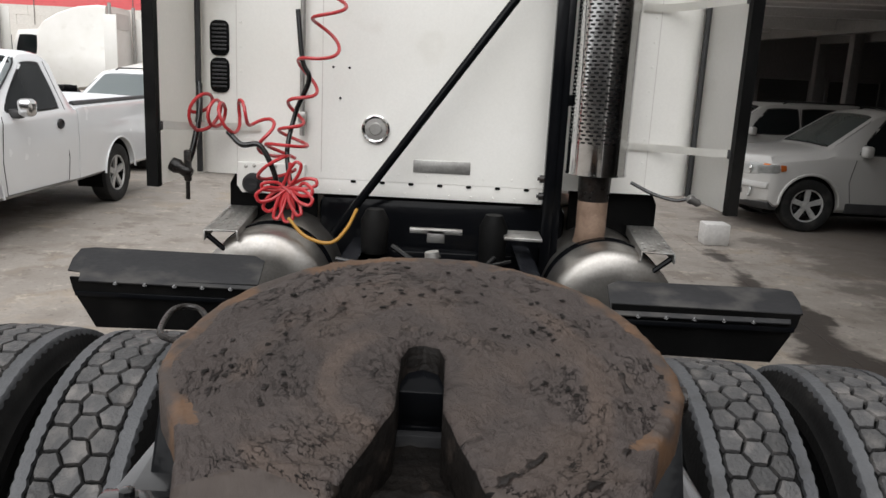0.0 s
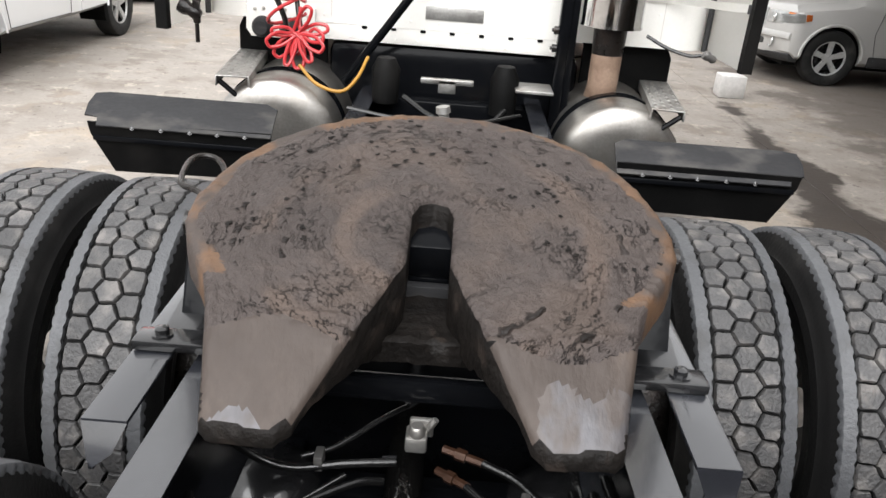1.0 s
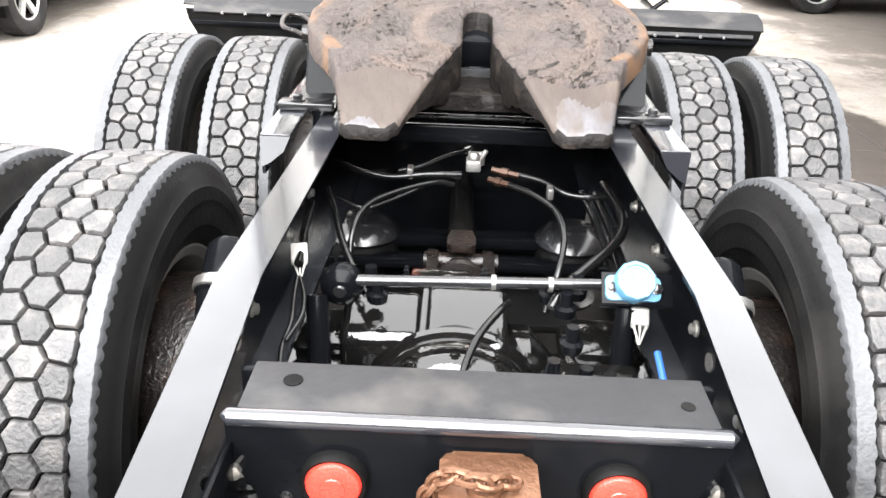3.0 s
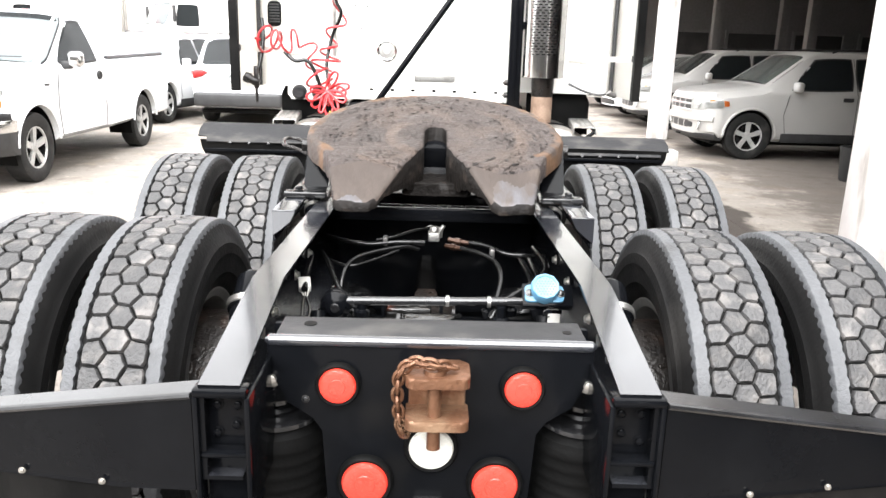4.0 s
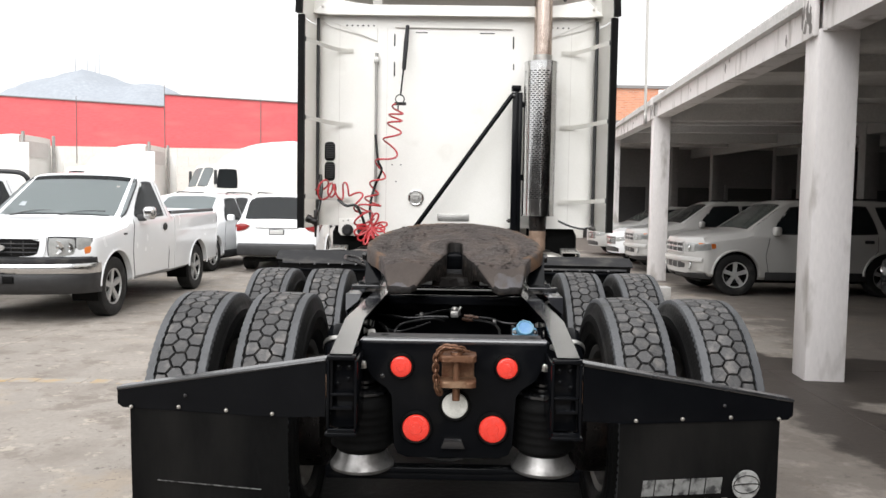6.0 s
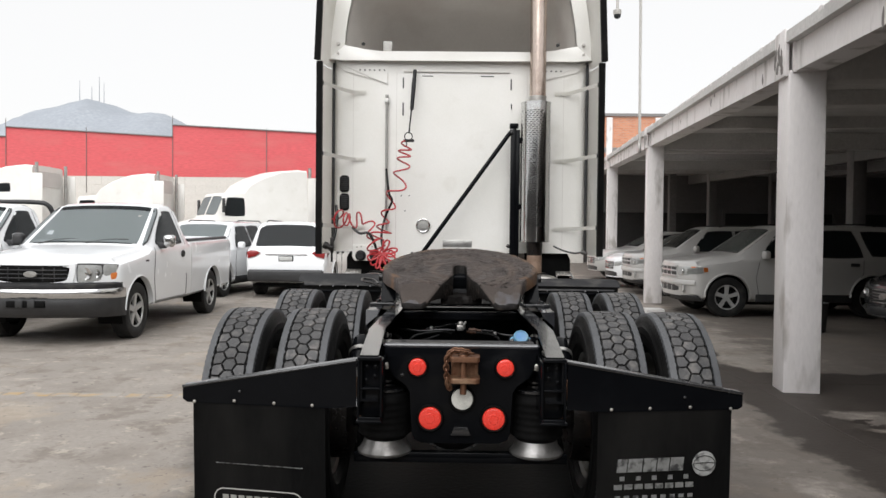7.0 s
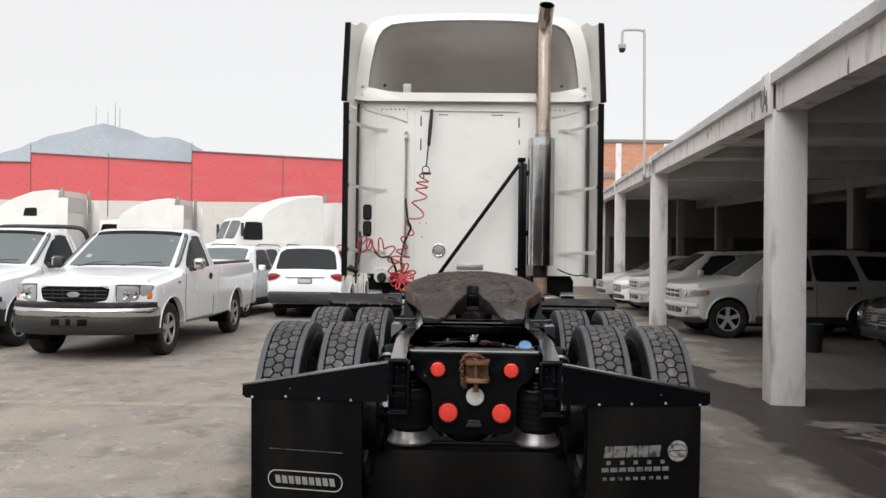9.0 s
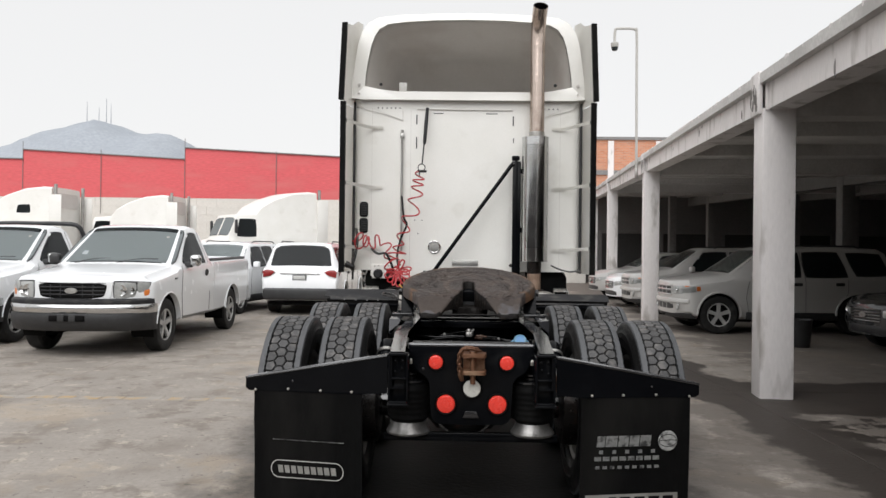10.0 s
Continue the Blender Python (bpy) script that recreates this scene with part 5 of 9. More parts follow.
        ring = [(0.305 + x, 0.328 + z) for x, z in rounded(0.41, 0.096, 0.047, 8)]
        for (u0, z0), (u1, z1) in zip(ring, ring[1:] + ring[:1]):
            d = Vector((u1 - u0, z1 - z0))
            if d.length < 1e-4:
                continue
            nrm = Vector((-d.y, d.x)).normalized() * 0.005
            b = bmesh.new()
            q = []
            for u, z in ((u0, z0), (u1, z1), (u1 + nrm.x, z1 + nrm.y), (u0 + nrm.x, z0 + nrm.y)):
                sway = 0.010 * math.sin(u * 9 + 1.0) * (0.752 - z) + 0.012 * (0.752 - z) * math.sin(z * 7 + s)
                q.append(b.verts.new((s * (0.575 + u * 0.982 - (0.752 - z) * 0.01), 0.030 + 0.19 * u + sway - 0.0125, z)))
            b.faces.new(q)
            part("printed_line", b, M["plug"], fl, smooth=0)
        for i in range(9):
            print_bar(0.14 + i * 0.037, 0.168 + i * 0.037, 0.308, 0.348, "plug", 0.006)

# quarter fenders in front of the drive wheels
for s in (-1, 1):
    qf = new("quarter_fender")
    qf.parent = truck
    qf["label"] = "dark plastic quarter fender with a rubber skirt"
    bm = bmesh.new()
    o2 = [(0.60, 0.0), (0.60, 0.135), (0.64, 0.158), (1.20, 0.158), (1.25, 0.150), (1.262, 0.10), (1.258, 0.045), (1.21, 0.04), (1.205, 0.0)]
    tilt = Matrix.Translation((0, 2.775, 1.062 if s < 0 else 1.040)) @ Matrix.Rotation(radians(33), 4, "X")
    prism(bm, [(s * x, y) for x, y in o2][::s], 0.006, tilt, 0.002)
    part("guard", bm, M["fender"], qf)
    bm = bmesh.new()
    prism(bm, [(s * x, z) for x, z in ((0.60, 0.05), (1.24, 0.045), (1.235, 0.0), (1.17, -0.14), (0.62, -0.13))], 0.008, facing(0, 2.80, 1.03) @ Matrix.Rotation(radians(8), 4, "X"))
    part("skirt", bm, M["matt"], qf, "black rubber skirt")
    bm = bmesh.new()
    box(bm, (min(s * 0.60, s * 1.22), 2.772, 1.012), (max(s * 0.60, s * 1.22), 2.782, 1.03), 0.003)
    tube(bm, [(s * 0.34, 2.86, 0.93), (s * 1.15, 2.83, 0.96)], 0.022, 10)
    part("bracket", bm, M["black"], qf)
    for x in (0.69, 0.785, 0.88, 0.98, 1.08):
        bolt(qf, s * x, 2.776, 1.063 - (0.02 if s > 0 else 0), 0.0055, (0, -0.8, 0.6), "frame")

# fifth wheel: tilted greasy top plate with two ramps and a slot
fw = new("fifth_wheel")
fw.parent = truck
fw["label"] = "rusty greased fifth-wheel coupling plate tilted back"
TOP = lambda y: 1.188 + 0.278 * (y - 1.348) if y >= 1.345 else 1.187 + 0.69 * (y - 1.345)
half = [(0.0, 2.045), (0.10, 2.040), (0.20, 2.010), (0.29, 1.965), (0.37, 1.905), (0.43, 1.825), (0.462, 1.74), (0.482, 1.66), (0.480, 1.595), (0.455, 1.535), (0.415, 1.475), (0.388, 1.43), (0.372, 1.37), (0.352, 1.28), (0.336, 1.20), (0.322, 1.188), (0.215, 1.186), (0.190, 1.205), (0.112, 1.345), (0.062, 1.47), (0.042, 1.52), (0.042, 1.665), (0.030, 1.70), (0.0, 1.712)]


def inside(x, y):
    x = abs(x)
    c = False
    pts = half + [(0.0, 2.045)]
    for (ax, ay), (bx, by) in zip(pts, pts[1:]):
        if (ay > y) != (by > y) and x < (bx - ax) * (y - ay) / (by - ay) + ax:
            c = not c
    return c


bm = bmesh.new()
loop = [(x, y) for x, y in half] + [(-x, y) for x, y in half[-2:0:-1]]
top = [bm.verts.new((x, y, 0)) for x, y in loop]
face = bm.faces.new(top)
bmesh.ops.triangulate(bm, faces=[face])
for _ in range(6):
    bmesh.ops.subdivide_edges(bm, edges=[e for e in bm.edges if e.calc_length() > 0.015], cuts=1, use_grid_fill=False)
    bmesh.ops.triangulate(bm, faces=bm.faces)
    bmesh.ops.beautify_fill(bm, faces=bm.faces, edges=[e for e in bm.edges if not e.is_boundary])
edge_pts = [Vector((x, y, 0)) for x, y in loop]


def rim_distance(p):
    best = 9.0
    for a, b in zip(edge_pts, edge_pts[1:] + edge_pts[:1]):
        d = b - a
        t = max(0.0, min(1.0, (p - a).dot(d) / max(1e-9, d.length_squared)))
        best = min(best, (p - a - d * t).length)
    return best


for v in bm.verts:
    p = v.co.copy()
    d = rim_distance(p)
    rr = math.hypot(p.x, p.y - 1.60)
    relief = 0.003 * noise.noise(Vector((p.x * 9, p.y * 9, 1))) + 0.0022 * noise.noise(Vector((p.x * 34, p.y * 34, 4)))
    # pushed-up wrinkles of old grease in rings round the slot, scraped flat inside and on the ramps
    crust = max(0.0, min(1.0, (rr - 0.19) / 0.05)) * (1.0 if p.y > 1.40 else 0.0)
    fold = 1 - abs(noise.noise(Vector((rr * 42 + 3 * noise.noise(Vector((p.x * 12, p.y * 12, 6))), math.atan2(p.y - 1.6, p.x) * 11, 7)))) * 2.4
    ridge = max(0.0, fold) ** 3 * max(0.0, 0.25 + noise.noise(Vector((p.x * 7 + 3, p.y * 7, 2)))) * crust
    ring_wave = 0.0022 * math.sin(rr * 62 + 2.5 * noise.noise(Vector((p.x * 5, p.y * 5, 2)))) * (rr > 0.13) * (p.y > 1.42)
    edge_y = 1.365 + 0.022 * noise.noise(Vector((p.x * 14, 3, 3)))
    lip = 0.009 * math.exp(-((p.y - edge_y) / 0.009) ** 2) * (0.6 + noise.noise(Vector((p.x * 30, 1, 8))))
    droop = -0.008 * max(0.0, 1 - d / 0.012) ** 2
    v.co.z = TOP(p.y) + relief + 0.009 * ridge + ring_wave + lip + droop
bm.normal_update()
rim_edges = [e for e in bm.edges if e.is_boundary]
ext = bmesh.ops.extrude_edge_only(bm, edges=rim_edges)
low = [g for g in ext["geom"] if isinstance(g, bmesh.types.BMVert)]
for v in low:
    deep = 0.018 + 0.052 * max(0.0, min(1.0, (v.co.y - 1.25) / 0.15))
    throat = max(0.0, min(1.0, (v.co.y - 1.24) / 0.20)) if abs(v.co.x) < 0.20 and v.co.y < 1.75 else 0.0
    v.co.z -= deep + 0.05 * throat + 0.004 * noise.noise(v.co * 40)
bm.normal_update()
for f in bm.faces:
    c = f.calc_center_median()
    d = rim_distance(Vector((c.x, c.y, 0)))
    wob = 0.022 * noise.noise(Vector((c.x * 12, c.y * 12, 9)))
    if abs(f.normal.z) < 0.6 and ((abs(c.x) < 0.235 and c.y < 1.8) or c.y < 1.30):
        f.material_index = 3
    elif c.y < (1.275 if c.x > 0.2 else 1.212) + 0.05 * noise.noise(Vector((c.x * 16, c.y * 6, 3))):
        f.material_index = 4
    elif c.y < 1.335 + 0.02 * math.sin(c.x * 19):
        f.material_index = 1
    elif d + wob < 0.030 and (abs(c.x) > 0.28 or c.y > 1.9) and c.y > 1.45:
        f.material_index = 2
part("top_plate", bm, [M["plate"], M["horn"], M["platedge"], M["grease"], M["scrape"]], fw, "worn brown steel plate with dried grease", smooth=60)
rnd = random.Random(21)
for i in range(80):
    a, rr = rnd.uniform(-0.2, math.pi + 0.2), rnd.choice((0.22, 0.27, 0.30, 0.34, 0.38, 0.41)) + rnd.uniform(-0.02, 0.02)
    x, y = rr * math.cos(a) * 1.04, 1.60 + rr * math.sin(a)
    if not inside(x, y) or rim_distance(Vector((x, y, 0))) < 0.015:
        continue
    ln, da = rnd.uniform(0.005, 0.020), rnd.uniform(-1.2, 1.2)
    pts, rad = [], []
    for q in range(6):
        t = q / 5
        xx = x + ln * (t - 0.5) * -math.sin(a + da) + 0.003 * math.sin(9 * t + i)
        yy = y + ln * (t - 0.5) * math.cos(a + da)
        pts.append((xx, yy, TOP(yy) + 0.002))
        rad.append((0.001 + 0.0034 * math.sin(math.pi * t)) * rnd.uniform(0.5, 1.5))
    bm = bmesh.new()
    tube(bm, pts, rad, 6)
    for v in bm.verts:
        v.co.z = TOP(v.co.y) + 0.001 + (v.co.z - TOP(v.co.y)) * 0.35
    part("grease_lump", bm, M["grease"], fw, "smear of dried black grease")
# underside, locking jaw and pivot brackets
bm = bmesh.new()
m = Matrix.Translation((0, 1.70, 1.195)) @ Matrix.Rotation(radians(15.5), 4, "X")
box(bm, (-0.30, -0.05, -0.09), (0.30, 0.26, 0.03), 0.02, m)
box(bm, (-0.44, -0.10, -0.06), (-0.30, 0.12, 0.03), 0.02, m)
box(bm, (0.30, -0.10, -0.06), (0.44, 0.12, 0.03), 0.02, m)
part("casting", bm, M["black"], fw, "black greasy underside")
bm = bmesh.new()
lathe(bm, [(-0.040, 0), (-0.040, 0.028), (0, 0.034), (0.040, 0.028), (0.040, 0)], Matrix.Translation((0, 1.735, 1.150)), 20)
box(bm, (-0.045, 1.66, 1.09), (0.045, 1.72, 1.135), 0.012)
part("locking_jaw", bm, M["black"], fw, "black locking jaw")
bm = bmesh.new()
box(bm, (-0.046, 1.615, 1.10), (0.056, 1.640, 1.135), 0.003)
part("jaw_plate", bm, M["fender"], fw, "scraped steel strip")
# greasy casting that closes the throat between the ramps
bm = bmesh.new()
NB = 16
g = []
for jj in range(NB + 1):
    for ii in range(NB + 1):
        u, v = 2 * ii / NB - 1, jj / NB
        y = 1.445 + 0.175 * v + 0.012 * noise.noise(Vector((u * 5, 2, 1))) * (1 - v)
        x = 0.008 + u * (0.125 - 0.065 * v)
        g.append(bm.verts.new((x, y, 1.10 + 0.012 * v + 0.006 * noise.noise(Vector((x * 40, y * 40, 3))) + 0.008 * math.exp(-((v - 0.08) / 0.08) ** 2))))
for jj in range(NB):
    for ii in range(NB):
        q = jj * (NB + 1) + ii
        bm.faces.new((g[q], g[q + 1], g[q + NB + 2], g[q + NB + 1]))
ex2 = bmesh.ops.extrude_face_region(bm, geom=list(bm.faces))
for v in ex2["geom"]:
    if isinstance(v, bmesh.types.BMVert):
        v.co.z = 1.06
part("throat_casting", bm, M["grease"], fw, "crusted greasy casting in the throat", smooth=60)
for s in (-1, 1):
    bm = bmesh.new()
    for v4 in (((0.40, 1.50), (0.50, 1.50), (0.535, 1.92), (0.40, 1.92)),):
        prism(bm, [(s * x, y) for x, y in v4][::s], 0.022, Matrix.Translation((0, 0, 1.040)), 0.004)
    box(bm, (min(s * 0.39, s * 0.545), 1.445, 1.040), (max(s * 0.39, s * 0.545), 1.505, 1.062), 0.006)
    part("base_plate", bm, M["frame"], fw, "dusty steel mounting plate")
    bm = bmesh.new()
    prism(bm, [(1.56, 0.0), (1.86, 0.0), (1.77, 0.16), (1.70, 0.185), (1.64, 0.16)], 0.09, Matrix.Translation((s * 0.40 + (0.09 if s > 0 else 0), 0, 1.06)) @ Matrix(((0, 0, -1, 0), (1, 0, 0, 0), (0, 1, 0, 0), (0, 0, 0, 1))), 0.008)
    part("pivot_bracket", bm, M["black"], fw)
    bm = bmesh.new()
    tube(bm, [(s * 0.36, 1.70, 1.20), (s * 0.515, 1.70, 1.20)], 0.026, 16)
    part("pivot_pin", bm, M["darkrust"], fw)
    bolt(fw, s * 0.493, 1.473, 1.062, 0.014, (0, 0, 1), "frame")
    # angle iron along the outside of the rail
    bm = bmesh.new()
    box(bm, (min(s * 0.468, s * 0.545), 1.24, 1.028), (max(s * 0.468, s * 0.545), 2.2, 1.038), 0.003)
    box(bm, (min(s * 0.535, s * 0.545), 1.24, 0.93), (max(s * 0.535, s * 0.545), 2.2, 1.036), 0.003)
    v = [(0.468, 1.24, 1.033), (0.545, 1.24, 1.033), (0.545, 1.24, 0.95), (0.51, 1.19, 0.98), (0.475, 1.19, 1.01)]
    v = [bm.verts.new((s * x, y, z)) for x, y, z in v]
    bm.faces.new(v)
    part("side_angle", bm, M["rail"], fw, "dusty black angle iron")
bm = bmesh.new()
tube(bm, spline([(-0.52, 1.95, 1.12), (-0.60, 2.03, 1.14), (-0.655, 2.06, 1.15), (-0.685, 2.20, 1.155), (-0.675, 2.27, 1.155), (-0.63, 2.275, 1.15), (-0.585, 2.20, 1.14), (-0.56, 2.08, 1.13)], 6), 0.008, 8)
part("release_handle", bm, M["darkrust"], fw, "bent steel release handle")
bm = bmesh.new()
box(bm, (-0.40, 1.46, 0.96), (0.40, 1.49, 1.01), 0.006)
part("cross_shaft", bm, M["black"], fw)


# ---- sleeper cab ----
cab = new("sleeper_cab")
cab.parent = truck
cab["label"] = "white painted sleeper cab with grimy rear wall"
CY = 3.93


def plan(w, y0, y1, r, n=6):
    """Plan outline of a box with rounded rear corners."""
    out = [(w, y1)]
    out = []
    for k in range(n + 1):
        a = radians(90 * k / n)
        out.append((-w + r - r * math.cos(a), y0 + r - r * math.sin(a)))
    for k in range(n + 1):
        a = radians(90 * k / n)
        out.append((w - r + r * math.sin(a), y0 + r - r * math.cos(a)))
    return out + [(w, y1), (-w, y1)]


bm = bmesh.new()
prism(bm, plan(1.175, CY, 6.0, 0.10), 1.84, Matrix.Translation((0, 0, 1.30)))
part("body", bm, M["white"], cab)
# lower skirt of the rear wall, narrower, with a riveted flange
bm = bmesh.new()
prism(bm, [(-0.66, 1.225), (0.49, 1.225), (0.49, 1.31), (-0.66, 1.31)], 0.02, facing(0, CY + 0.022, 0), 0.003)
part("flange", bm, M["white"], cab)
for k in range(7):
    bm = bmesh.new()
    prism(bm, rounded(0.026, 0.013, 0.006, 3), 0.003, facing(-0.43 + k * 0.138, CY + 0.0005, 1.292))
    part("slot", bm, M["matt"], cab, "dark oval slot")
for k in range(11):
    bolt(cab, -0.60 + k * 0.105, CY - 0.0002, 1.245, 0.004, mat="white")
for k in range(9):
    bolt(cab, -0.62 + k * 0.135, CY - 0.0002, 1.335, 0.004, mat="white")
# panel seams
for x, z0, z1 in ((-0.985, 1.30, 3.02), (0.955, 1.32, 2.98), (-0.585, 1.33, 2.96)):
    bm = bmesh.new()
    box(bm, (x - 0.0015, CY - 0.0015, z0), (x + 0.0015, CY + 0.002, z1))
    part("panel_seam", bm, M["interior"], cab, smooth=0)
bm = bmesh.new()
for k in range(14):
    lathe(bm, [(0, 0), (0, 0.006), (0.003, 0.004), (0.003, 0)], Matrix.Translation((-0.965, CY, 1.45 + 0.11 * k)) @ Matrix.Rotation(radians(-90), 4, "Z"), 8)
    lathe(bm, [(0, 0), (0, 0.006), (0.003, 0.004), (0.003, 0)], Matrix.Translation((0.935, CY, 1.45 + 0.11 * k)) @ Matrix.Rotation(radians(-90), 4, "Z"), 8)
tagged(part("rivets", bm, M["white"], cab, "row of small rivets"), kind="stuff")
# faint frame of the rear access panel: top bar and hinge slots
bm = bmesh.new()
tube(bm, [(-0.52, CY - 0.008, 2.965), (0.46, CY - 0.008, 2.96)], 0.006, 8)
part("panel_rail", bm, M["interior"], cab, "thin grey rail above the rear panel")
for x, z, w2, h2 in ((-0.525, 2.86, 0.012, 0.10), (-0.525, 2.62, 0.012, 0.12), (0.47, 2.85, 0.012, 0.10), (0.475, 2.65, 0.010, 0.05), (-0.30, 2.925, 0.10, 0.008), (0.25, 2.925, 0.12, 0.008), (0.485, 2.30, 0.010, 0.05), (0.49, 2.15, 0.010, 0.05), (-0.49, 2.30, 0.012, 0.04)):
    bm = bmesh.new()
    box(bm, (x - w2 / 2, CY - 0.003, z - h2 / 2), (x + w2 / 2, CY + 0.002, z + h2 / 2), 0.001)
    part("hinge_slot", bm, M["plastic"], cab, "dark narrow slot")
for x, z in ((-0.535, 1.82), (-0.46, 1.82), (-0.50, 1.68), (0.80, 2.26)):
    bm = bmesh.new()
    lathe(bm, [(0, 0), (0, 0.006), (0.002, 0.006), (0.002, 0)], Matrix.Translation((x, CY - 0.001, z)) @ Matrix.Rotation(radians(-90), 4, "Z"), 8)
    part("hole", bm, M["matt"], cab, "small dark hole")
# triangular gussets under the roof fairing
for s in (-1, 1):
    bm = bmesh.new()
    prism(bm, [(s * 1.15, 3.05), (s * 0.67, 3.05), (s * 0.665, 2.85), (s * 0.80, 2.90)], 0.006, facing(0, CY - 0.001, 0))
    part("gusset", bm, M["white"], cab, smooth=0)
    bm = bmesh.new()
    tube(bm, [(s * 1.15, CY - 0.008, 3.02), (s * 1.06, CY - 0.008, 2.96), (s * 0.80, CY - 0.008, 2.895), (s * 0.67, CY - 0.008, 2.845), (s * 0.67, CY - 0.008, 2.95)], 0.003, 6)
    part("gusset_edge", bm, M["interior"], cab)
    for k in range(6):
        bolt(cab, s * (0.70 + k * 0.045), CY - 0.008, 2.975, 0.005, mat="plastic")

# small things on the rear wall
badge = new("round_badge")
badge.parent = cab
m = Matrix.Translation((-0.33, CY - 0.001, 1.545)) @ Matrix.Rotation(radians(-90), 4, "Z")
bm = bmesh.new()
lathe(bm, [(0, 0.066), (0.012, 0.066), (0.016, 0.060), (0.010, 0.052), (0.0, 0.052)], m, 32)
part("bezel", bm, M["chrome"], badge, "round chrome bezel")
bm = bmesh.new()
lathe(bm, [(0.002, 0.054), (0.008, 0.05), (0.009, 0.03), (0.013, 0.026), (0.013, 0)], m, 32)
part("cap", bm, M["alu"], badge)
bm = bmesh.new()
box(bm, (-0.146, CY - 0.006, 1.352), (0.124, CY + 0.001, 1.412), 0.002)
part("grey_plate", bm, M["alu"], cab, "dull grey blank metal plate")
for z in (1.925, 1.757):
    vent = new("air_vent")
    vent.parent = cab
    vent["label"] = "black louvred air vent"
    bm = bmesh.new()
    prism(bm, rounded(0.088, 0.158, 0.03), 0.010, facing(-1.062, CY + 0.001, z), 0.004)
    part("frame", bm, M["matt"], vent)
    for k in range(7):
        bm = bmesh.new()
        box(bm, (-1.095, CY - 0.0135, z - 0.055 + k * 0.018), (-1.029, CY - 0.008, z - 0.046 + k * 0.018), 0.001)
        part("slat", bm, M["plastic"], vent)
bm = bmesh.new()
box(bm, (-0.71, CY - 0.03, 3.145), (-0.63, CY + 0.05, 3.235), 0.006)
part("antenna_box", bm, M["plug"], cab, "small white box on the sill")

# roof fairing with its open rear and hollow inside
arch = [(1.205, 3.06), (1.19, 3.25), (1.165, 3.45), (1.14, 3.62), (1.10, 3.75), (1.03, 3.85), (0.92, 3.905), (0.70, 3.93), (0.35, 3.945), (0.0, 3.952)]
hole = [(1.06, 3.185), (1.052, 3.30), (1.03, 3.45), (1.00, 3.60), (0.965, 3.70), (0.915, 3.775), (0.83, 3.825), (0.65, 3.850), (0.35, 3.868), (0.0, 3.875)]
full = lambda h: [(-x, z) for x, z in h] + [(x, z) for x, z in h[-2::-1]]
O, I = full(arch), full(hole)
bm = bmesh.new()
yr = 3.86
ov = [bm.verts.new((x, yr + 0.03, z)) for x, z in O]
iv = [bm.verts.new((x, yr, z)) for x, z in I]
ib = [bm.verts.new((x, yr + 0.05, z)) for x, z in I]
fv = [bm.verts.new((x * 1.0, 4.6, z)) for x, z in O]
gv = [bm.verts.new((x * 0.96, 5.9, 3.06 + (z - 3.06) * 0.55)) for x, z in O]
for k in range(len(O) - 1):
    bm.faces.new((ov[k], ov[k + 1], iv[k + 1], iv[k]))
    bm.faces.new((iv[k], iv[k + 1], ib[k + 1], ib[k]))
    bm.faces.new((ov[k + 1], ov[k], fv[k], fv[k + 1]))
    bm.faces.new((fv[k + 1], fv[k], gv[k], gv[k + 1]))
bm.faces.new(gv)
part("roof_fairing", bm, M["white"], cab, "white moulded roof fairing, open at the rear", smooth=50)
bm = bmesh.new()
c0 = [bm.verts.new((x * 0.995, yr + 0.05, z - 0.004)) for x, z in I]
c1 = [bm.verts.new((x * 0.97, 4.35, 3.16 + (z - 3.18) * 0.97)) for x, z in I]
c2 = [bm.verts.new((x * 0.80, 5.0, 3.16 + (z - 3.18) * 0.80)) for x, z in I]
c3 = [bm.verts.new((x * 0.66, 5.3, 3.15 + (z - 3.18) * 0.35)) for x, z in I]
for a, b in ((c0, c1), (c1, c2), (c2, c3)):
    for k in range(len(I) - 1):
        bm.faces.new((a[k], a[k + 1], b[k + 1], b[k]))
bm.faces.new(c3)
part("fairing_lining", bm, M["interior"], cab, "grey hollow inside of the fairing", smooth=60)
bm = bmesh.new()
prism(bm, [(-1.205, 3.06), (-1.06, 3.05), (-0.66, 3.05), (0.66, 3.05), (1.06, 3.05), (1.205, 3.06), (1.06, 3.19), (0.86, 3.15), (0.72, 3.135), (-0.72, 3.135), (-0.86, 3.15), (-1.06, 3.19)], 0.03, facing(0, 3.89, 0), 0.006)
box(bm, (-1.16, 3.88, 3.10), (1.16, 4.7, 3.14))
part("sill", bm, M["white"], cab, "white sill below the opening")
bm = bmesh.new()
box(bm, (-0.7, 4.66, 3.135), (0.7, 4.72, 3.185), 0.02)
part("lining_ledge", bm, M["interior"], cab)
for s in (-1, 1):
    for z in (3.20, 3.115):
        bolt(cab, s * 1.12, 3.865, z, 0.012, mat="interior")
    bm = bmesh.new()
    lathe(bm, [(0, 0), (0, 0.018), (0.01, 0.015), (0.012, 0)], Matrix.Translation((s * 0.93, 4.2, 3.28)) @ Matrix.Rotation(radians(-90), 4, "Z"), 10)
    part("knob", bm, M["plastic"], cab)

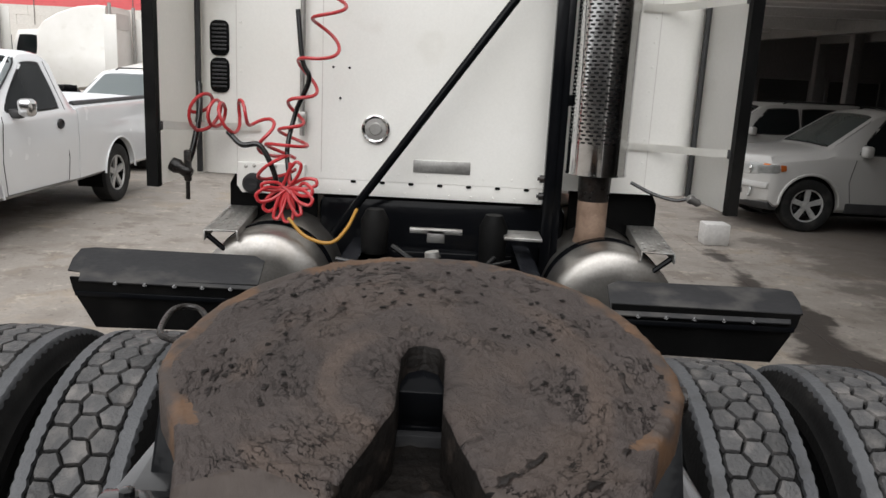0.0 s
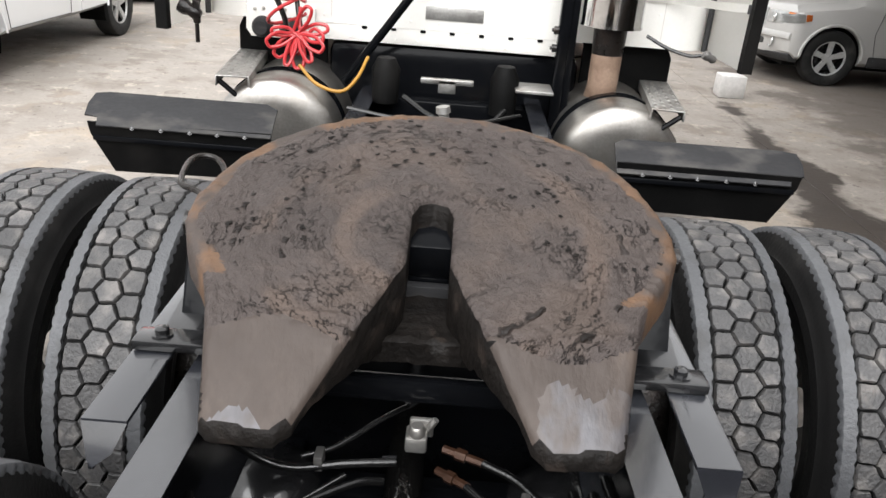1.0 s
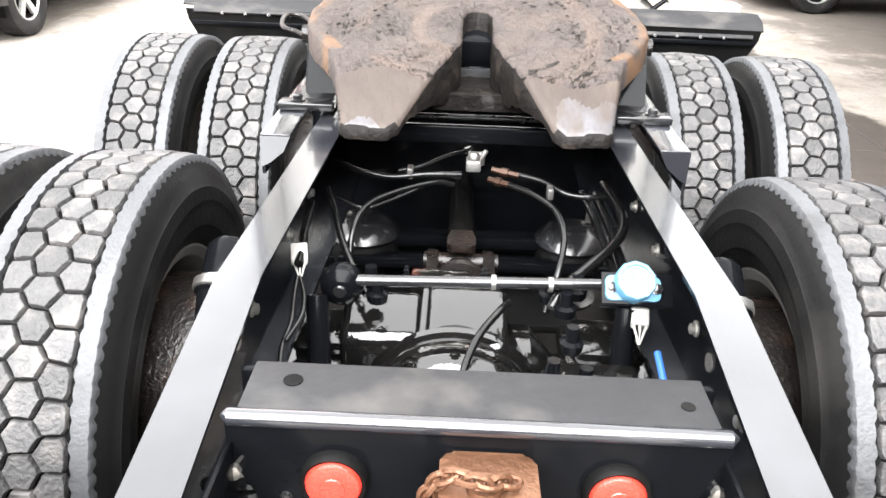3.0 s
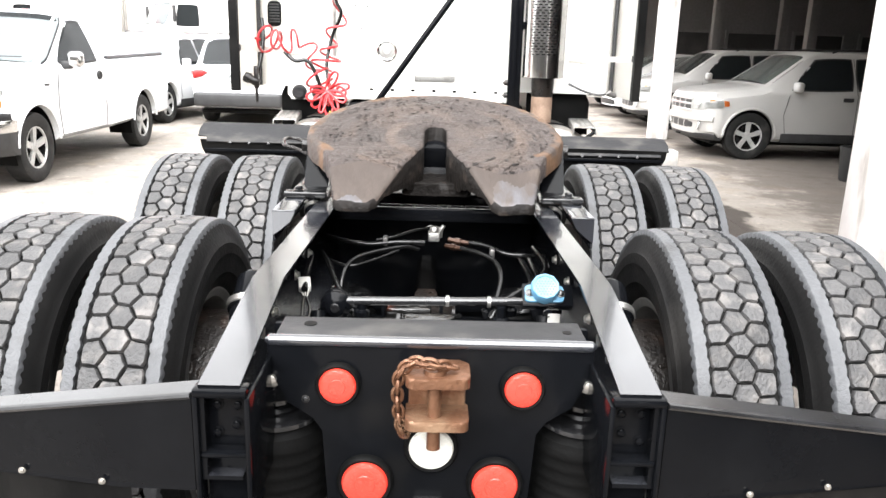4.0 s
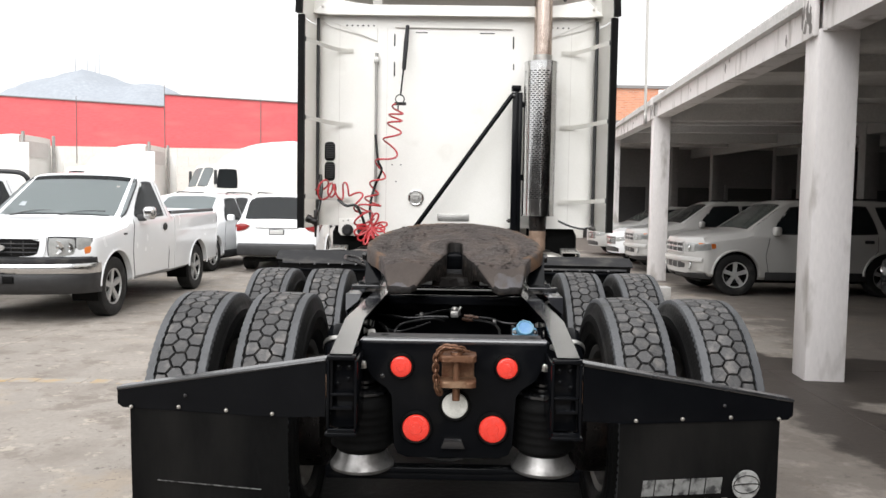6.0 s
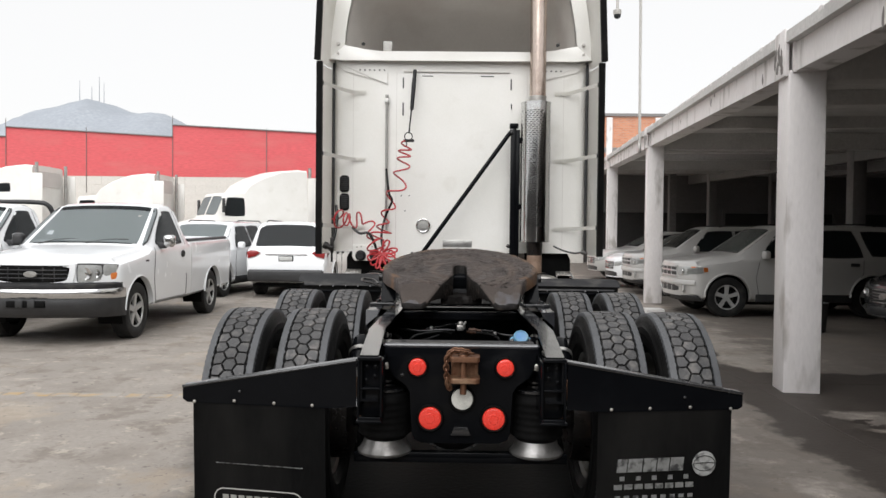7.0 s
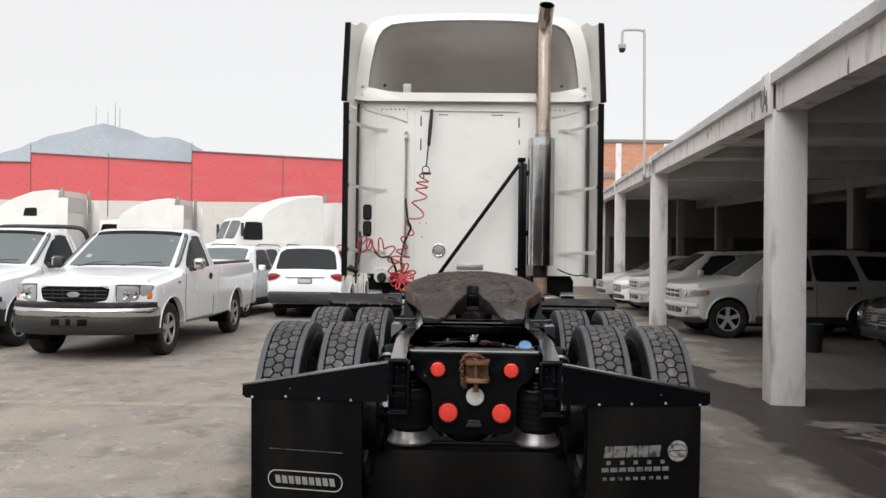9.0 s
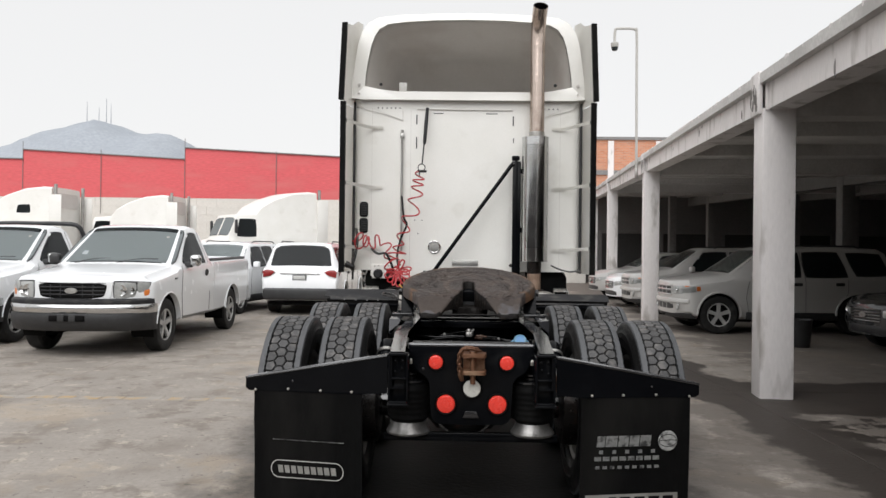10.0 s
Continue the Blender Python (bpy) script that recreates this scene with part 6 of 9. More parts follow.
# side extenders: panels, rubber edges and stays
for s in (-1, 1):
    ext_ = new("side_extender")
    ext_.parent = cab
    ext_["label"] = "white side extender with black rubber edge"
    for lo, hi, y0, xa in ((1.285, 2.965, 3.51, 1.225), (2.985, 3.745, 3.53, 1.25)):
        upper = lo > 2
        bm = bmesh.new()
        ys = [y0 + 0.03, y0 + 0.15, y0 + 0.30, 3.95, 4.15]
        xs = [xa, xa - 0.004, xa - 0.012, xa - 0.03, xa - 0.05]
        if upper:
            xs = [xa, xa - 0.012, xa - 0.035, xa - 0.07, xa - 0.10]
        top_z = [hi, hi + (0.03 if upper else 0), hi + (0.06 if upper else 0.01), hi + (0.13 if upper else 0.02), hi + (0.16 if upper else 0.03)]
        ra = [bm.verts.new((s * x, y, lo)) for x, y in zip(xs, ys)]
        rb = [bm.verts.new((s * (x - (0.03 if upper else 0)), y, z)) for x, y, z in zip(xs, ys, top_z)]
        for k in range(4):
            bm.faces.new((ra[k], ra[k + 1], rb[k + 1], rb[k]))
        bmesh.ops.solidify(bm, geom=bm.faces, thickness=0.012)
        part("panel", bm, M["white"], ext_)
        bm = bmesh.new()
        dx = 0.03 if upper else 0.0
        v = []
        for z, d in ((lo, 0), (hi, dx)):
            for x, y in ((xa + 0.012, y0 + 0.05), (xa + 0.030, y0), (xa - 0.022, y0 - 0.012), (xa - 0.024, y0 + 0.03)):
                v.append(bm.verts.new((s * (x - d), y, z)))
        bm.faces.new(v[:4])
        bm.faces.new(v[4:][::-1])
        for k in range(4):
            bm.faces.new((v[k], v[(k + 1) % 4], v[4 + (k + 1) % 4], v[4 + k]))
        part("rubber_edge", bm, M["matt"], ext_, "black rubber edge strip", smooth=0)
    for z in (2.775, 2.160, 1.533):
        bm = bmesh.new()
        pts = spline([(s * 1.215, 3.545, z + 0.012), (s * 1.15, 3.62, z + 0.004), (s * 1.06, 3.80, z - 0.004), (s * 0.97, 3.905, z - 0.008), (s * 0.87, 3.918, z - 0.008)], 4)
        lo_v, hi_v = [bm.verts.new(p - Vector((0, 0, 0.017))) for p in pts], [bm.verts.new(p + Vector((0, 0, 0.017))) for p in pts]
        for k in range(len(pts) - 1):
            bm.faces.new((lo_v[k], lo_v[k + 1], hi_v[k + 1], hi_v[k]))
        bmesh.ops.solidify(bm, geom=bm.faces, thickness=0.010)
        part("stay", bm, M["white"], ext_, "white flat metal stay")
        bm = bmesh.new()
        box(bm, (s * 1.208 - 0.012, 3.53, z - 0.012), (s * 1.208 + 0.012, 3.56, z + 0.026), 0.003)
        part("stay_clip", bm, M["plastic"], ext_)
    bm = bmesh.new()
    tube(bm, [(s * 1.172, 3.952, 1.30), (s * 1.172, 3.952, 3.04)], 0.014, 8)
    part("corner_seal", bm, M["plastic"], cab, "dark seal along the cab corner")

# lower rear corners: lamp bracket, electrical sockets, dark wheel arch flaps
bm = bmesh.new()
prism(bm, [(-0.98, 1.36), (-0.66, 1.36), (-0.66, 1.215), (-0.96, 1.215), (-0.985, 1.25)], 0.03, facing(0, CY + 0.01, 0), 0.005)
part("socket_plate", bm, M["white"], cab, "white riveted socket plate")
for x in (-0.905, -0.775):
    bm = bmesh.new()
    lathe(bm, [(0, 0), (0, 0.05), (0.02, 0.048), (0.045, 0.036), (0.05, 0.03), (0.05, 0)], Matrix.Translation((x, CY - 0.02, 1.262)) @ Matrix.Rotation(radians(-90), 4, "Z"), 24)
    part("socket", bm, M["fender"], cab, "round grey trailer socket")
for x, z in ((-0.94, 1.34), (-0.90, 1.345), (-0.80, 1.345), (-0.73, 1.345), (-0.69, 1.32)):
    bolt(cab, x, CY - 0.02, z, 0.006)
for s in (-1, 1):
    bm = bmesh.new()
    prism(bm, [(s * 0.62, 1.30), (s * 1.02, 1.30), (s * 1.05, 1.24), (s * 1.05, 1.02), (s * 0.62, 1.02)], 0.02, facing(0, CY + 0.12, 0), 0.004)
    part("arch_liner", bm, M["matt"], cab, "black rubber liner under the cab")
# gladhand couplings and pipes at both sides
for s in (-1, 1):
    gh = new("air_coupling")
    gh.parent = cab
    gh["label"] = "dark metal air coupling on a bent pipe"
    bm = bmesh.new()
    if s < 0:
        tube(bm, spline([(-1.12, 3.80, 1.72), (-1.10, 3.74, 1.60), (-1.115, 3.70, 1.45), (-1.14, 3.68, 1.36)], 5), 0.014, 10)
    else:
        tube(bm, spline([(0.86, 3.80, 1.37), (0.95, 3.76, 1.33), (1.04, 3.72, 1.31), (1.10, 3.70, 1.32)], 5), 0.008, 8)
    part("pipe", bm, M["hose"], gh)
    bm = bmesh.new()
    x0 = -1.165 if s < 0 else 1.12
    k_ = 1.0 if s < 0 else 0.6
    lathe(bm, [(x * k_, r * k_) for x, r in [(-0.05, 0), (-0.05, 0.03), (-0.02, 0.034), (0.0, 0.026), (0.03, 0.03), (0.05, 0.018), (0.05, 0)]], Matrix.Translation((x0, 3.68, 1.345 if s < 0 else 1.315)) @ Matrix.Rotation(radians(25), 4, "Y"), 16)
    if s < 0:
        box(bm, (-1.15, 3.66, 1.29), (-1.12, 3.69, 1.43), 0.008)
        tube(bm, [(-1.135, 3.67, 1.29), (-1.135, 3.67, 1.21)], 0.010, 8)
        box(bm, (-1.22, 3.67, 1.33), (-1.16, 3.70, 1.37), 0.008)
    part("coupling", bm, M["darkrust"] if s < 0 else M["dulled"], gh)

# ---- exhaust ----
exh = new("exhaust_stack")
exh.parent = truck
exh["label"] = "chrome exhaust stack with perforated heat shield"
EX, EYC = 0.683, 3.74
bm = bmesh.new()
lathe(bm, [(0, 0.10), (1.24, 0.10)], Matrix.Translation((EX, EYC, 1.41)) @ Matrix.Rotation(radians(-90), 4, "Y"), 32)
part("muffler", bm, M["fender"], exh, "dark muffler inside the shield")
bm = bmesh.new()
NA, NZ = 120, 150
RS = 0.133
vs = [[bm.verts.new((EX + RS * math.cos(2 * math.pi * a / NA), EYC + RS * math.sin(2 * math.pi * a / NA), 1.415 + 1.235 * z / NZ)) for a in range(NA)] for z in range(NZ + 1)]
for z in range(NZ):
    for a in range(NA):
        ang = 360 * a / NA
        solid_band = z < 15 or z > NZ - 9
        strip = 292 < ang < 328 or 205 < ang < 215
        hole_here = not solid_band and not strip and z % 2 == 0 and (a + (z // 2 % 2) * 2) % 5 < 3
        if not hole_here:
            bm.faces.new((vs[z][a], vs[z][(a + 1) % NA], vs[z + 1][(a + 1) % NA], vs[z + 1][a]))
part("heat_shield", bm, M["chrome"], exh, "slotted chrome heat shield", smooth=60)
for z in (1.412, 2.650):
    bm = bmesh.new()
    lathe(bm, [(-0.004, 0.09), (-0.004, 0.136), (0.004, 0.136), (0.004, 0.09)], Matrix.Translation((EX, EYC, z)) @ Matrix.Rotation(radians(-90), 4, "Y"), 48, True)
    part("shield_rim", bm, M["chrome"], exh)
bm = bmesh.new()
tube(bm, [(EX + 0.012, EYC, 2.64)] + spline([(EX + 0.012, EYC, 3.2), (EX + 0.012, EYC, 3.55), (EX + 0.014, EYC - 0.01, 3.72), (EX + 0.018, EYC - 0.06, 3.85), (EX + 0.024, EYC - 0.14, 3.94)], 6), 0.074, 28, False)
part("tailpipe", bm, M["tinted"], exh, "polished curved exhaust pipe")
bm = bmesh.new()
tube(bm, [(EX + 0.012, EYC, 3.45)] + spline([(EX + 0.012, EYC, 3.55), (EX + 0.014, EYC - 0.01, 3.72), (EX + 0.018, EYC - 0.06, 3.85), (EX + 0.0238, EYC - 0.138, 3.937)], 6), 0.066, 24, False)
part("pipe_bore", bm, M["matt"], exh, "sooty pipe bore")
bm = bmesh.new()
tube(bm, [(EX + 0.012, EYC, 2.645), (EX + 0.012, EYC, 2.71)], 0.079, 28)
part("pipe_collar", bm, M["steel"], exh)
bm = bmesh.new()
tube(bm, [(EX, EYC, 1.42), (EX, EYC, 1.34), (EX, EYC, 1.26)], [0.075, 0.072, 0.066], 24)
part("clamp", bm, M["darkrust"], exh, "dark pipe clamp")
bm = bmesh.new()
tube(bm, [(EX, EYC, 1.30)] + spline([(EX, EYC, 1.22), (EX, EYC + 0.01, 1.13), (EX - 0.005, EYC + 0.06, 1.06), (EX - 0.01, EYC + 0.16, 1.02), (EX - 0.02, EYC + 0.5, 1.0)], 5), 0.068, 24)
part("elbow", bm, M["pipe"], exh, "rusty exhaust elbow")
stand = new("exhaust_stand")
stand.parent = truck
stand["label"] = "black steel post and diagonal brace for the exhaust"
bm = bmesh.new()
box(bm, (0.462, 3.775, 0.85), (0.512, 3.83, 2.45), 0.006)
box(bm, (0.512, 3.785, 0.85), (0.545, 3.80, 2.42), 0.003)
part("post", bm, M["black"], stand)
bm = bmesh.new()
box(bm, (0.452, 3.765, 2.43), (0.53, 3.84, 2.475), 0.006)
part("post_cap", bm, M["black"], stand)
for z in (2.30, 1.70):
    bm = bmesh.new()
    box(bm, (0.50, 3.80, z), (0.60, 3.815, z + 0.05), 0.004)
    part("bracket", bm, M["black"], stand)
bm = bmesh.new()
tube(bm, [(0.475, 3.775, 2.42), (0.44, 3.775, 2.37), (-0.30, 3.79, 1.335), (-0.50, 3.79, 1.06)], [0.012, 0.020, 0.020, 0.020], 14)
part("brace", bm, M["black"], stand)
for z in (2.42, 2.40):
    bolt(stand, 0.47, 3.77, z - 0.01, 0.012, mat="frame")
for z in (1.285, 1.365):
    bm = bmesh.new()
    lathe(bm, [(0, 0), (0, 0.018), (0.02, 0.018), (0.022, 0.008), (0.03, 0.008), (0.03, 0)], Matrix.Translation((0.462, 3.80, z)) @ Matrix.Rotation(radians(180), 4, "Z"), 10)
    part("stud", bm, M["darkrust"], stand)

# ---- hose tender: rod, pogo stick, coiled lines ----
tender = new("hose_tender")
tender.parent = truck
tender["label"] = "pogo stick and rod holding the air lines"
bm = bmesh.new()
tube(bm, [(-0.672, CY - 0.03, 1.50), (-0.672, CY - 0.03, 2.70), (-0.672, CY - 0.03, 2.745)], [0.012, 0.012, 0.016], 10)
part("rod", bm, M["alu"], tender, "thin steel rod")
for z in (1.56, 2.66):
    bm = bmesh.new()
    box(bm, (-0.69, CY - 0.045, z), (-0.654, CY + 0.001, z + 0.05), 0.004)
    part("rod_clip", bm, M["alu"], tender)
bm = bmesh.new()
tube(bm, [(-0.415, 3.885, 2.97), (-0.425, 3.84, 2.80), (-0.437, 3.80, 2.60), (-0.44, 3.79, 2.585)], [0.016, 0.020, 0.017, 0.006], 10)
part("spring_sleeve", bm, M["fender"], tender, "worn dark spring sleeve")
bm = bmesh.new()
tube(bm, [(-0.44, 3.79, 2.59), (-0.455, 3.70, 2.37)], 0.007, 8)
part("wire", bm, M["black"], tender)
bm = bmesh.new()
tube(bm, [Vector((-0.457 + 0.035 * math.cos(t), 3.66, 2.335 + 0.035 * math.sin(t))) for t in [math.pi * 2 * k / 20 for k in range(21)]], 0.005, 8, False)
box(bm, (-0.50, 3.64, 2.285), (-0.405, 3.675, 2.31), 0.006)
part("ring", bm, M["darkrust"], tender, "rusty ring and hanger")


def coil(line, r0, r1, turns, phase, wobble, seed, n=26):
    """A loosely wound helix round a line of points."""
    rnd = random.Random(seed)
    axis = spline(line, 12)
    L = len(axis)
    out = []
    total = int(turns * n)
    u = None
    off = [rnd.uniform(0.55, 1.35) for _ in range(int(turns) + 3)]
    for k in range(total + 1):
        t = k / total
        # uneven pitch: turns bunch together and stretch apart
        tt = min(1.0, max(0.0, t + wobble * math.sin(6.0 * t + seed) * t * (1 - t)))
        f = tt * (L - 1)
        i = min(int(f), L - 2)
        p = axis[i].lerp(axis[i + 1], f - i)
        d = (axis[min(i + 2, L - 1)] - axis[max(i - 1, 0)]).normalized()
        u = frame_at(d)[0] if u is None else (u - d * u.dot(d)).normalized()
        w = d.cross(u)
        a = phase + 2 * math.pi * turns * t
        q = turns * t
        r = (r0 + (r1 - r0) * t) * (off[int(q)] * (1 - q % 1) + off[int(q) + 1] * (q % 1))
        out.append(p + r * (math.cos(a) * u + math.sin(a) * w))
    return out


def rosette(c):
    """The slack end of the hose: flat loops that fan out from one point."""
    pts = [c + Vector((0.01, 0.03, 0.10))]
    for k, (deg, r) in enumerate(((62, 0.13), (205, 0.13), (12, 0.14), (-105, 0.15), (-28, 0.135), (232, 0.14), (-62, 0.14), (180, 0.10), (-85, 0.16), (-8, 0.12))):
        d = Vector((math.cos(radians(deg)), -0.25 - 0.1 * math.sin(k * 2.1), math.sin(radians(deg)) * 0.95))
        u = Vector((-math.sin(radians(deg)), 0.15, math.cos(radians(deg))))
        w = 0.022 + 0.006 * math.sin(k * 1.7)
        pts += [c + d * 0.02 - u * 0.006, c + d * r * 0.55 - u * w, c + d * r * 0.93 - u * w * 0.7, c + d * r, c + d * r * 0.93 + u * w * 0.7, c + d * r * 0.55 + u * w]
    return spline(pts + [c + Vector((0, 0.02, -0.10))], 5)


lines = new("air_lines")
lines.parent = truck
lines["label"] = "bright red coiled air hoses, sagging and tangled"
for nm, pts in (
    ("coiled_hose", coil([(-0.47, 3.65, 2.29), (-0.50, 3.66, 2.12), (-0.53, 3.68, 1.95), (-0.60, 3.70, 1.78), (-0.66, 3.70, 1.62), (-0.70, 3.68, 1.42)], 0.055, 0.085, 7.5, 0.4, 0.5, 3)),
    ("coiled_hose", coil([(-1.12, 3.74, 1.64), (-1.06, 3.70, 1.60), (-0.98, 3.68, 1.58), (-0.88, 3.68, 1.60), (-0.80, 3.69, 1.55), (-0.76, 3.68, 1.42), (-0.72, 3.66, 1.34)], 0.068, 0.068, 6.5, 1.2, 0.3, 8)),
    ("coiled_hose", rosette(Vector((-0.68, 3.60, 1.30)))),
):
    bm = bmesh.new()
    tube(bm, pts, 0.0078, 8)
    part(nm, bm, M["red"], lines)
bm = bmesh.new()
tube(bm, spline([(-0.655, 3.70, 2.05), (-0.63, 3.68, 1.84), (-0.60, 3.68, 1.76), (-0.66, 3.70, 1.62), (-0.69, 3.66, 1.45), (-0.665, 3.62, 1.30)], 6), 0.011, 10)
tube(bm, spline([(-0.95, 3.66, 1.52), (-0.88, 3.62, 1.47), (-0.80, 3.62, 1.47), (-0.74, 3.62, 1.36), (-0.72, 3.62, 1.26)], 6), 0.012, 10)
part("electric_cable", bm, M["hose"], lines, "dark brown electric cable")
bm = bmesh.new()
tube(bm, spline([(-0.66, 3.55, 1.17), (-0.58, 3.52, 1.10), (-0.47, 3.5, 1.08), (-0.41, 3.56, 1.13), (-0.38, 3.68, 1.2)], 6), 0.008, 10)
part("yellow_hose", bm, M["yellow"], lines, "yellow hose")

# ---- fuel tanks, steps, parts between the rails ahead of the drive axles ----
for s in (-1, 1):
    tk = new("fuel_tank")
    tk.parent = truck
    tk["label"] = "dull polished cylindrical fuel tank"
    bm = bmesh.new()
    m = Matrix.Translation((s * 0.75, 3.42, 0.845)) @ Matrix.Rotation(radians(90), 4, "Z")
    lathe(bm, [(0.0, 0), (0.0, 0.17), (0.012, 0.24), (0.03, 0.267), (0.055, 0.277), (1.70, 0.277), (1.72, 0.26), (1.74, 0)], m, 56)
    part("shell", bm, M["tank"], tk)
    for y in (0.22, 1.2):
        bm = bmesh.new()
        lathe(bm, [(y, 0.278), (y, 0.285), (y + 0.05, 0.285), (y + 0.05, 0.278)], m, 56, True)
        part("strap", bm, M["black"], tk)
    st = new("side_step")
    st.parent = truck
    st["label"] = "chequered aluminium step above the tank"
    step_m = Matrix(((s, 0, 0, s * 0.90), (0, 1, 0, 3.42), (0, 0, 1, 1.13), (0, 0, 0, 1))) @ Matrix.Rotation(radians(-6.5), 4, "Z")
    bm = bmesh.new()
    box(bm, (-0.055, 0, -0.008), (0.085, 1.5, 0.0), 0.003, step_m)
    part("tread_plate", bm, M["alu"], st)
    for x in (-0.055, 0.079):
        bm = bmesh.new()
        box(bm, (x, -0.003, -0.045), (x + 0.007, 1.5, -0.004), 0.002, step_m)
        part("edge_strip", bm, M["alu"], st)
    bm = bmesh.new()
    for j in range(38):
        for i in range(4):
            a = radians(45 if (i + j) % 2 else -45)
            c = Vector((-0.035 + i * 0.034, 0.025 + j * 0.038, 0.0005))
            d = Vector((math.cos(a), math.sin(a), 0)) * 0.013
            tube(bm, [step_m @ (c - d), step_m @ c, step_m @ (c + d)], [0.001, 0.004, 0.001], 5)
    tagged(part("tread_studs", bm, M["steel"], st, "raised chequer studs"), kind="stuff")
    for y in (0.03, 1.2):
        bm = bmesh.new()
        tube(bm, [step_m @ Vector((0.075, y, -0.03)), step_m @ Vector((-0.03, y, -0.12))], 0.012, 8)
        part("bracket", bm, M["black"], st)
bm = bmesh.new()
box(bm, (-0.60, 3.95, 0.55), (0.60, 5.9, 1.22), 0.05)
part("gearbox_cover", bm, M["black"], truck, "dark gearbox and floor under the cab")
bm = bmesh.new()
lathe(bm, [(-0.02, 0), (0.0, 0.09), (0.03, 0.115), (0.46, 0.115), (0.49, 0.09), (0.51, 0)], Matrix.Translation((-0.25, 3.30, 0.93)), 28)
part("air_tank", bm, M["black"], truck, "black cylindrical air tank")
for x, z, h in ((-0.30, 1.0, 0.20), (0.24, 0.98, 0.22)):
    bm = bmesh.new()
    lathe(bm, [(0, 0), (0, 0.06), (h * 0.75, 0.066), (h, 0.04), (h, 0)], Matrix.Translation((x, 3.72, z)) @ Matrix.Rotation(radians(-90), 4, "Y"), 20)
    part("cab_mount", bm, M["matt"], truck, "dark rubber cab air spring")
for y, z in ((2.50, 0.96), (3.15, 0.99), (3.78, 1.0)):
    bm = bmesh.new()
    box(bm, (-0.42, y, z - 0.2), (0.42, y + 0.10, z), 0.01)
    part("crossmember", bm, M["black"], truck)
bm = bmesh.new()
box(bm, (-0.14, 3.70, 1.10), (0.10, 3.73, 1.125), 0.004)
box(bm, (-0.06, 3.70, 1.06), (0.02, 3.74, 1.12), 0.004)
part("steel_bracket", bm, M["alu"], truck, "grey metal bracket below the cab")
bm = bmesh.new()
box(bm, (0.285, 3.62, 1.105), (0.455, 3.80, 1.120), 0.004)
part("filter_tray", bm, M["alu"], truck, "small grey metal tray")
bm = bmesh.new()
tube(bm, spline([(-0.20, 3.5, 1.08), (-0.05, 3.4, 1.02), (0.15, 3.42, 1.0), (0.24, 3.5, 1.05)], 6), 0.012, 8)
tube(bm, spline([(-0.42, 3.35, 1.05), (-0.2, 3.32, 1.03), (0.1, 3.30, 1.04), (0.3, 3.4, 1.06)], 6), 0.009, 8)
part("air_hose", bm, M["hose"], truck)
bm = bmesh.new()
box(bm, (-0.34, 2.10, 0.985), (0.34, 3.12, 1.0), 0.004)
part("deck_plate", bm, M["matt"], truck, "dark greasy deck plate between the rails")
bm = bmesh.new()
lathe(bm, [(0, 0.028), (0.02, 0.028), (0.022, 0.018), (0.05, 0.016), (0.055, 0.024), (0.075, 0.022), (0.08, 0)], Matrix.Translation((0.0, 2.62, 1.19)) @ Matrix.Rotation(radians(-100), 4, "Y"), 16)
tube(bm, [(0.0, 2.62, 1.0), (0.0, 2.62, 1.2)], 0.012, 8)
part("gladhand", bm, M["alu"], truck, "pale metal hose coupling")
# nose, out of sight from behind
bm = bmesh.new()
box(bm, (-0.95, 6.0, 0.75), (0.95, 8.2, 1.85), 0.22, seg=4)
part("hood", bm, M["white"], cab)
for s in (-1, 1):
    w = new("wheel")
    w.parent = truck
    w.matrix_local = Matrix.Translation((s * 1.02, 7.3, R_TYRE))
    for o in made:
        again(o, Matrix(), w)

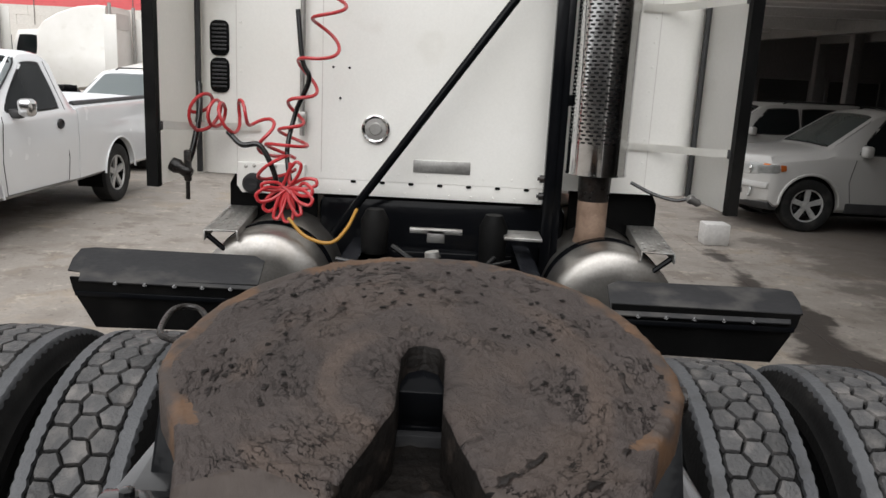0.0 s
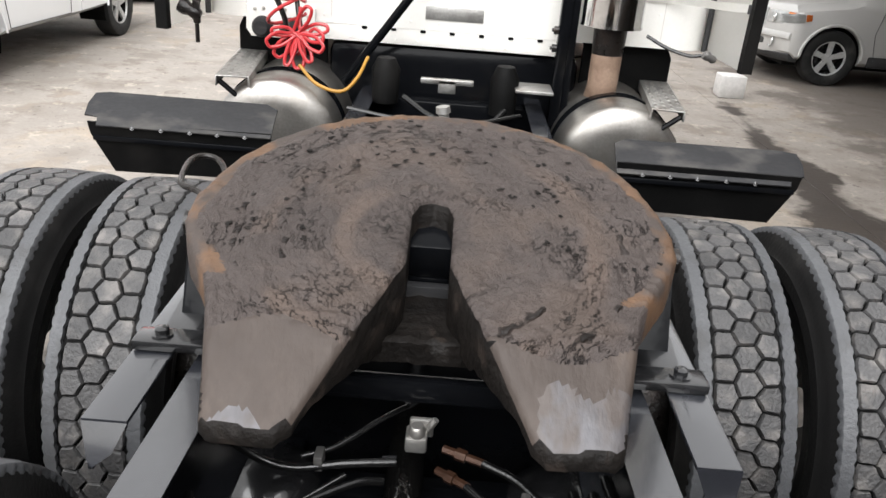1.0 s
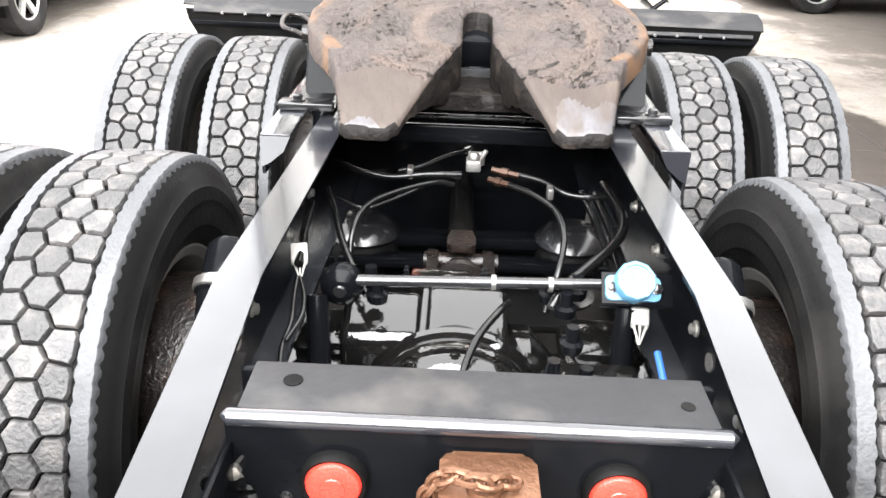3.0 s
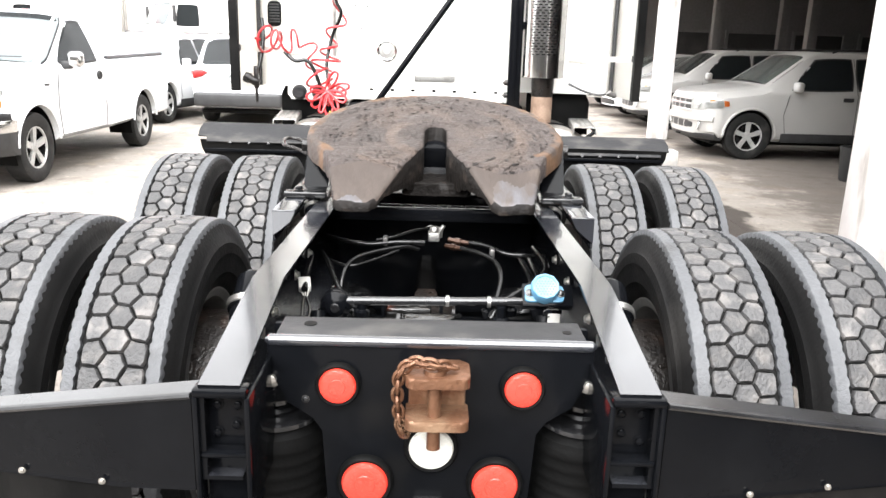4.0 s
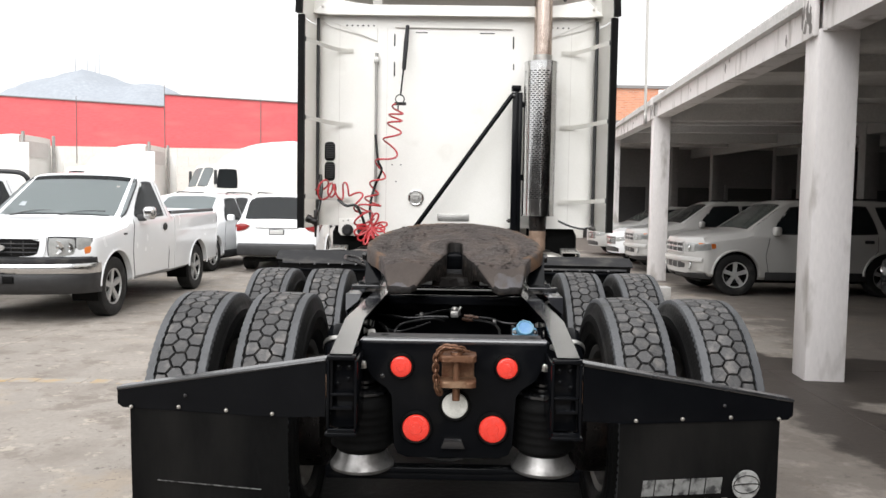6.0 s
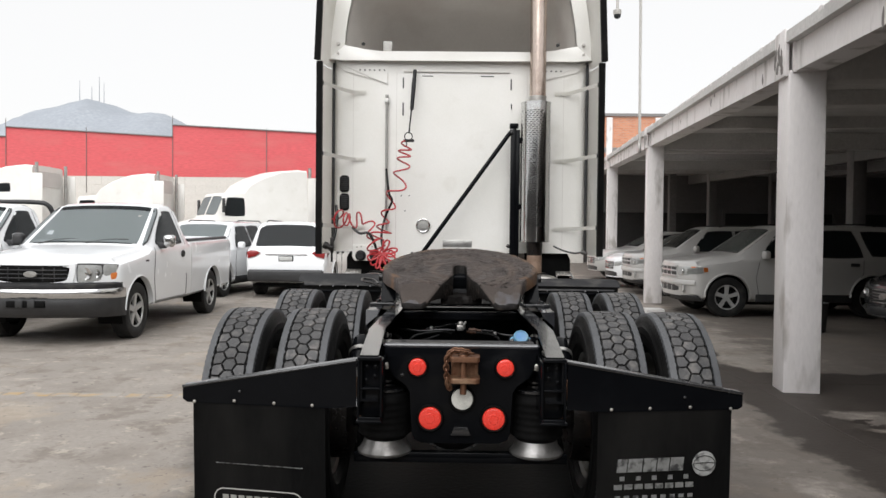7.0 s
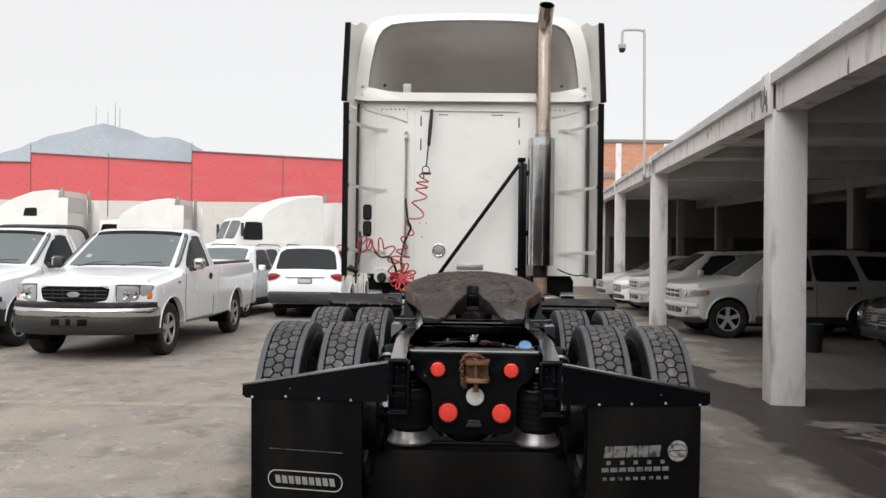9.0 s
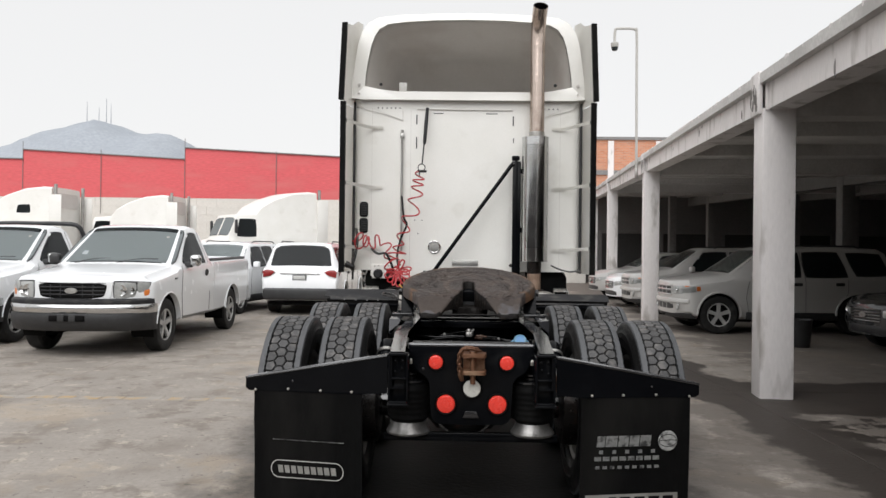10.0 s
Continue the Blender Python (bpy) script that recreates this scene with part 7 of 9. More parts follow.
# ---- running gear seen from above between the rails ----
for ya in AXLES:
    ax = new("drive_axle")
    ax.parent = truck
    ax["label"] = "oily black drive axle casting"
    bm = bmesh.new()
    tube(bm, [(-0.62, ya, R_TYRE), (-0.26, ya, R_TYRE), (-0.2, ya, R_TYRE), (0.14, ya, R_TYRE), (0.2, ya, R_TYRE), (0.62, ya, R_TYRE)], [0.085, 0.095, 0.16, 0.16, 0.095, 0.085], 28)
    part("axle_tube", bm, M["housing"], ax)
    bm = bmesh.new()
    lathe(bm, [(-0.20, 0.0), (-0.195, 0.08), (-0.17, 0.14), (-0.13, 0.178), (-0.10, 0.188), (-0.10, 0.200), (-0.085, 0.203), (-0.07, 0.200), (-0.07, 0.193), (-0.05, 0.193), (-0.045, 0.205), (-0.03, 0.208), (-0.02, 0.200), (0.10, 0.190), (0.18, 0.165), (0.27, 0.13), (0.33, 0.09), (0.36, 0.08), (0.36, 0)], Matrix.Translation((-0.03, ya - 0.06, R_TYRE + 0.02)) @ Matrix.Rotation(radians(90), 4, "Z"), 48)
    part("differential", bm, M["housing"], ax, "glossy black differential housing")
    for k in range(12):
        a = 2 * math.pi * k / 12
        bolt(ax, -0.03 + 0.186 * math.cos(a), ya - 0.165, R_TYRE + 0.02 + 0.186 * math.sin(a), 0.008, mat="housing")
    bm = bmesh.new()
    box(bm, (-0.285, ya - 0.10, 0.64), (-0.105, ya + 0.04, 0.795), 0.022, seg=3)
    for v in bm.verts:
        if v.co.z > 0.70:
            v.co.z -= 0.36 * max(0.0, ya + 0.05 - v.co.y)
    part("top_boss", bm, M["housing"], ax, "glossy oily casting")
    bm = bmesh.new()
    box(bm, (-0.098, ya - 0.12, 0.64), (0.085, ya + 0.05, 0.805), 0.022, seg=3)
    for v in bm.verts:
        if v.co.z > 0.70:
            v.co.z -= 0.36 * max(0.0, ya + 0.05 - v.co.y)
    part("top_boss", bm, M["housing"], ax, "glossy oily casting")
    bm = bmesh.new()
    tube(bm, [(-0.102, ya - 0.10, 0.748), (-0.100, ya + 0.03, 0.792)], 0.008, 8)
    part("web", bm, M["housing"], ax)
    bm = bmesh.new()
    box(bm, (-0.14, ya + 0.07, 0.74), (0.0, ya + 0.13, 0.800), 0.010)
    part("cover", bm, M["housing"], ax)
    for x in (-0.15, 0.03):
        bm = bmesh.new()
        box(bm, (x - 0.006, ya + 0.08, 0.76), (x + 0.006, ya + 0.11, 0.815), 0.003)
        part("lug", bm, M["black"], ax)
    # yoke and shaft going forward
    yk = ya + 0.36
    jm = Matrix.Translation((-0.02, yk, 0.655))
    bm = bmesh.new()
    lathe(bm, [(-0.06, 0), (-0.06, 0.07), (-0.045, 0.075), (-0.03, 0.065), (-0.01, 0.05), (0.03, 0.045), (0.03, 0)], jm @ Matrix.Rotation(radians(90), 4, "Z"), 28)
    part("flange", bm, M["darkrust"], ax, "greasy dark flange")
    for s in (-1, 1):
        bm = bmesh.new()
        prism(bm, [(-0.03, -0.028), (0.08, -0.034), (0.118, -0.022), (0.128, 0.0), (0.118, 0.022), (0.08, 0.034), (-0.03, 0.028)], 0.032, jm @ Matrix.Translation((s * 0.078 - 0.016, 0, 0)) @ Matrix(((0, 0, 1, 0), (1, 0, 0, 0), (0, 1, 0, 0), (0, 0, 0, 1))), 0.008)
        part("yoke_ear", bm, M["darkrust"], ax, "dark greasy yoke ear")
        bm = bmesh.new()
        prism(bm, [(0.05, -0.03), (0.062, -0.04), (0.10, -0.04), (0.15, -0.03), (0.15, 0.03), (0.10, 0.04), (0.062, 0.04), (0.05, 0.03)], 0.026, jm @ Matrix.Translation((0, 0, s * 0.056 - 0.013)) @ Matrix(((0, 1, 0, 0), (1, 0, 0, 0), (0, 0, -1, 0), (0, 0, 0, 1))) @ Matrix.Translation((0, 0, -0.026)), 0.007)
        part("yoke_ear", bm, M["darkrust"], ax, "dark greasy yoke ear")
    bm = bmesh.new()
    tube(bm, [(-0.125, yk + 0.085, 0.655), (0.085, yk + 0.085, 0.655)], 0.026, 16)
    part("joint_cross", bm, M["darkrust"], ax)
    bm = bmesh.new()
    tube(bm, [(-0.02, yk + 0.14, 0.66), (-0.022, yk + 0.6, 0.69)], 0.042, 20)
    part("driveshaft", bm, M["housing"], ax, "oily black drive shaft")
# crossmember carried low to keep the gap beneath it dark
bm = bmesh.new()
box(bm, (-0.42, 1.86, 0.42), (0.42, 1.96, 1.0), 0.012)
box(bm, (-0.42, 1.80, 0.985), (0.42, 1.98, 1.0), 0.004)
part("crossmember", bm, M["black"], truck, "gloss black suspension crossmember")
bm = bmesh.new()
tube(bm, [(-0.30, 1.70, 0.965), (0.30, 1.70, 0.965)], 0.010, 10)
part("cross_tube", bm, M["frame"], truck)
bm = bmesh.new()
box(bm, (-0.40, 1.60, 0.56), (0.40, 1.68, 0.60), 0.010)
box(bm, (-0.40, 1.50, 0.53), (0.40, 1.56, 0.565), 0.010)
part("lower_beam", bm, M["black"], truck)
for ya in AXLES:
    for s in (-1, 1):
        # shock absorbers added to help darken the space between the rails
        bm = bmesh.new()
        tube(bm, [(s * 0.30, ya - 0.25, 0.50), (s * 0.31, ya - 0.18, 0.70)], 0.034, 14)
        tube(bm, [(s * 0.31, ya - 0.18, 0.70), (s * 0.322, ya - 0.11, 0.85)], 0.024, 14)
        part("shock_absorber", bm, M["black"], truck, "black shock absorber")
        bm = bmesh.new()
        box(bm, (min(s * 0.22, s * 0.42), ya - 0.10, 0.60), (max(s * 0.22, s * 0.42), ya + 0.14, 0.66), 0.02)
        box(bm, (min(s * 0.24, s * 0.40), ya - 0.06, 0.66), (max(s * 0.24, s * 0.40), ya + 0.10, 0.70), 0.02)
        part("axle_seat", bm, M["housing"], truck, "oily black axle seat")
# added plate that hides the bright ground so the gap stays dark
bm = bmesh.new()
box(bm, (-0.34, 1.30, 0.44), (0.34, 1.78, 0.47), 0.01)
part("lower_channel", bm, M["matt"], truck, "black plate added below the shaft to darken the gap")
torque = new("torque_rod")
torque.parent = truck
torque.location = (0, -0.006, -0.030)
bm = bmesh.new()
tube(bm, [(-0.25, 0.80, 0.905), (0.30, 0.83, 0.905)], 0.0128, 16)
part("bar", bm, M["frame"], torque, "shiny steel rod")
for x in (-0.275, 0.33):
    bm = bmesh.new()
    lathe(bm, [(-0.036, 0), (-0.036, 0.022), (-0.030, 0.030), (-0.024, 0.034), (-0.018, 0.043), (0.0, 0.047), (0.018, 0.043), (0.024, 0.034), (0.030, 0.030), (0.036, 0.022), (0.036, 0)], Matrix.Translation((x, 0.81, 0.89)) @ Matrix.Rotation(radians(90), 4, "Z"), 28)
    part("bush", bm, M["black"], torque, "black ball joint of the rod")
    bm = bmesh.new()
    lathe(bm, [(-0.040, 0), (-0.040, 0.012), (-0.034, 0.016), (-0.034, 0)], Matrix.Translation((x, 0.81, 0.89)) @ Matrix.Rotation(radians(90), 4, "Z"), 12)
    part("nut", bm, M["frame"], torque, "worn steel nut")
for x in (0.045, 0.165):
    bm = bmesh.new()
    lathe(bm, [(-0.005, 0.0128), (-0.005, 0.0165), (0.005, 0.0165), (0.005, 0.0128)], Matrix.Translation((x, 0.818, 0.905)), 16, True)
    part("cable_tie", bm, M["alu"], torque)
HOSES = (
    ([(-0.40, 1.42, 0.95), (-0.30, 1.34, 0.945), (-0.217, 1.311, 0.945), (-0.12, 1.325, 0.95), (-0.03, 1.345, 0.945)], 0.010),
    ([(-0.20, 1.33, 0.955), (-0.14, 1.36, 0.96), (-0.07, 1.44, 0.965), (-0.02, 1.50, 0.96)], 0.007),
    ([(-0.36, 1.26, 0.90), (-0.28, 1.22, 0.89), (-0.20, 1.27, 0.90), (-0.12, 1.33, 0.92)], 0.007),
    ([(-0.285, 0.96, 0.80), (-0.285, 1.03, 0.90), (-0.265, 1.12, 0.935), (-0.20, 1.20, 0.945), (-0.10, 1.28, 0.945), (-0.05, 1.31, 0.93)], 0.009),
    ([(0.13, 1.36, 0.945), (0.19, 1.32, 0.945), (0.25, 1.262, 0.935), (0.33, 1.26, 0.93), (0.39, 1.30, 0.92)], 0.010),
    ([(0.10, 1.30, 0.94), (0.16, 1.22, 0.945), (0.205, 1.14, 0.94), (0.218, 1.04, 0.92), (0.20, 0.94, 0.88), (0.17, 0.88, 0.80)], 0.010),
    ([(-0.375, 1.24, 0.93), (-0.34, 1.12, 0.93), (-0.30, 0.98, 0.91), (-0.25, 0.86, 0.88), (-0.225, 0.82, 0.86)], 0.011),
    ([(-0.39, 1.10, 0.95), (-0.385, 0.98, 0.94), (-0.37, 0.86, 0.94), (-0.365, 0.80, 0.94)], 0.012),
    ([(0.36, 1.36, 0.93), (0.375, 1.2, 0.93), (0.365, 1.08, 0.93), (0.33, 1.00, 0.92), (0.27, 0.92, 0.91), (0.20, 0.84, 0.89), (0.17, 0.80, 0.86)], 0.015),
    ([(0.34, 1.35, 0.90), (0.35, 1.15, 0.89), (0.35, 1.0, 0.88), (0.35, 0.86, 0.88)], 0.014),
    ([(0.30, 1.34, 0.91), (0.315, 1.2, 0.90), (0.32, 1.05, 0.89), (0.325, 0.86, 0.88)], 0.012),
    ([(0.08, 0.80, 0.87), (0.055, 0.74, 0.88), (0.01, 0.65, 0.87), (-0.02, 0.56, 0.83), (-0.03, 0.47, 0.77)], 0.010),
    ([(-0.36, 0.76, 0.93), (-0.355, 0.70, 0.92), (-0.345, 0.62, 0.91), (-0.35, 0.55, 0.89), (-0.33, 0.44, 0.86), (-0.32, 0.36, 0.80)], 0.006),
    ([(-0.355, 0.76, 0.93), (-0.335, 0.70, 0.92), (-0.33, 0.64, 0.91), (-0.345, 0.57, 0.90)], 0.006),
)
for pts, r in HOSES:
    bm = bmesh.new()
    line = spline([(x, y, z - 0.035) for x, y, z in pts], 8)
    r *= 0.78
    tube(bm, line, [r * (1.0 + (0.06 if k % 2 else 0.0)) for k in range(len(line))], 10)
    part("air_hose", bm, M["hose"], truck, "black rubber air hose")
for x, y, z in ((-0.167, 1.327, 0.920), (0.205, 1.27, 0.900)):
    bm = bmesh.new()
    box(bm, (x - 0.008, y - 0.018, z - 0.015), (x + 0.008, y + 0.018, z + 0.015), 0.003)
    part("hose_clip", bm, M["dulled"], truck, "pale metal hose clip")
valve = new("height_valve")
valve.parent = truck
valve.location = (0, 0.006, -0.037)
valve["label"] = "silver air valve with fittings"
bm = bmesh.new()
box(bm, (-0.028, 1.36, 0.935), (0.034, 1.43, 0.985), 0.008)
lathe(bm, [(0, 0), (0, 0.024), (0.02, 0.026), (0.032, 0.018), (0.032, 0)], Matrix.Translation((0.004, 1.385, 0.983)) @ Matrix.Rotation(radians(-90), 4, "Y"), 14)
lathe(bm, [(0, 0), (0, 0.012), (0.05, 0.010), (0.05, 0)], Matrix.Translation((0.03, 1.42, 0.97)) @ Matrix.Rotation(radians(-60), 4, "Y"), 10)
box(bm, (-0.02, 1.43, 0.94), (0.05, 1.45, 1.0), 0.006)
for v in bm.verts:
    v.co = Vector((0.004, 1.40, 0.955)) + (v.co - Vector((0.004, 1.40, 0.955))) * 0.66
part("body", bm, M["alu"], valve)
for a, b in (((-0.03, 1.345, 0.945), (-0.055, 1.342, 0.945)), ((-0.02, 1.50, 0.96), (-0.005, 1.515, 0.962))):
    bm = bmesh.new()
    tube(bm, [a, b], 0.010, 6)
    part("fitting", bm, M["frame"], valve)
for a, b in (((0.055, 1.385, 0.95), (0.135, 1.355, 0.945)), ((0.045, 1.335, 0.94), (0.105, 1.295, 0.94))):
    bm = bmesh.new()
    a, b = Vector(a), Vector(b)
    tube(bm, [a, a.lerp(b, .3), a.lerp(b, .31), a.lerp(b, .55), a.lerp(b, .56), b], [0.008, 0.008, 0.012, 0.012, 0.008, 0.008], 6)
    part("brass_fitting", bm, M["brass"], valve, "oily brass fitting")
for x, y, z in ((-0.22, 0.86, 0.86), (-0.20, 0.80, 0.865), (0.17, 0.84, 0.86), (0.20, 0.80, 0.85), (0.23, 0.86, 0.86), (0.20, 0.68, 0.84), (0.22, 0.60, 0.80), (0.16, 0.62, 0.80)):
    bm = bmesh.new()
    lathe(bm, [(0, 0), (0, 0.022), (0.02, 0.025), (0.025, 0.015), (0.055, 0.013), (0.055, 0)], Matrix.Translation((x, y, z - 0.04)) @ Matrix.Rotation(radians(-90), 4, "Y"), 10)
    part("pipe_union", bm, M["black"], truck)
bm = bmesh.new()
box(bm, (0.17, 0.50, 0.66), (0.33, 0.66, 0.79), 0.015)
part("relay_valve", bm, M["housing"], truck, "oily black relay valve")
# connectors
for x, y, z, t, nm in ((-0.372, 0.845, 0.905, 12, "plug"), (0.345, 0.745, 0.845, -10, "plug")):
    cn = new("wire_connector")
    cn.parent = truck
    cn["label"] = "white plastic wire connector"
    m = Matrix.Translation((x, y, z)) @ Matrix.Rotation(radians(t), 4, "Z") @ Matrix.Rotation(radians(20), 4, "X") @ Matrix.Diagonal((0.8, 0.85, 0.8, 1))
    bm = bmesh.new()
    box(bm, (-0.022, -0.03, -0.012), (0.022, 0.03, 0.012), 0.004, m)
    part("shell", bm, M["plug"], cn)
    for k in range(5):
        bm = bmesh.new()
        p0 = m @ Vector((-0.016 + k * 0.008, -0.03, 0.004))
        tube(bm, [p0, m @ Vector((-0.008 + k * 0.004, -0.055, 0.002)), m @ Vector((0, -0.08, -0.004))], 0.0028, 6)
        part("wire", bm, M["hose" if k % 2 else "plug"], cn)
for pts in ([(-0.335, 0.46, 0.87), (-0.325, 0.40, 0.84), (-0.32, 0.33, 0.80)], [(0.36, 0.64, 0.83), (0.362, 0.56, 0.80), (0.36, 0.45, 0.76)]):
    bm = bmesh.new()
    tube(bm, spline(pts, 4), 0.007, 8)
    part("blue_cable", bm, M["bluecable"], truck, "blue cable")
# reversing alarm on its bracket
al = new("reversing_alarm")
al.parent = truck
al["label"] = "pale blue painted reversing alarm on a black bracket"
m = Matrix.Translation((0.303, 0.682, 0.957)) @ Matrix.Rotation(radians(48), 4, "X") @ Matrix.Diagonal((0.78, 0.78, 0.78, 1))
bm = bmesh.new()
prism(bm, rounded(0.135, 0.062, 0.014), 0.012, m @ Matrix.Translation((0, -0.012, -0.012)), 0.003)
lathe(bm, [(-0.01, 0.0), (-0.01, 0.050), (0.030, 0.050), (0.036, 0.046), (0.036, 0.040), (0.032, 0.038), (0.032, 0)], m @ Matrix.Rotation(radians(-90), 4, "Y"), 10)
part("body", bm, M["blue"], al)
bm = bmesh.new()
for i in range(-3, 4):
    for j in range(-3, 4):
        x, y = i * 0.0105 + (j % 2) * 0.005, j * 0.0095
        if math.hypot(x, y) < 0.034:
            lathe(bm, [(0.0322, 0), (0.0322, 0.0034), (0.0326, 0)], m @ Matrix.Translation((x, y, 0)) @ Matrix.Rotation(radians(-90), 4, "Y"), 6)
tagged(part("sound_hole_field", bm, M["bluecable"], al, "small round sound holes"), kind="stuff")
bm = bmesh.new()
box(bm, (-0.075, -0.05, -0.018), (0.10, 0.03, -0.013), 0.002, m)
box(bm, (-0.075, -0.054, -0.05), (0.10, -0.05, -0.013), 0.002, m)
part("bracket", bm, M["black"], al)
for x in (-0.053, 0.056):
    bolt(al, *(m @ Vector((x, -0.012, 0.0))), 0.008, tuple(m.to_3x3() @ Vector((0, 0, 1))), "frame")


# ---- parked vehicles ----
def at_y(rows, y):
    """The section (zb, zs, zt, wb, ws, wt) of a body at y, its front at y = 0."""
    for a, b in zip(rows, rows[1:]):
        if a[0] <= y <= b[0]:
            t = (y - a[0]) / max(1e-6, b[0] - a[0])
            return [p + (q - p) * t for p, q in zip(a[1:], b[1:])]
    return list(rows[-1][1:]) if y > rows[-1][0] else list(rows[0][1:])


def ring_of(sec, crown):
    zb, zs, zt, wb, ws, wt = sec
    zm = zb + (zs - zb) * 0.55
    half_ring = [(0.0, zb), (wb * 0.92, zb), (wb, zb + 0.05), (max(wb, ws) + 0.012, zm), (ws + 0.004, zs - 0.05), (ws - 0.012, zs), (wt, zt - 0.06), (wt - 0.035, zt - 0.015), (wt - 0.10, zt + crown * 0.3), (wt * 0.5, zt + crown * 0.8), (0.0, zt + crown)]
    return half_ring + [(-x, z) for x, z in half_ring[-2:0:-1]]


def loft(rows, crown=0.025, step=0.07):
    bm = bmesh.new()
    ys = []
    for a, b in zip(rows, rows[1:]):
        k = max(1, int(round((b[0] - a[0]) / step)))
        ys += [a[0] + (b[0] - a[0]) * i / k for i in range(k)]
    ys.append(rows[-1][0])
    rings = [[bm.verts.new((x, y, z)) for x, z in ring_of(at_y(rows, y), crown)] for y in ys]
    n = len(rings[0])
    for a, b in zip(rings, rings[1:]):
        for i in range(n):
            bm.faces.new((a[i], a[(i + 1) % n], b[(i + 1) % n], b[i]))
    bm.faces.new(rings[0])
    bm.faces.new(rings[-1][::-1])
    bmesh.ops.recalc_face_normals(bm, faces=bm.faces)
    return bm


def carved(name, bm, cuts, material, parent, label=""):
    """A part with other closed shapes cut out of it."""
    ob = part(name, bm, material, parent, label, smooth=32)
    tools = []
    for cb in cuts:
        bmesh.ops.recalc_face_normals(cb, faces=cb.faces)
        me = bpy.data.meshes.new("cut")
        cb.to_mesh(me)
        cb.free()
        c = new("cut", me)
        tools.append(c)
        md = ob.modifiers.new("cut", "BOOLEAN")
        md.object, md.operation, md.solver = c, "DIFFERENCE", "EXACT"
    keep = ob.parent
    ob.parent = None
    bpy.context.view_layer.update()
    me = bpy.data.meshes.new_from_object(ob.evaluated_get(bpy.context.evaluated_depsgraph_get()))
    ob.modifiers.clear()
    ob.data = me
    me.materials.clear()
    me.materials.append(material)
    ob.parent = keep
    for c in tools:
        bpy.data.objects.remove(c)
    return ob


def side_x(rows, y, z):
    zb, zs, zt, wb, ws, wt = at_y(rows, y)
    t = max(0.0, min(1.0, (z - zs) / max(1e-3, zt - 0.06 - zs)))
    if z < zs:
        return max(wb, ws) + 0.012
    return (ws - 0.012) + (wt - ws + 0.012) * t


def squared(u, v, soft):
    """Moves a point of the unit square inwards so that the square's corners become round."""
    a, b = 2 * u - 1, 2 * v - 1
    return 0.5 + 0.5 * a * math.sqrt(1 - soft * b * b / 2), 0.5 + 0.5 * b * math.sqrt(1 - soft * a * a / 2)


def grown(quad, d):
    """A quad made larger on all sides by d."""
    cy, cz = sum(p[0] for p in quad) / 4, sum(p[1] for p in quad) / 4
    return [(y + math.copysign(d, y - cy), z + math.copysign(d, z - cz)) for y, z in quad]


def arch_liner(parent, s, y, z, r, x0=0.61, x1=0.93):
    """The dark hollow round a wheel."""
    bm = bmesh.new()
    arc = [(y + r * math.cos(a), z + r * math.sin(a)) for a in [radians(-22 + 224 * k / 24) for k in range(25)]]
    rings = [[bm.verts.new((s * x, yy, zz)) for yy, zz in arc] for x in (x0, x1)]
    for k in range(24):
        bm.faces.new((rings[0][k], rings[0][k + 1], rings[1][k + 1], rings[1][k]))
    bm.faces.new([bm.verts.new((s * (x0 + 0.004), yy, zz)) for yy, zz in arc])
    part("arch_liner", bm, M["matt"], parent, "black wheel-arch lining")


def side_pane(rows, quad, s, parent, mat, name="side_window", off=0.006, nu=10, nv=6, soft=0.22, rim=0.022):
    """A framed pane on the body's side; quad: (y, z) of its lower front, lower rear, upper rear, upper front."""
    if rim:
        side_pane(rows, grown(quad, rim), s, parent, M["plastic"], "window_frame", off - 0.004, nu, nv, soft, 0)
    return pane_on_side(rows, quad, s, parent, mat, name, off, nu, nv, soft)


def pane_on_side(rows, quad, s, parent, mat, name, off, nu, nv, soft):
    bm = bmesh.new()
    g = []
    for j in range(nv + 1):
        for i in range(nu + 1):
            u, v = squared(i / nu, j / nv, soft)
            y = (quad[0][0] * (1 - u) + quad[1][0] * u) * (1 - v) + (quad[3][0] * (1 - u) + quad[2][0] * u) * v
            z = (quad[0][1] * (1 - u) + quad[1][1] * u) * (1 - v) + (quad[3][1] * (1 - u) + quad[2][1] * u) * v
            g.append(bm.verts.new((s * (side_x(rows, y, z) + off), y, z)))
    for j in range(nv):
        for i in range(nu):
            a = j * (nu + 1) + i
            bm.faces.new((g[a], g[a + 1], g[a + nu + 2], g[a + nu + 1]))
    bmesh.ops.solidify(bm, geom=bm.faces, thickness=0.004)
    return part(name, bm, mat, parent)


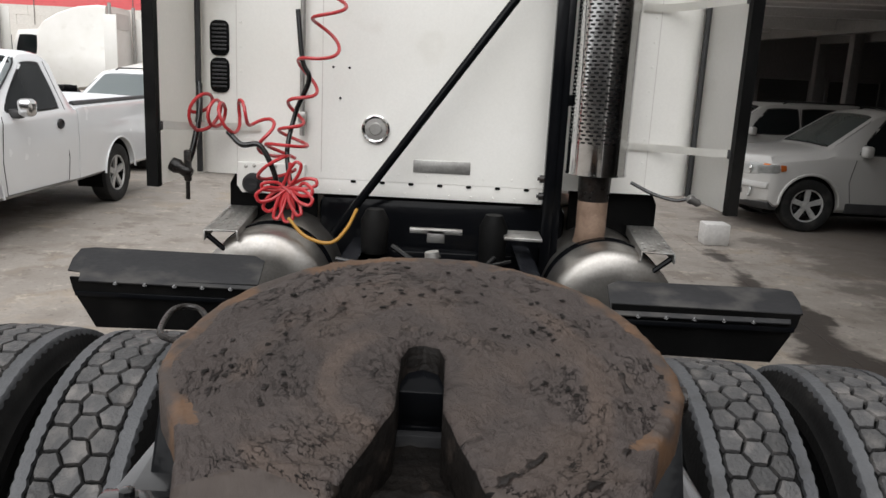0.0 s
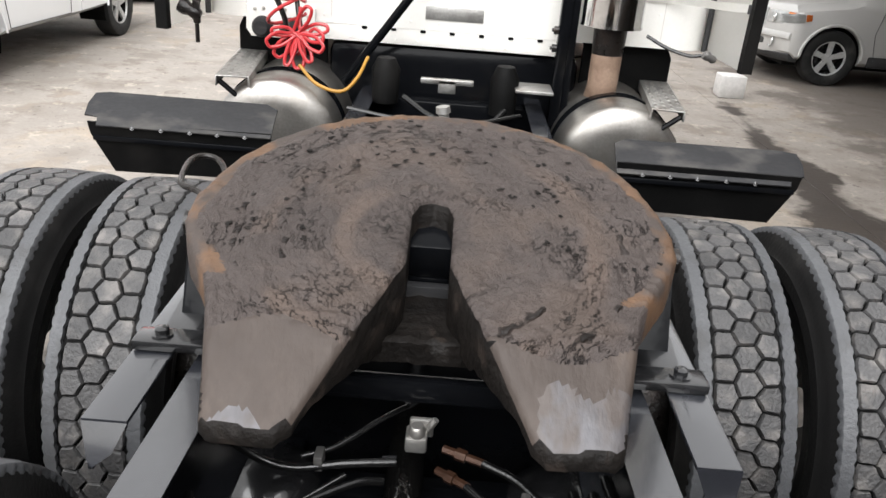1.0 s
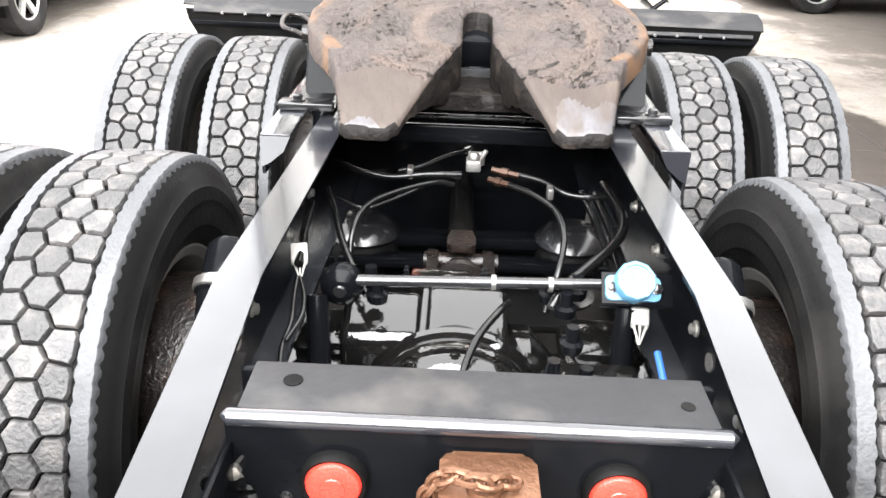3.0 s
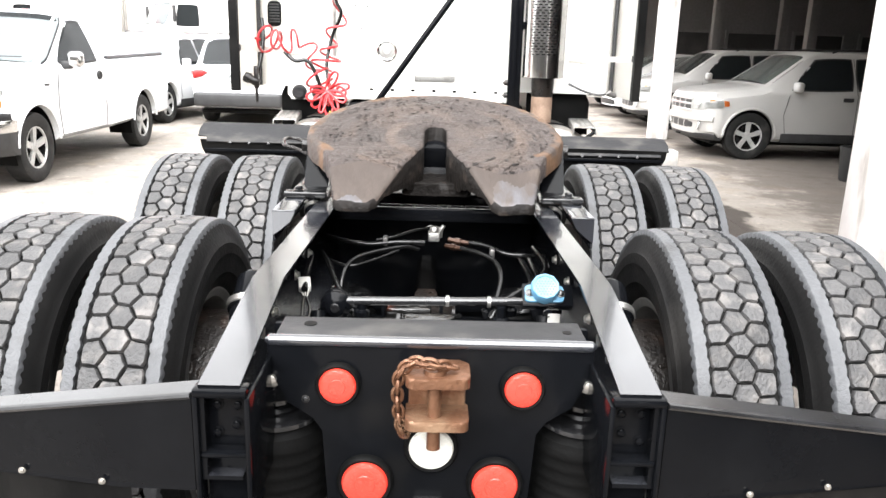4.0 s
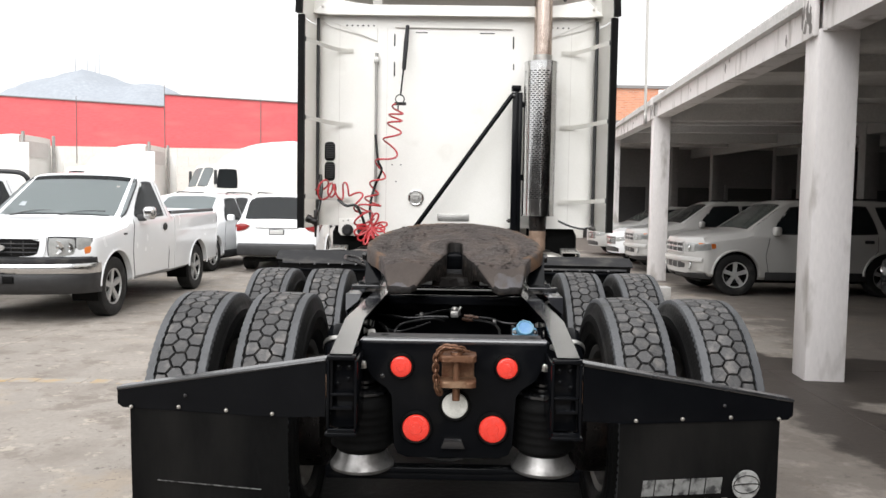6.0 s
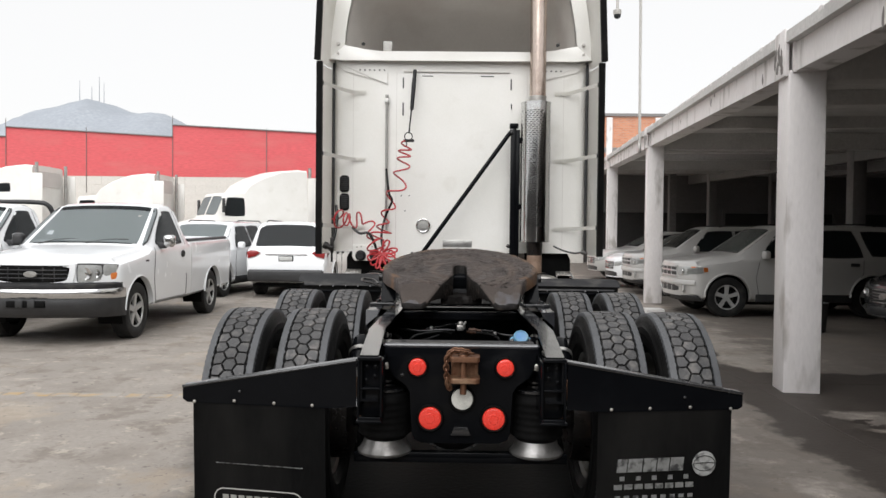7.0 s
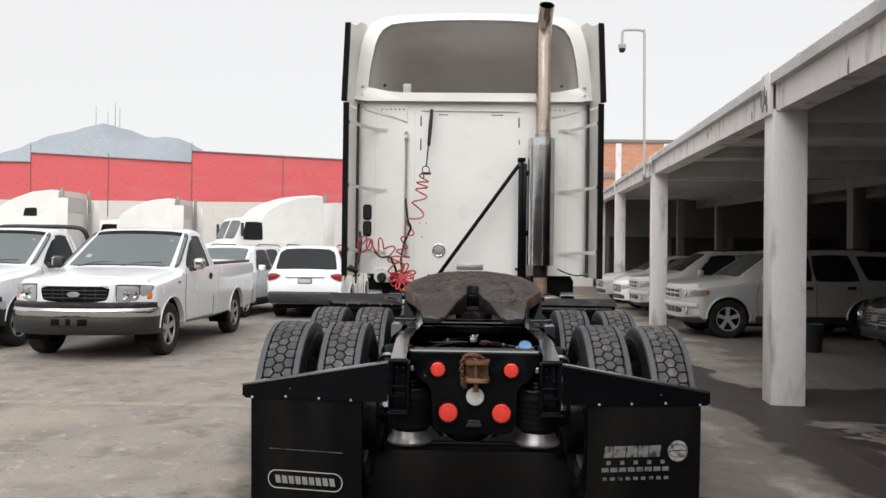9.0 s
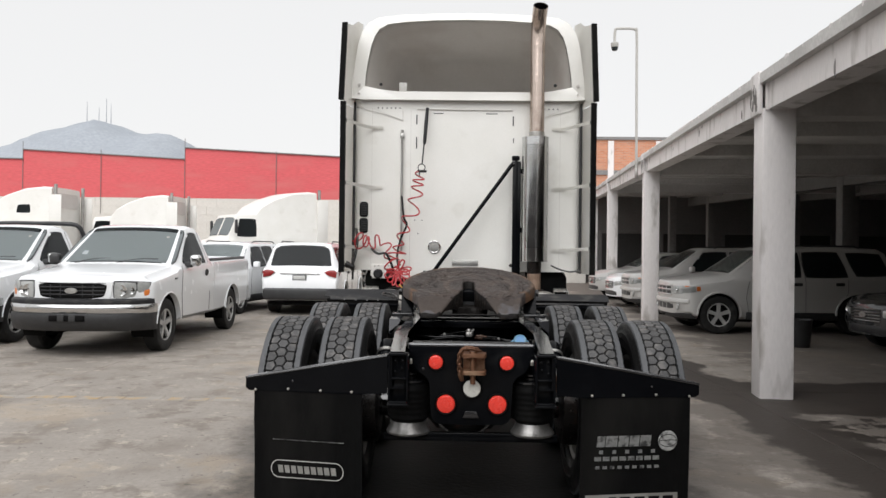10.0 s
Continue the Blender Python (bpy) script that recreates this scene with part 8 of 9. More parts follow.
def top_pane(rows, y0, y1, f, parent, mat, name, crown=0.025, off=0.010, inset=0.035, band=True):
    """A pane on the sloping top surface, between y0 and y1, on a dark rubber band."""
    if band:
        top_pane(rows, y0 - 0.012, y1 + 0.012, f * 1.022, parent, M["plastic"], "glass_seal", crown, off - 0.005, inset, False)
    bm = bmesh.new()
    g = []
    nu, nv = 14, 10
    for j in range(nv + 1):
        y = y0 + (y1 - y0) * j / nv
        zb, zs, zt, wb, ws, wt = at_y(rows, y)
        e = at_y(rows, y + 0.02)
        slope = (e[2] - zt) / 0.02
        nrm = Vector((0, -slope, 1)).normalized() * off
        for i in range(nu + 1):
            q = (2 * i / nu - 1) * math.sqrt(1 - 0.10 * (2 * j / nv - 1) ** 8)
            x = q * (wt - inset) * f
            z = zt + crown * (1 - q * q) - 0.02 * abs(q) ** 6
            g.append(bm.verts.new((x, y + nrm.y, z + nrm.z)))
    for j in range(nv):
        for i in range(nu):
            a = j * (nu + 1) + i
            bm.faces.new((g[a], g[a + 1], g[a + nu + 2], g[a + nu + 1]))
    bmesh.ops.solidify(bm, geom=bm.faces, thickness=0.004)
    return part(name, bm, mat, parent)


def seam(rows, pts, s, parent):
    bm = bmesh.new()
    tube(bm, [(s * (side_x(rows, y, z) + 0.0005), y, z) for y, z in pts], 0.004, 5)
    part("door_seam", bm, M["plastic"], parent)


def nose_rows(bow, p, wide, zb, zt0, zt1, drop=0.05):
    """Sections of a front that bows back by `bow` towards its corners."""
    out = []
    for f in (0.2, 0.45, 0.62, 0.74, 0.83, 0.90, 0.955, 0.99):
        y = bow * f ** p
        zt = zt0 + (zt1 - zt0) * (y / bow) ** 0.6
        w = f * wide
        out.append((y, zb, zt - drop, zt, w, w + 0.005, w - 0.05 * f))
    return out


def nose_patch(name, quad, nose, mat, parent, label="", off=0.008, thick=0.012, nu=10, nv=4, soft=0.0):
    """A panel laid on a bowed front; quad: (x, z) of its four corners."""
    bm = bmesh.new()
    g = []
    for j in range(nv + 1):
        for i in range(nu + 1):
            u, v = squared(i / nu, j / nv, soft)
            x = (quad[0][0] * (1 - u) + quad[1][0] * u) * (1 - v) + (quad[3][0] * (1 - u) + quad[2][0] * u) * v
            z = (quad[0][1] * (1 - u) + quad[1][1] * u) * (1 - v) + (quad[3][1] * (1 - u) + quad[2][1] * u) * v
            round_off = 0.006 * (abs(2 * v - 1) ** 4 + abs(2 * u - 1) ** 6)
            g.append(bm.verts.new((x, nose(x) - off + round_off, z)))
    for j in range(nv):
        for i in range(nu):
            a = j * (nu + 1) + i
            bm.faces.new((g[a], g[a + 1], g[a + nu + 2], g[a + nu + 1]))
    back = bmesh.ops.extrude_face_region(bm, geom=list(bm.faces))
    bmesh.ops.translate(bm, verts=[v for v in back["geom"] if isinstance(v, bmesh.types.BMVert)], vec=(0, thick, 0))
    return part(name, bm, mat, parent, label)


def nose_sweep(name, prof, half_w, nose, mat, parent, label=""):
    """A closed profile of (y, z) swept across a bowed front."""
    bm = bmesh.new()
    rings = []
    for i in range(49):
        x = half_w * math.sin(math.pi / 2 * (2 * i / 48 - 1))
        rings.append([bm.verts.new((x, nose(x) + y, z)) for y, z in prof])
    for a, b in zip(rings, rings[1:]):
        for i in range(len(prof)):
            bm.faces.new((a[i], a[(i + 1) % len(prof)], b[(i + 1) % len(prof)], b[i]))
    bm.faces.new(rings[0])
    bm.faces.new(rings[-1][::-1])
    return part(name, bm, mat, parent, label)


def lamp_bowl(x, z, r, nose, parent, name="reflector"):
    bm = bmesh.new()
    lathe(bm, [(0.012, r), (0.016, r * 0.96), (0.010, r * 0.6), (0.006, r * 0.3), (0.016, r * 0.22), (0.018, 0)], Matrix.Translation((x, nose(x), z)) @ Matrix.Rotation(radians(-90), 4, "Z"), 18)
    part(name, bm, M["chrome"], parent, "bright lamp reflector")


def wheel_arch(y, r, w=1.1, s=1):
    cb = bmesh.new()
    lathe(cb, [(0.60, 0), (0.60, r), (w, r), (w, 0)], Matrix.Translation((0, y, 0.0)) @ Matrix.Rotation(math.pi * (s < 0), 4, "Z"), 36)
    return cb


def car_wheel(parent, x, y, r, rim_r, mat="alu", spokes=5, wide=0.22):
    w = new("wheel")
    w.parent = parent
    s = 1 if x > 0 else -1
    w.matrix_local = Matrix.Translation((x, y, r)) @ Matrix.Rotation(math.pi * (s < 0), 4, "Z")
    bm = bmesh.new()
    lathe(bm, [(-wide, rim_r * 0.98), (-wide, r * 0.93), (-wide + 0.03, r), (-0.03, r), (-0.008, r * 0.975), (0.0, r * 0.92), (-0.004, rim_r * 1.12), (-0.02, rim_r), (-0.03, rim_r * 0.98)], Matrix(), 40, True)
    part("tyre", bm, M["tyre"], w, "black tyre")
    bm = bmesh.new()
    lathe(bm, [(-0.02, rim_r * 1.0), (-0.012, rim_r * 1.01), (-0.014, rim_r * 0.95), (-0.03, rim_r * 0.92)], Matrix(), 40)
    lathe(bm, [(-0.03, 0), (-0.03, rim_r * 0.22), (-0.045, rim_r * 0.30), (-0.07, rim_r * 0.30)], Matrix(), 24)
    for k in range(spokes):
        a = 2 * math.pi * k / spokes
        m = Matrix.Rotation(a, 4, "X")
        v = [bm.verts.new(m @ Vector(p)) for p in ((-0.034, -rim_r * 0.13, rim_r * 0.18), (-0.034, rim_r * 0.13, rim_r * 0.18), (-0.022, rim_r * 0.17, rim_r * 0.94), (-0.022, -rim_r * 0.17, rim_r * 0.94))]
        v2 = [bm.verts.new(p.co + Vector((-0.03, 0, 0))) for p in v]
        bm.faces.new(v)
        for i in range(4):
            bm.faces.new((v[i], v[(i + 1) % 4], v2[(i + 1) % 4], v2[i]))
    part("rim", bm, M[mat], w, "alloy wheel rim")
    bm = bmesh.new()
    lathe(bm, [(-0.11, rim_r * 0.45), (-0.11, rim_r * 0.72)], Matrix(), 24)
    part("brake_disc", bm, M["frame"], w)
    # black barrel paints in the shade between the spokes
    bm = bmesh.new()
    lathe(bm, [(-0.028, rim_r * 0.925), (-0.06, rim_r * 0.88), (-0.125, rim_r * 0.86), (-0.13, 0)], Matrix(), 32)
    part("barrel", bm, M["matt"], w, "inside of the wheel, blackened for the shade behind the spokes")
    return w


def mirror(parent, x, y, z, mat, s=1, size=1.0):
    mr = new("wing_mirror")
    mr.parent = parent
    bm = bmesh.new()
    box(bm, (min(x, x + s * 0.16 * size), y - 0.07, z - 0.07 * size), (max(x, x + s * 0.16 * size), y + 0.05, z + 0.08 * size), 0.04, seg=3)
    part("housing", bm, mat, mr)
    bm = bmesh.new()
    box(bm, (min(x - s * 0.06, x + s * 0.03), y - 0.02, z - 0.06), (max(x - s * 0.06, x + s * 0.03), y + 0.02, z - 0.03), 0.006)
    part("arm", bm, M["plastic"], mr)


def handle(parent, rows, y, z, s, mat):
    bm = bmesh.new()
    x = side_x(rows, y, z)
    box(bm, (min(s * (x - 0.005), s * (x + 0.03)), y - 0.08, z - 0.03), (max(s * (x - 0.005), s * (x + 0.03)), y + 0.08, z + 0.03), 0.012)
    part("door_handle", bm, mat, parent)


def pickup(m, chase_bar=False, label="white regular-cab pickup truck parked facing the camera"):
    p = root("pickup_truck", label, "pickup truck", m, "row of parked pickups")
    bow, wide = 0.31, 0.965
    nose = lambda x: bow * min(1.0, abs(x) / wide) ** 3.2
    rows = nose_rows(bow, 3.2, wide, 0.60, 1.045, 1.10, 0.09) + [(0.36, 0.46, 1.02, 1.115, 0.97, 0.975, 0.86), (0.8, 0.42, 1.07, 1.175, 0.985, 0.99, 0.88), (1.22, 0.40, 1.13, 1.225, 0.985, 0.99, 0.91), (1.30, 0.40, 1.18, 1.25, 0.985, 0.99, 0.92), (2.10, 0.40, 1.21, 1.80, 0.985, 0.99, 0.79), (2.22, 0.40, 1.215, 1.835, 0.985, 0.99, 0.765), (2.42, 0.40, 1.22, 1.855, 0.985, 0.99, 0.76), (2.60, 0.40, 1.225, 1.845, 0.985, 0.99, 0.76), (2.74, 0.40, 1.23, 1.78, 0.985, 0.99, 0.78), (2.90, 0.40, 1.24, 1.31, 0.985, 0.99, 0.90), (2.92, 0.40, 1.26, 1.30, 0.985, 0.99, 0.95), (5.04, 0.44, 1.29, 1.325, 0.975, 0.985, 0.945), (5.08, 0.52, 1.27, 1.30, 0.95, 0.965, 0.92)]
    FW, RW = 0.89, 4.02
    cuts = [wheel_arch(y, 0.44, s=s) for y in (FW, RW) for s in (-1, 1)]
    for c in cuts:
        bmesh.ops.translate(c, verts=c.verts, vec=(0, 0, 0.40))
    bed = bmesh.new()
    box(bed, (-0.85, 2.98, 0.72), (0.85, 5.0, 1.8))
    gap = bmesh.new()
    box(gap, (-1.2, 2.895, 0.2), (1.2, 2.915, 1.5))
    carved("body", loft(rows), cuts + [bed, gap], M["carwhite"], p)
    for s in (-1, 1):
        bm = bmesh.new()
        tube(bm, [(s * 0.905, 2.94, 1.303), (s * 0.90, 5.04, 1.328)], 0.028, 8)
        part("bed_rail_cap", bm, M["plastic"], p, "black plastic bed rail cap")
        for y in (FW, RW):
            car_wheel(p, s * 0.955, y, 0.38, 0.228, "rimpaint")
            arch_liner(p, s, y, 0.40, 0.435)
        side_pane(rows, ((1.50, 1.26), (2.56, 1.27), (2.50, 1.74), (2.14, 1.73)), s, p, M["glass"])
        seam(rows, [(1.40, 0.46), (1.36, 0.8), (1.40, 1.16), (1.46, 1.22)], s, p)
        seam(rows, [(2.62, 1.76), (2.66, 1.25), (2.66, 0.7), (2.62, 0.47)], s, p)
        seam(rows, [(1.40, 0.46), (2.62, 0.46)], s, p)
        bm = bmesh.new()
        lathe(bm, [(0, 0), (0, 0.075), (0.012, 0.07), (0.016, 0.05), (0.004, 0.045), (0.004, 0)], Matrix.Translation((s * (side_x(rows, 2.50, 1.10) - 0.002), 2.50, 1.10)) @ Matrix.Rotation(math.pi * (s < 0), 4, "Z") @ Matrix.Diagonal((1, 1, 0.75, 1)), 18)
        part("door_handle", bm, M["plastic"], p, "black recessed door handle")
        bm = bmesh.new()
        box(bm, (s * 0.995 - 0.004, 1.08, 1.03), (s * 0.995 + 0.004, 1.19, 1.055), 0.003)
        part("badge", bm, M["plastic"], p, "small dark badge")
        wm = new("wing_mirror")
        wm.parent = p
        bm = bmesh.new()
        box(bm, (min(s * 1.02, s * 1.19), 1.58, 1.22), (max(s * 1.02, s * 1.19), 1.72, 1.40), 0.055, seg=4)
        part("housing", bm, M["chrome"] if s > 0 else M["plastic"], wm, "chrome mirror shell" if s > 0 else "")
        bm = bmesh.new()
        box(bm, (min(s * 0.93, s * 1.06), 1.60, 1.20), (max(s * 0.93, s * 1.06), 1.70, 1.29), 0.02)
        part("arm", bm, M["plastic"], wm)
        hl = new("headlight")
        hl.parent = p
        q = lambda x0, x1, z0, z1, z2, z3: ((s * x0, z0), (s * x1, z1), (s * x1, z2), (s * x0, z3))
        nose_patch("bezel", q(0.535, 0.958, 0.785, 0.80, 1.03, 1.05), nose, M["plastic"], hl, "dark gap round the lamp", off=0.008, thick=0.03, nu=14, nv=8, soft=0.2)
        nose_patch("lens", q(0.55, 0.81, 0.80, 0.81, 1.018, 1.03), nose, M["headlight"], hl, "clear headlight lens", off=0.013, nu=14, nv=8, soft=0.22)
        nose_patch("turn_signal", q(0.813, 0.948, 0.868, 0.868, 1.022, 1.03), nose, M["headlight"], hl, "clear corner lens", off=0.013, nu=8, soft=0.15)
        nose_patch("side_marker", q(0.885, 0.948, 0.822, 0.832, 0.93, 0.925), nose, M["amber"], hl, "amber side marker", off=0.0165, nu=6, nv=6, soft=0.25)
        lamp_bowl(s * 0.64, 0.915, 0.078, nose, hl)
        lamp_bowl(s * 0.75, 0.915, 0.055, nose, hl)
        bm = bmesh.new()
        box(bm, (min(s * 0.92, s * 0.985), 5.0, 0.86), (max(s * 0.92, s * 0.985), 5.09, 1.22), 0.01)
        part("tail_light", bm, M["taillens"], p)
        for y0 in (FW, RW):
            bm = bmesh.new()
            ys = [(y0 + 0.45 * math.cos(a), 0.40 + 0.45 * math.sin(a)) for a in [math.pi * (0.02 + 0.96 * k / 22) for k in range(23)]]
            tube(bm, [(s * (side_x(rows, y, z) - 0.006), y, z) for y, z in ys], 0.014, 8)
            part("arch_lip", bm, M["carwhite"], p)
    for x in (-0.62, 0.02):
        bm = bmesh.new()
        tube(bm, spline([(x, 1.285, 1.262), (x + 0.28, 1.36, 1.322), (x + 0.60, 1.38, 1.328)], 5), 0.010, 6)
        part("wiper", bm, M["plastic"], p, "black wiper")
    top_pane(rows, 1.315, 2.095, 1.0, p, M["glasspale"], "windscreen", inset=0.025)
    top_pane(rows, 2.75, 2.88, 0.9, p, M["glass"], "rear_window")
    gr = new("grille")
    gr.parent = p
    g4 = lambda w0, w1, z0, z1: ((-w0, z0), (w0, z0), (w1, z1), (-w1, z1))
    nose_patch("surround", g4(0.50, 0.545, 0.765, 1.04), nose, M["carwhite"], gr, "white grille surround", off=0.02, thick=0.05, nu=24, nv=8, soft=0.10)
    nose_patch("mesh", g4(0.43, 0.48, 0.802, 1.01), nose, M["matt"], gr, "dark grille opening", off=0.024, thick=0.01, nu=24, nv=8, soft=0.12)
    for d, w0, w1, z in ((0, 0.40, 0.40, 0.794), (1, 0.455, 0.455, 1.008)):
        nose_patch("trim", g4(w0, w1, z, z + 0.010), nose, M["chrome"], gr, "chrome trim line", off=0.03, thick=0.015, nu=20, nv=2)
    for z in (0.845, 0.895, 0.945):
        nose_patch("bar", g4(0.435, 0.44, z, z + 0.020), nose, M["fender"], gr, off=0.034, thick=0.02, nu=20, nv=2)
    for x in (-0.29, -0.15, 0.15, 0.29):
        nose_patch("bar", ((x - 0.008, 0.818), (x + 0.008, 0.818), (x + 0.008, 0.992), (x - 0.008, 0.992)), nose, M["fender"], gr, off=0.033, thick=0.02, nu=2)
    bm = bmesh.new()
    lathe(bm, [(0, 0), (0, 0.055), (0.012, 0.05), (0.015, 0)], Matrix.Translation((0, -0.034, 0.905)) @ Matrix.Rotation(radians(-90), 4, "Z") @ Matrix.Diagonal((1, 1.6, 0.75, 1)), 20)
    part("oval_emblem", bm, M["alu"], gr, "small oval emblem")
    bp = new("front_bumper")
    bp.parent = p
    ahead = lambda x: 0.31 * min(1.0, abs(x) / 0.99) ** 2.6 + 0.16 * min(1.0, abs(x) / 0.99) ** 22
    nose_sweep("chrome_bar", [(-0.13, 0.725), (-0.145, 0.712), (-0.152, 0.675), (-0.145, 0.635), (-0.125, 0.605), (-0.05, 0.60), (-0.02, 0.62), (-0.02, 0.72)], 0.99, ahead, M["chrome"], bp, "chrome bumper")
    nose_sweep("top_pad", [(0.02, 0.805), (-0.08, 0.80), (-0.125, 0.785), (-0.135, 0.755), (-0.128, 0.724), (0.02, 0.724)], 0.985, ahead, M["fender"], bp, "dark bumper pad")
    nose_sweep("valance", [(-0.08, 0.612), (-0.138, 0.60), (-0.148, 0.56), (-0.14, 0.49), (-0.11, 0.42), (-0.05, 0.365), (0.02, 0.36), (0.02, 0.612)], 0.985, ahead, M["plastic"], bp, "dark lower valance")
    pr = new("plate_recess")
    pr.parent = bp
    bm = bmesh.new()
    box(bm, (-0.24, -0.158, 0.50), (0.24, -0.12, 0.585), 0.012)
    part("backing", bm, M["matt"], pr)
    for x in (-0.12, 0.03):
        bm = bmesh.new()
        box(bm, (x, -0.168, 0.50), (x + 0.09, -0.15, 0.60), 0.008)
        part("bracket", bm, M["plastic"], pr)
    bm = bmesh.new()
    box(bm, (-0.9, 5.06, 0.50), (0.9, 5.22, 0.70), 0.03)
    part("rear_bumper", bm, M["chrome"], p)
    bm = bmesh.new()
    box(bm, (-0.60, 0.4, 0.32), (0.60, 4.95, 0.44), 0.02)
    part("underbody", bm, M["matt"], p)
    for x, z in ((0.55, 1.66), (0.47, 1.58), (0.52, 1.50)):
        bm = bmesh.new()
        y = 1.30 + (z - 1.25) / 0.55 * 0.80
        box(bm, (x - 0.05, -0.003, -0.02), (x + 0.05, 0.001, 0.02), 0, Matrix.Translation((0, y - 0.016, z + 0.008)) @ Matrix.Rotation(radians(-55), 4, "X"))
        part("sticker", bm, M["plug"], p, "small white sticker")
    bm = bmesh.new()
    box(bm, (-0.14, -0.002, -0.05), (0.14, 0.001, 0.05), 0, Matrix.Translation((-0.46, 1.30 + 0.15 / 0.55 * 0.80 - 0.018, 1.412)) @ Matrix.Rotation(radians(-56), 4, "X") @ Matrix.Rotation(radians(4), 4, "Y"))
    part("paper", bm, M["paper"], p, "faded paper behind the windscreen")
    strip = top_pane(rows, 2.005, 2.085, 0.97, p, M["glass"], "sun_strip", off=0.0135, inset=0.025, band=False)
    strip["label"] = "dark tinted band along the top of the windscreen"
    if chase_bar:
        bm = bmesh.new()
        for s in (-1, 1):
            tube(bm, spline([(s * 0.88, 3.4, 1.30), (s * 0.86, 3.2, 1.66), (s * 0.78, 3.10, 1.88), (s * 0.5, 3.07, 1.92), (0, 3.07, 1.92)], 5), 0.04, 10)
        part("roll_bar", bm, M["plastic"], p, "black tubular roll bar")
    return p


def suv(m, paint, label, size=1.0, dark_lower=True, screen="glasspale"):
    """A mid-size sport utility car; its front at y = 0, facing -y."""
    c = root("suv", label, "car", m @ Matrix.Diagonal((size, size, size, 1)), "parked cars")
    bow, wide = 0.27, 0.885
    nose = lambda x: bow * min(1.0, abs(x) / wide) ** 3.0
    rows = nose_rows(bow, 3.0, wide, 0.36, 0.935, 1.0, 0.10) + [(0.34, 0.30, 0.92, 1.02, 0.895, 0.905, 0.79), (0.95, 0.28, 1.0, 1.10, 0.90, 0.91, 0.80), (1.05, 0.28, 1.04, 1.125, 0.90, 0.91, 0.82), (1.68, 0.28, 1.05, 1.57, 0.90, 0.91, 0.70), (1.86, 0.28, 1.05, 1.635, 0.90, 0.91, 0.67), (3.3, 0.28, 1.06, 1.655, 0.90, 0.91, 0.67), (3.95, 0.28, 1.06, 1.63, 0.90, 0.90, 0.67), (4.06, 0.30, 1.06, 1.57, 0.89, 0.89, 0.69), (4.24, 0.34, 1.05, 1.12, 0.87, 0.87, 0.78), (4.34, 0.38, 1.00, 1.04, 0.85, 0.86, 0.79), (4.42, 0.46, 0.72, 0.76, 0.78, 0.82, 0.74)]
    cuts = []
    for y in (0.80, 3.42):
        for s in (-1, 1):
            k = wheel_arch(y, 0.40, s=s)
            bmesh.ops.translate(k, verts=k.verts, vec=(0, 0, 0.37))
            cuts.append(k)
    carved("body", loft(rows), cuts, paint, c)
    for s in (-1, 1):
        for y in (0.80, 3.42):
            car_wheel(c, s * 0.895, y, 0.36, 0.22, "rimpaint", spokes=5)
            arch_liner(c, s, y, 0.37, 0.395, 0.61, 0.85)
            bm = bmesh.new()
            ys = [(y + 0.415 * math.cos(a), 0.37 + 0.415 * math.sin(a)) for a in [math.pi * k / 14 for k in range(15)]]
            tube(bm, [(s * (side_x(rows, yy, z) + 0.0), yy, z) for yy, z in ys], 0.02, 6)
            part("arch_lip", bm, paint, c)
        side_pane(rows, ((1.38, 1.08), (2.36, 1.09), (2.36, 1.55), (1.80, 1.53)), s, c, M["glass"])
        side_pane(rows, ((2.44, 1.09), (3.26, 1.10), (3.12, 1.56), (2.44, 1.55)), s, c, M["glass"])
        side_pane(rows, ((3.42, 1.12), (4.06, 1.14), (3.94, 1.53), (3.28, 1.55)), s, c, M["glass"])
        seam(rows, [(1.36, 0.36), (1.30, 0.7), (1.36, 1.0)], s, c)
        seam(rows, [(2.40, 1.56), (2.43, 1.0), (2.43, 0.36)], s, c)
        seam(rows, [(3.24, 1.05), (3.24, 0.8), (3.02, 0.5), (2.98, 0.36)], s, c)
        bm = bmesh.new()
        box(bm, (min(s * 0.87, s * 0.925), 1.30, 0.28), (max(s * 0.87, s * 0.925), 3.05, 0.42), 0.015)
        part("sill", bm, M["plastic"] if dark_lower else paint, c, "dark plastic sill" if dark_lower else "")
        handle(c, rows, 2.28, 0.95, s, M["plastic"])
        handle(c, rows, 3.08, 0.96, s, M["plastic"])
        mirror(c, s * 0.92, 1.45, 1.12, paint, s)
        hl = new("headlight")
        hl.parent = c
        q = lambda x0, x1, z0, z1, z2, z3: ((s * x0, z0), (s * x1, z1), (s * x1, z2), (s * x0, z3))
        nose_patch("bezel", q(0.475, 0.865, 0.715, 0.745, 0.91, 0.905), nose, paint, hl, "dark lamp bezel", off=0.006, thick=0.03)
        nose_patch("lens", q(0.485, 0.775, 0.725, 0.74, 0.90, 0.895), nose, M["headlight"], hl, "clear headlight lens", off=0.013, nv=8, soft=0.2)
        nose_patch("turn_signal", q(0.78, 0.86, 0.755, 0.765, 0.90, 0.90), nose, M["amber"], hl, "amber turn signal", off=0.013, nu=6)
        lamp_bowl(s * 0.60, 0.81, 0.065, nose, hl)
        pane_on_side(rows, ((0.12, 0.755), (0.36, 0.785), (0.34, 0.895), (0.12, 0.895)), s, hl, M["headlight"], "side_lens", 0.006, 8, 5, 0.15)
        pane_on_side(rows, ((0.365, 0.80), (0.44, 0.815), (0.43, 0.89), (0.35, 0.893)), s, hl, M["amber"], "side_marker", 0.006, 4, 4, 0.2)
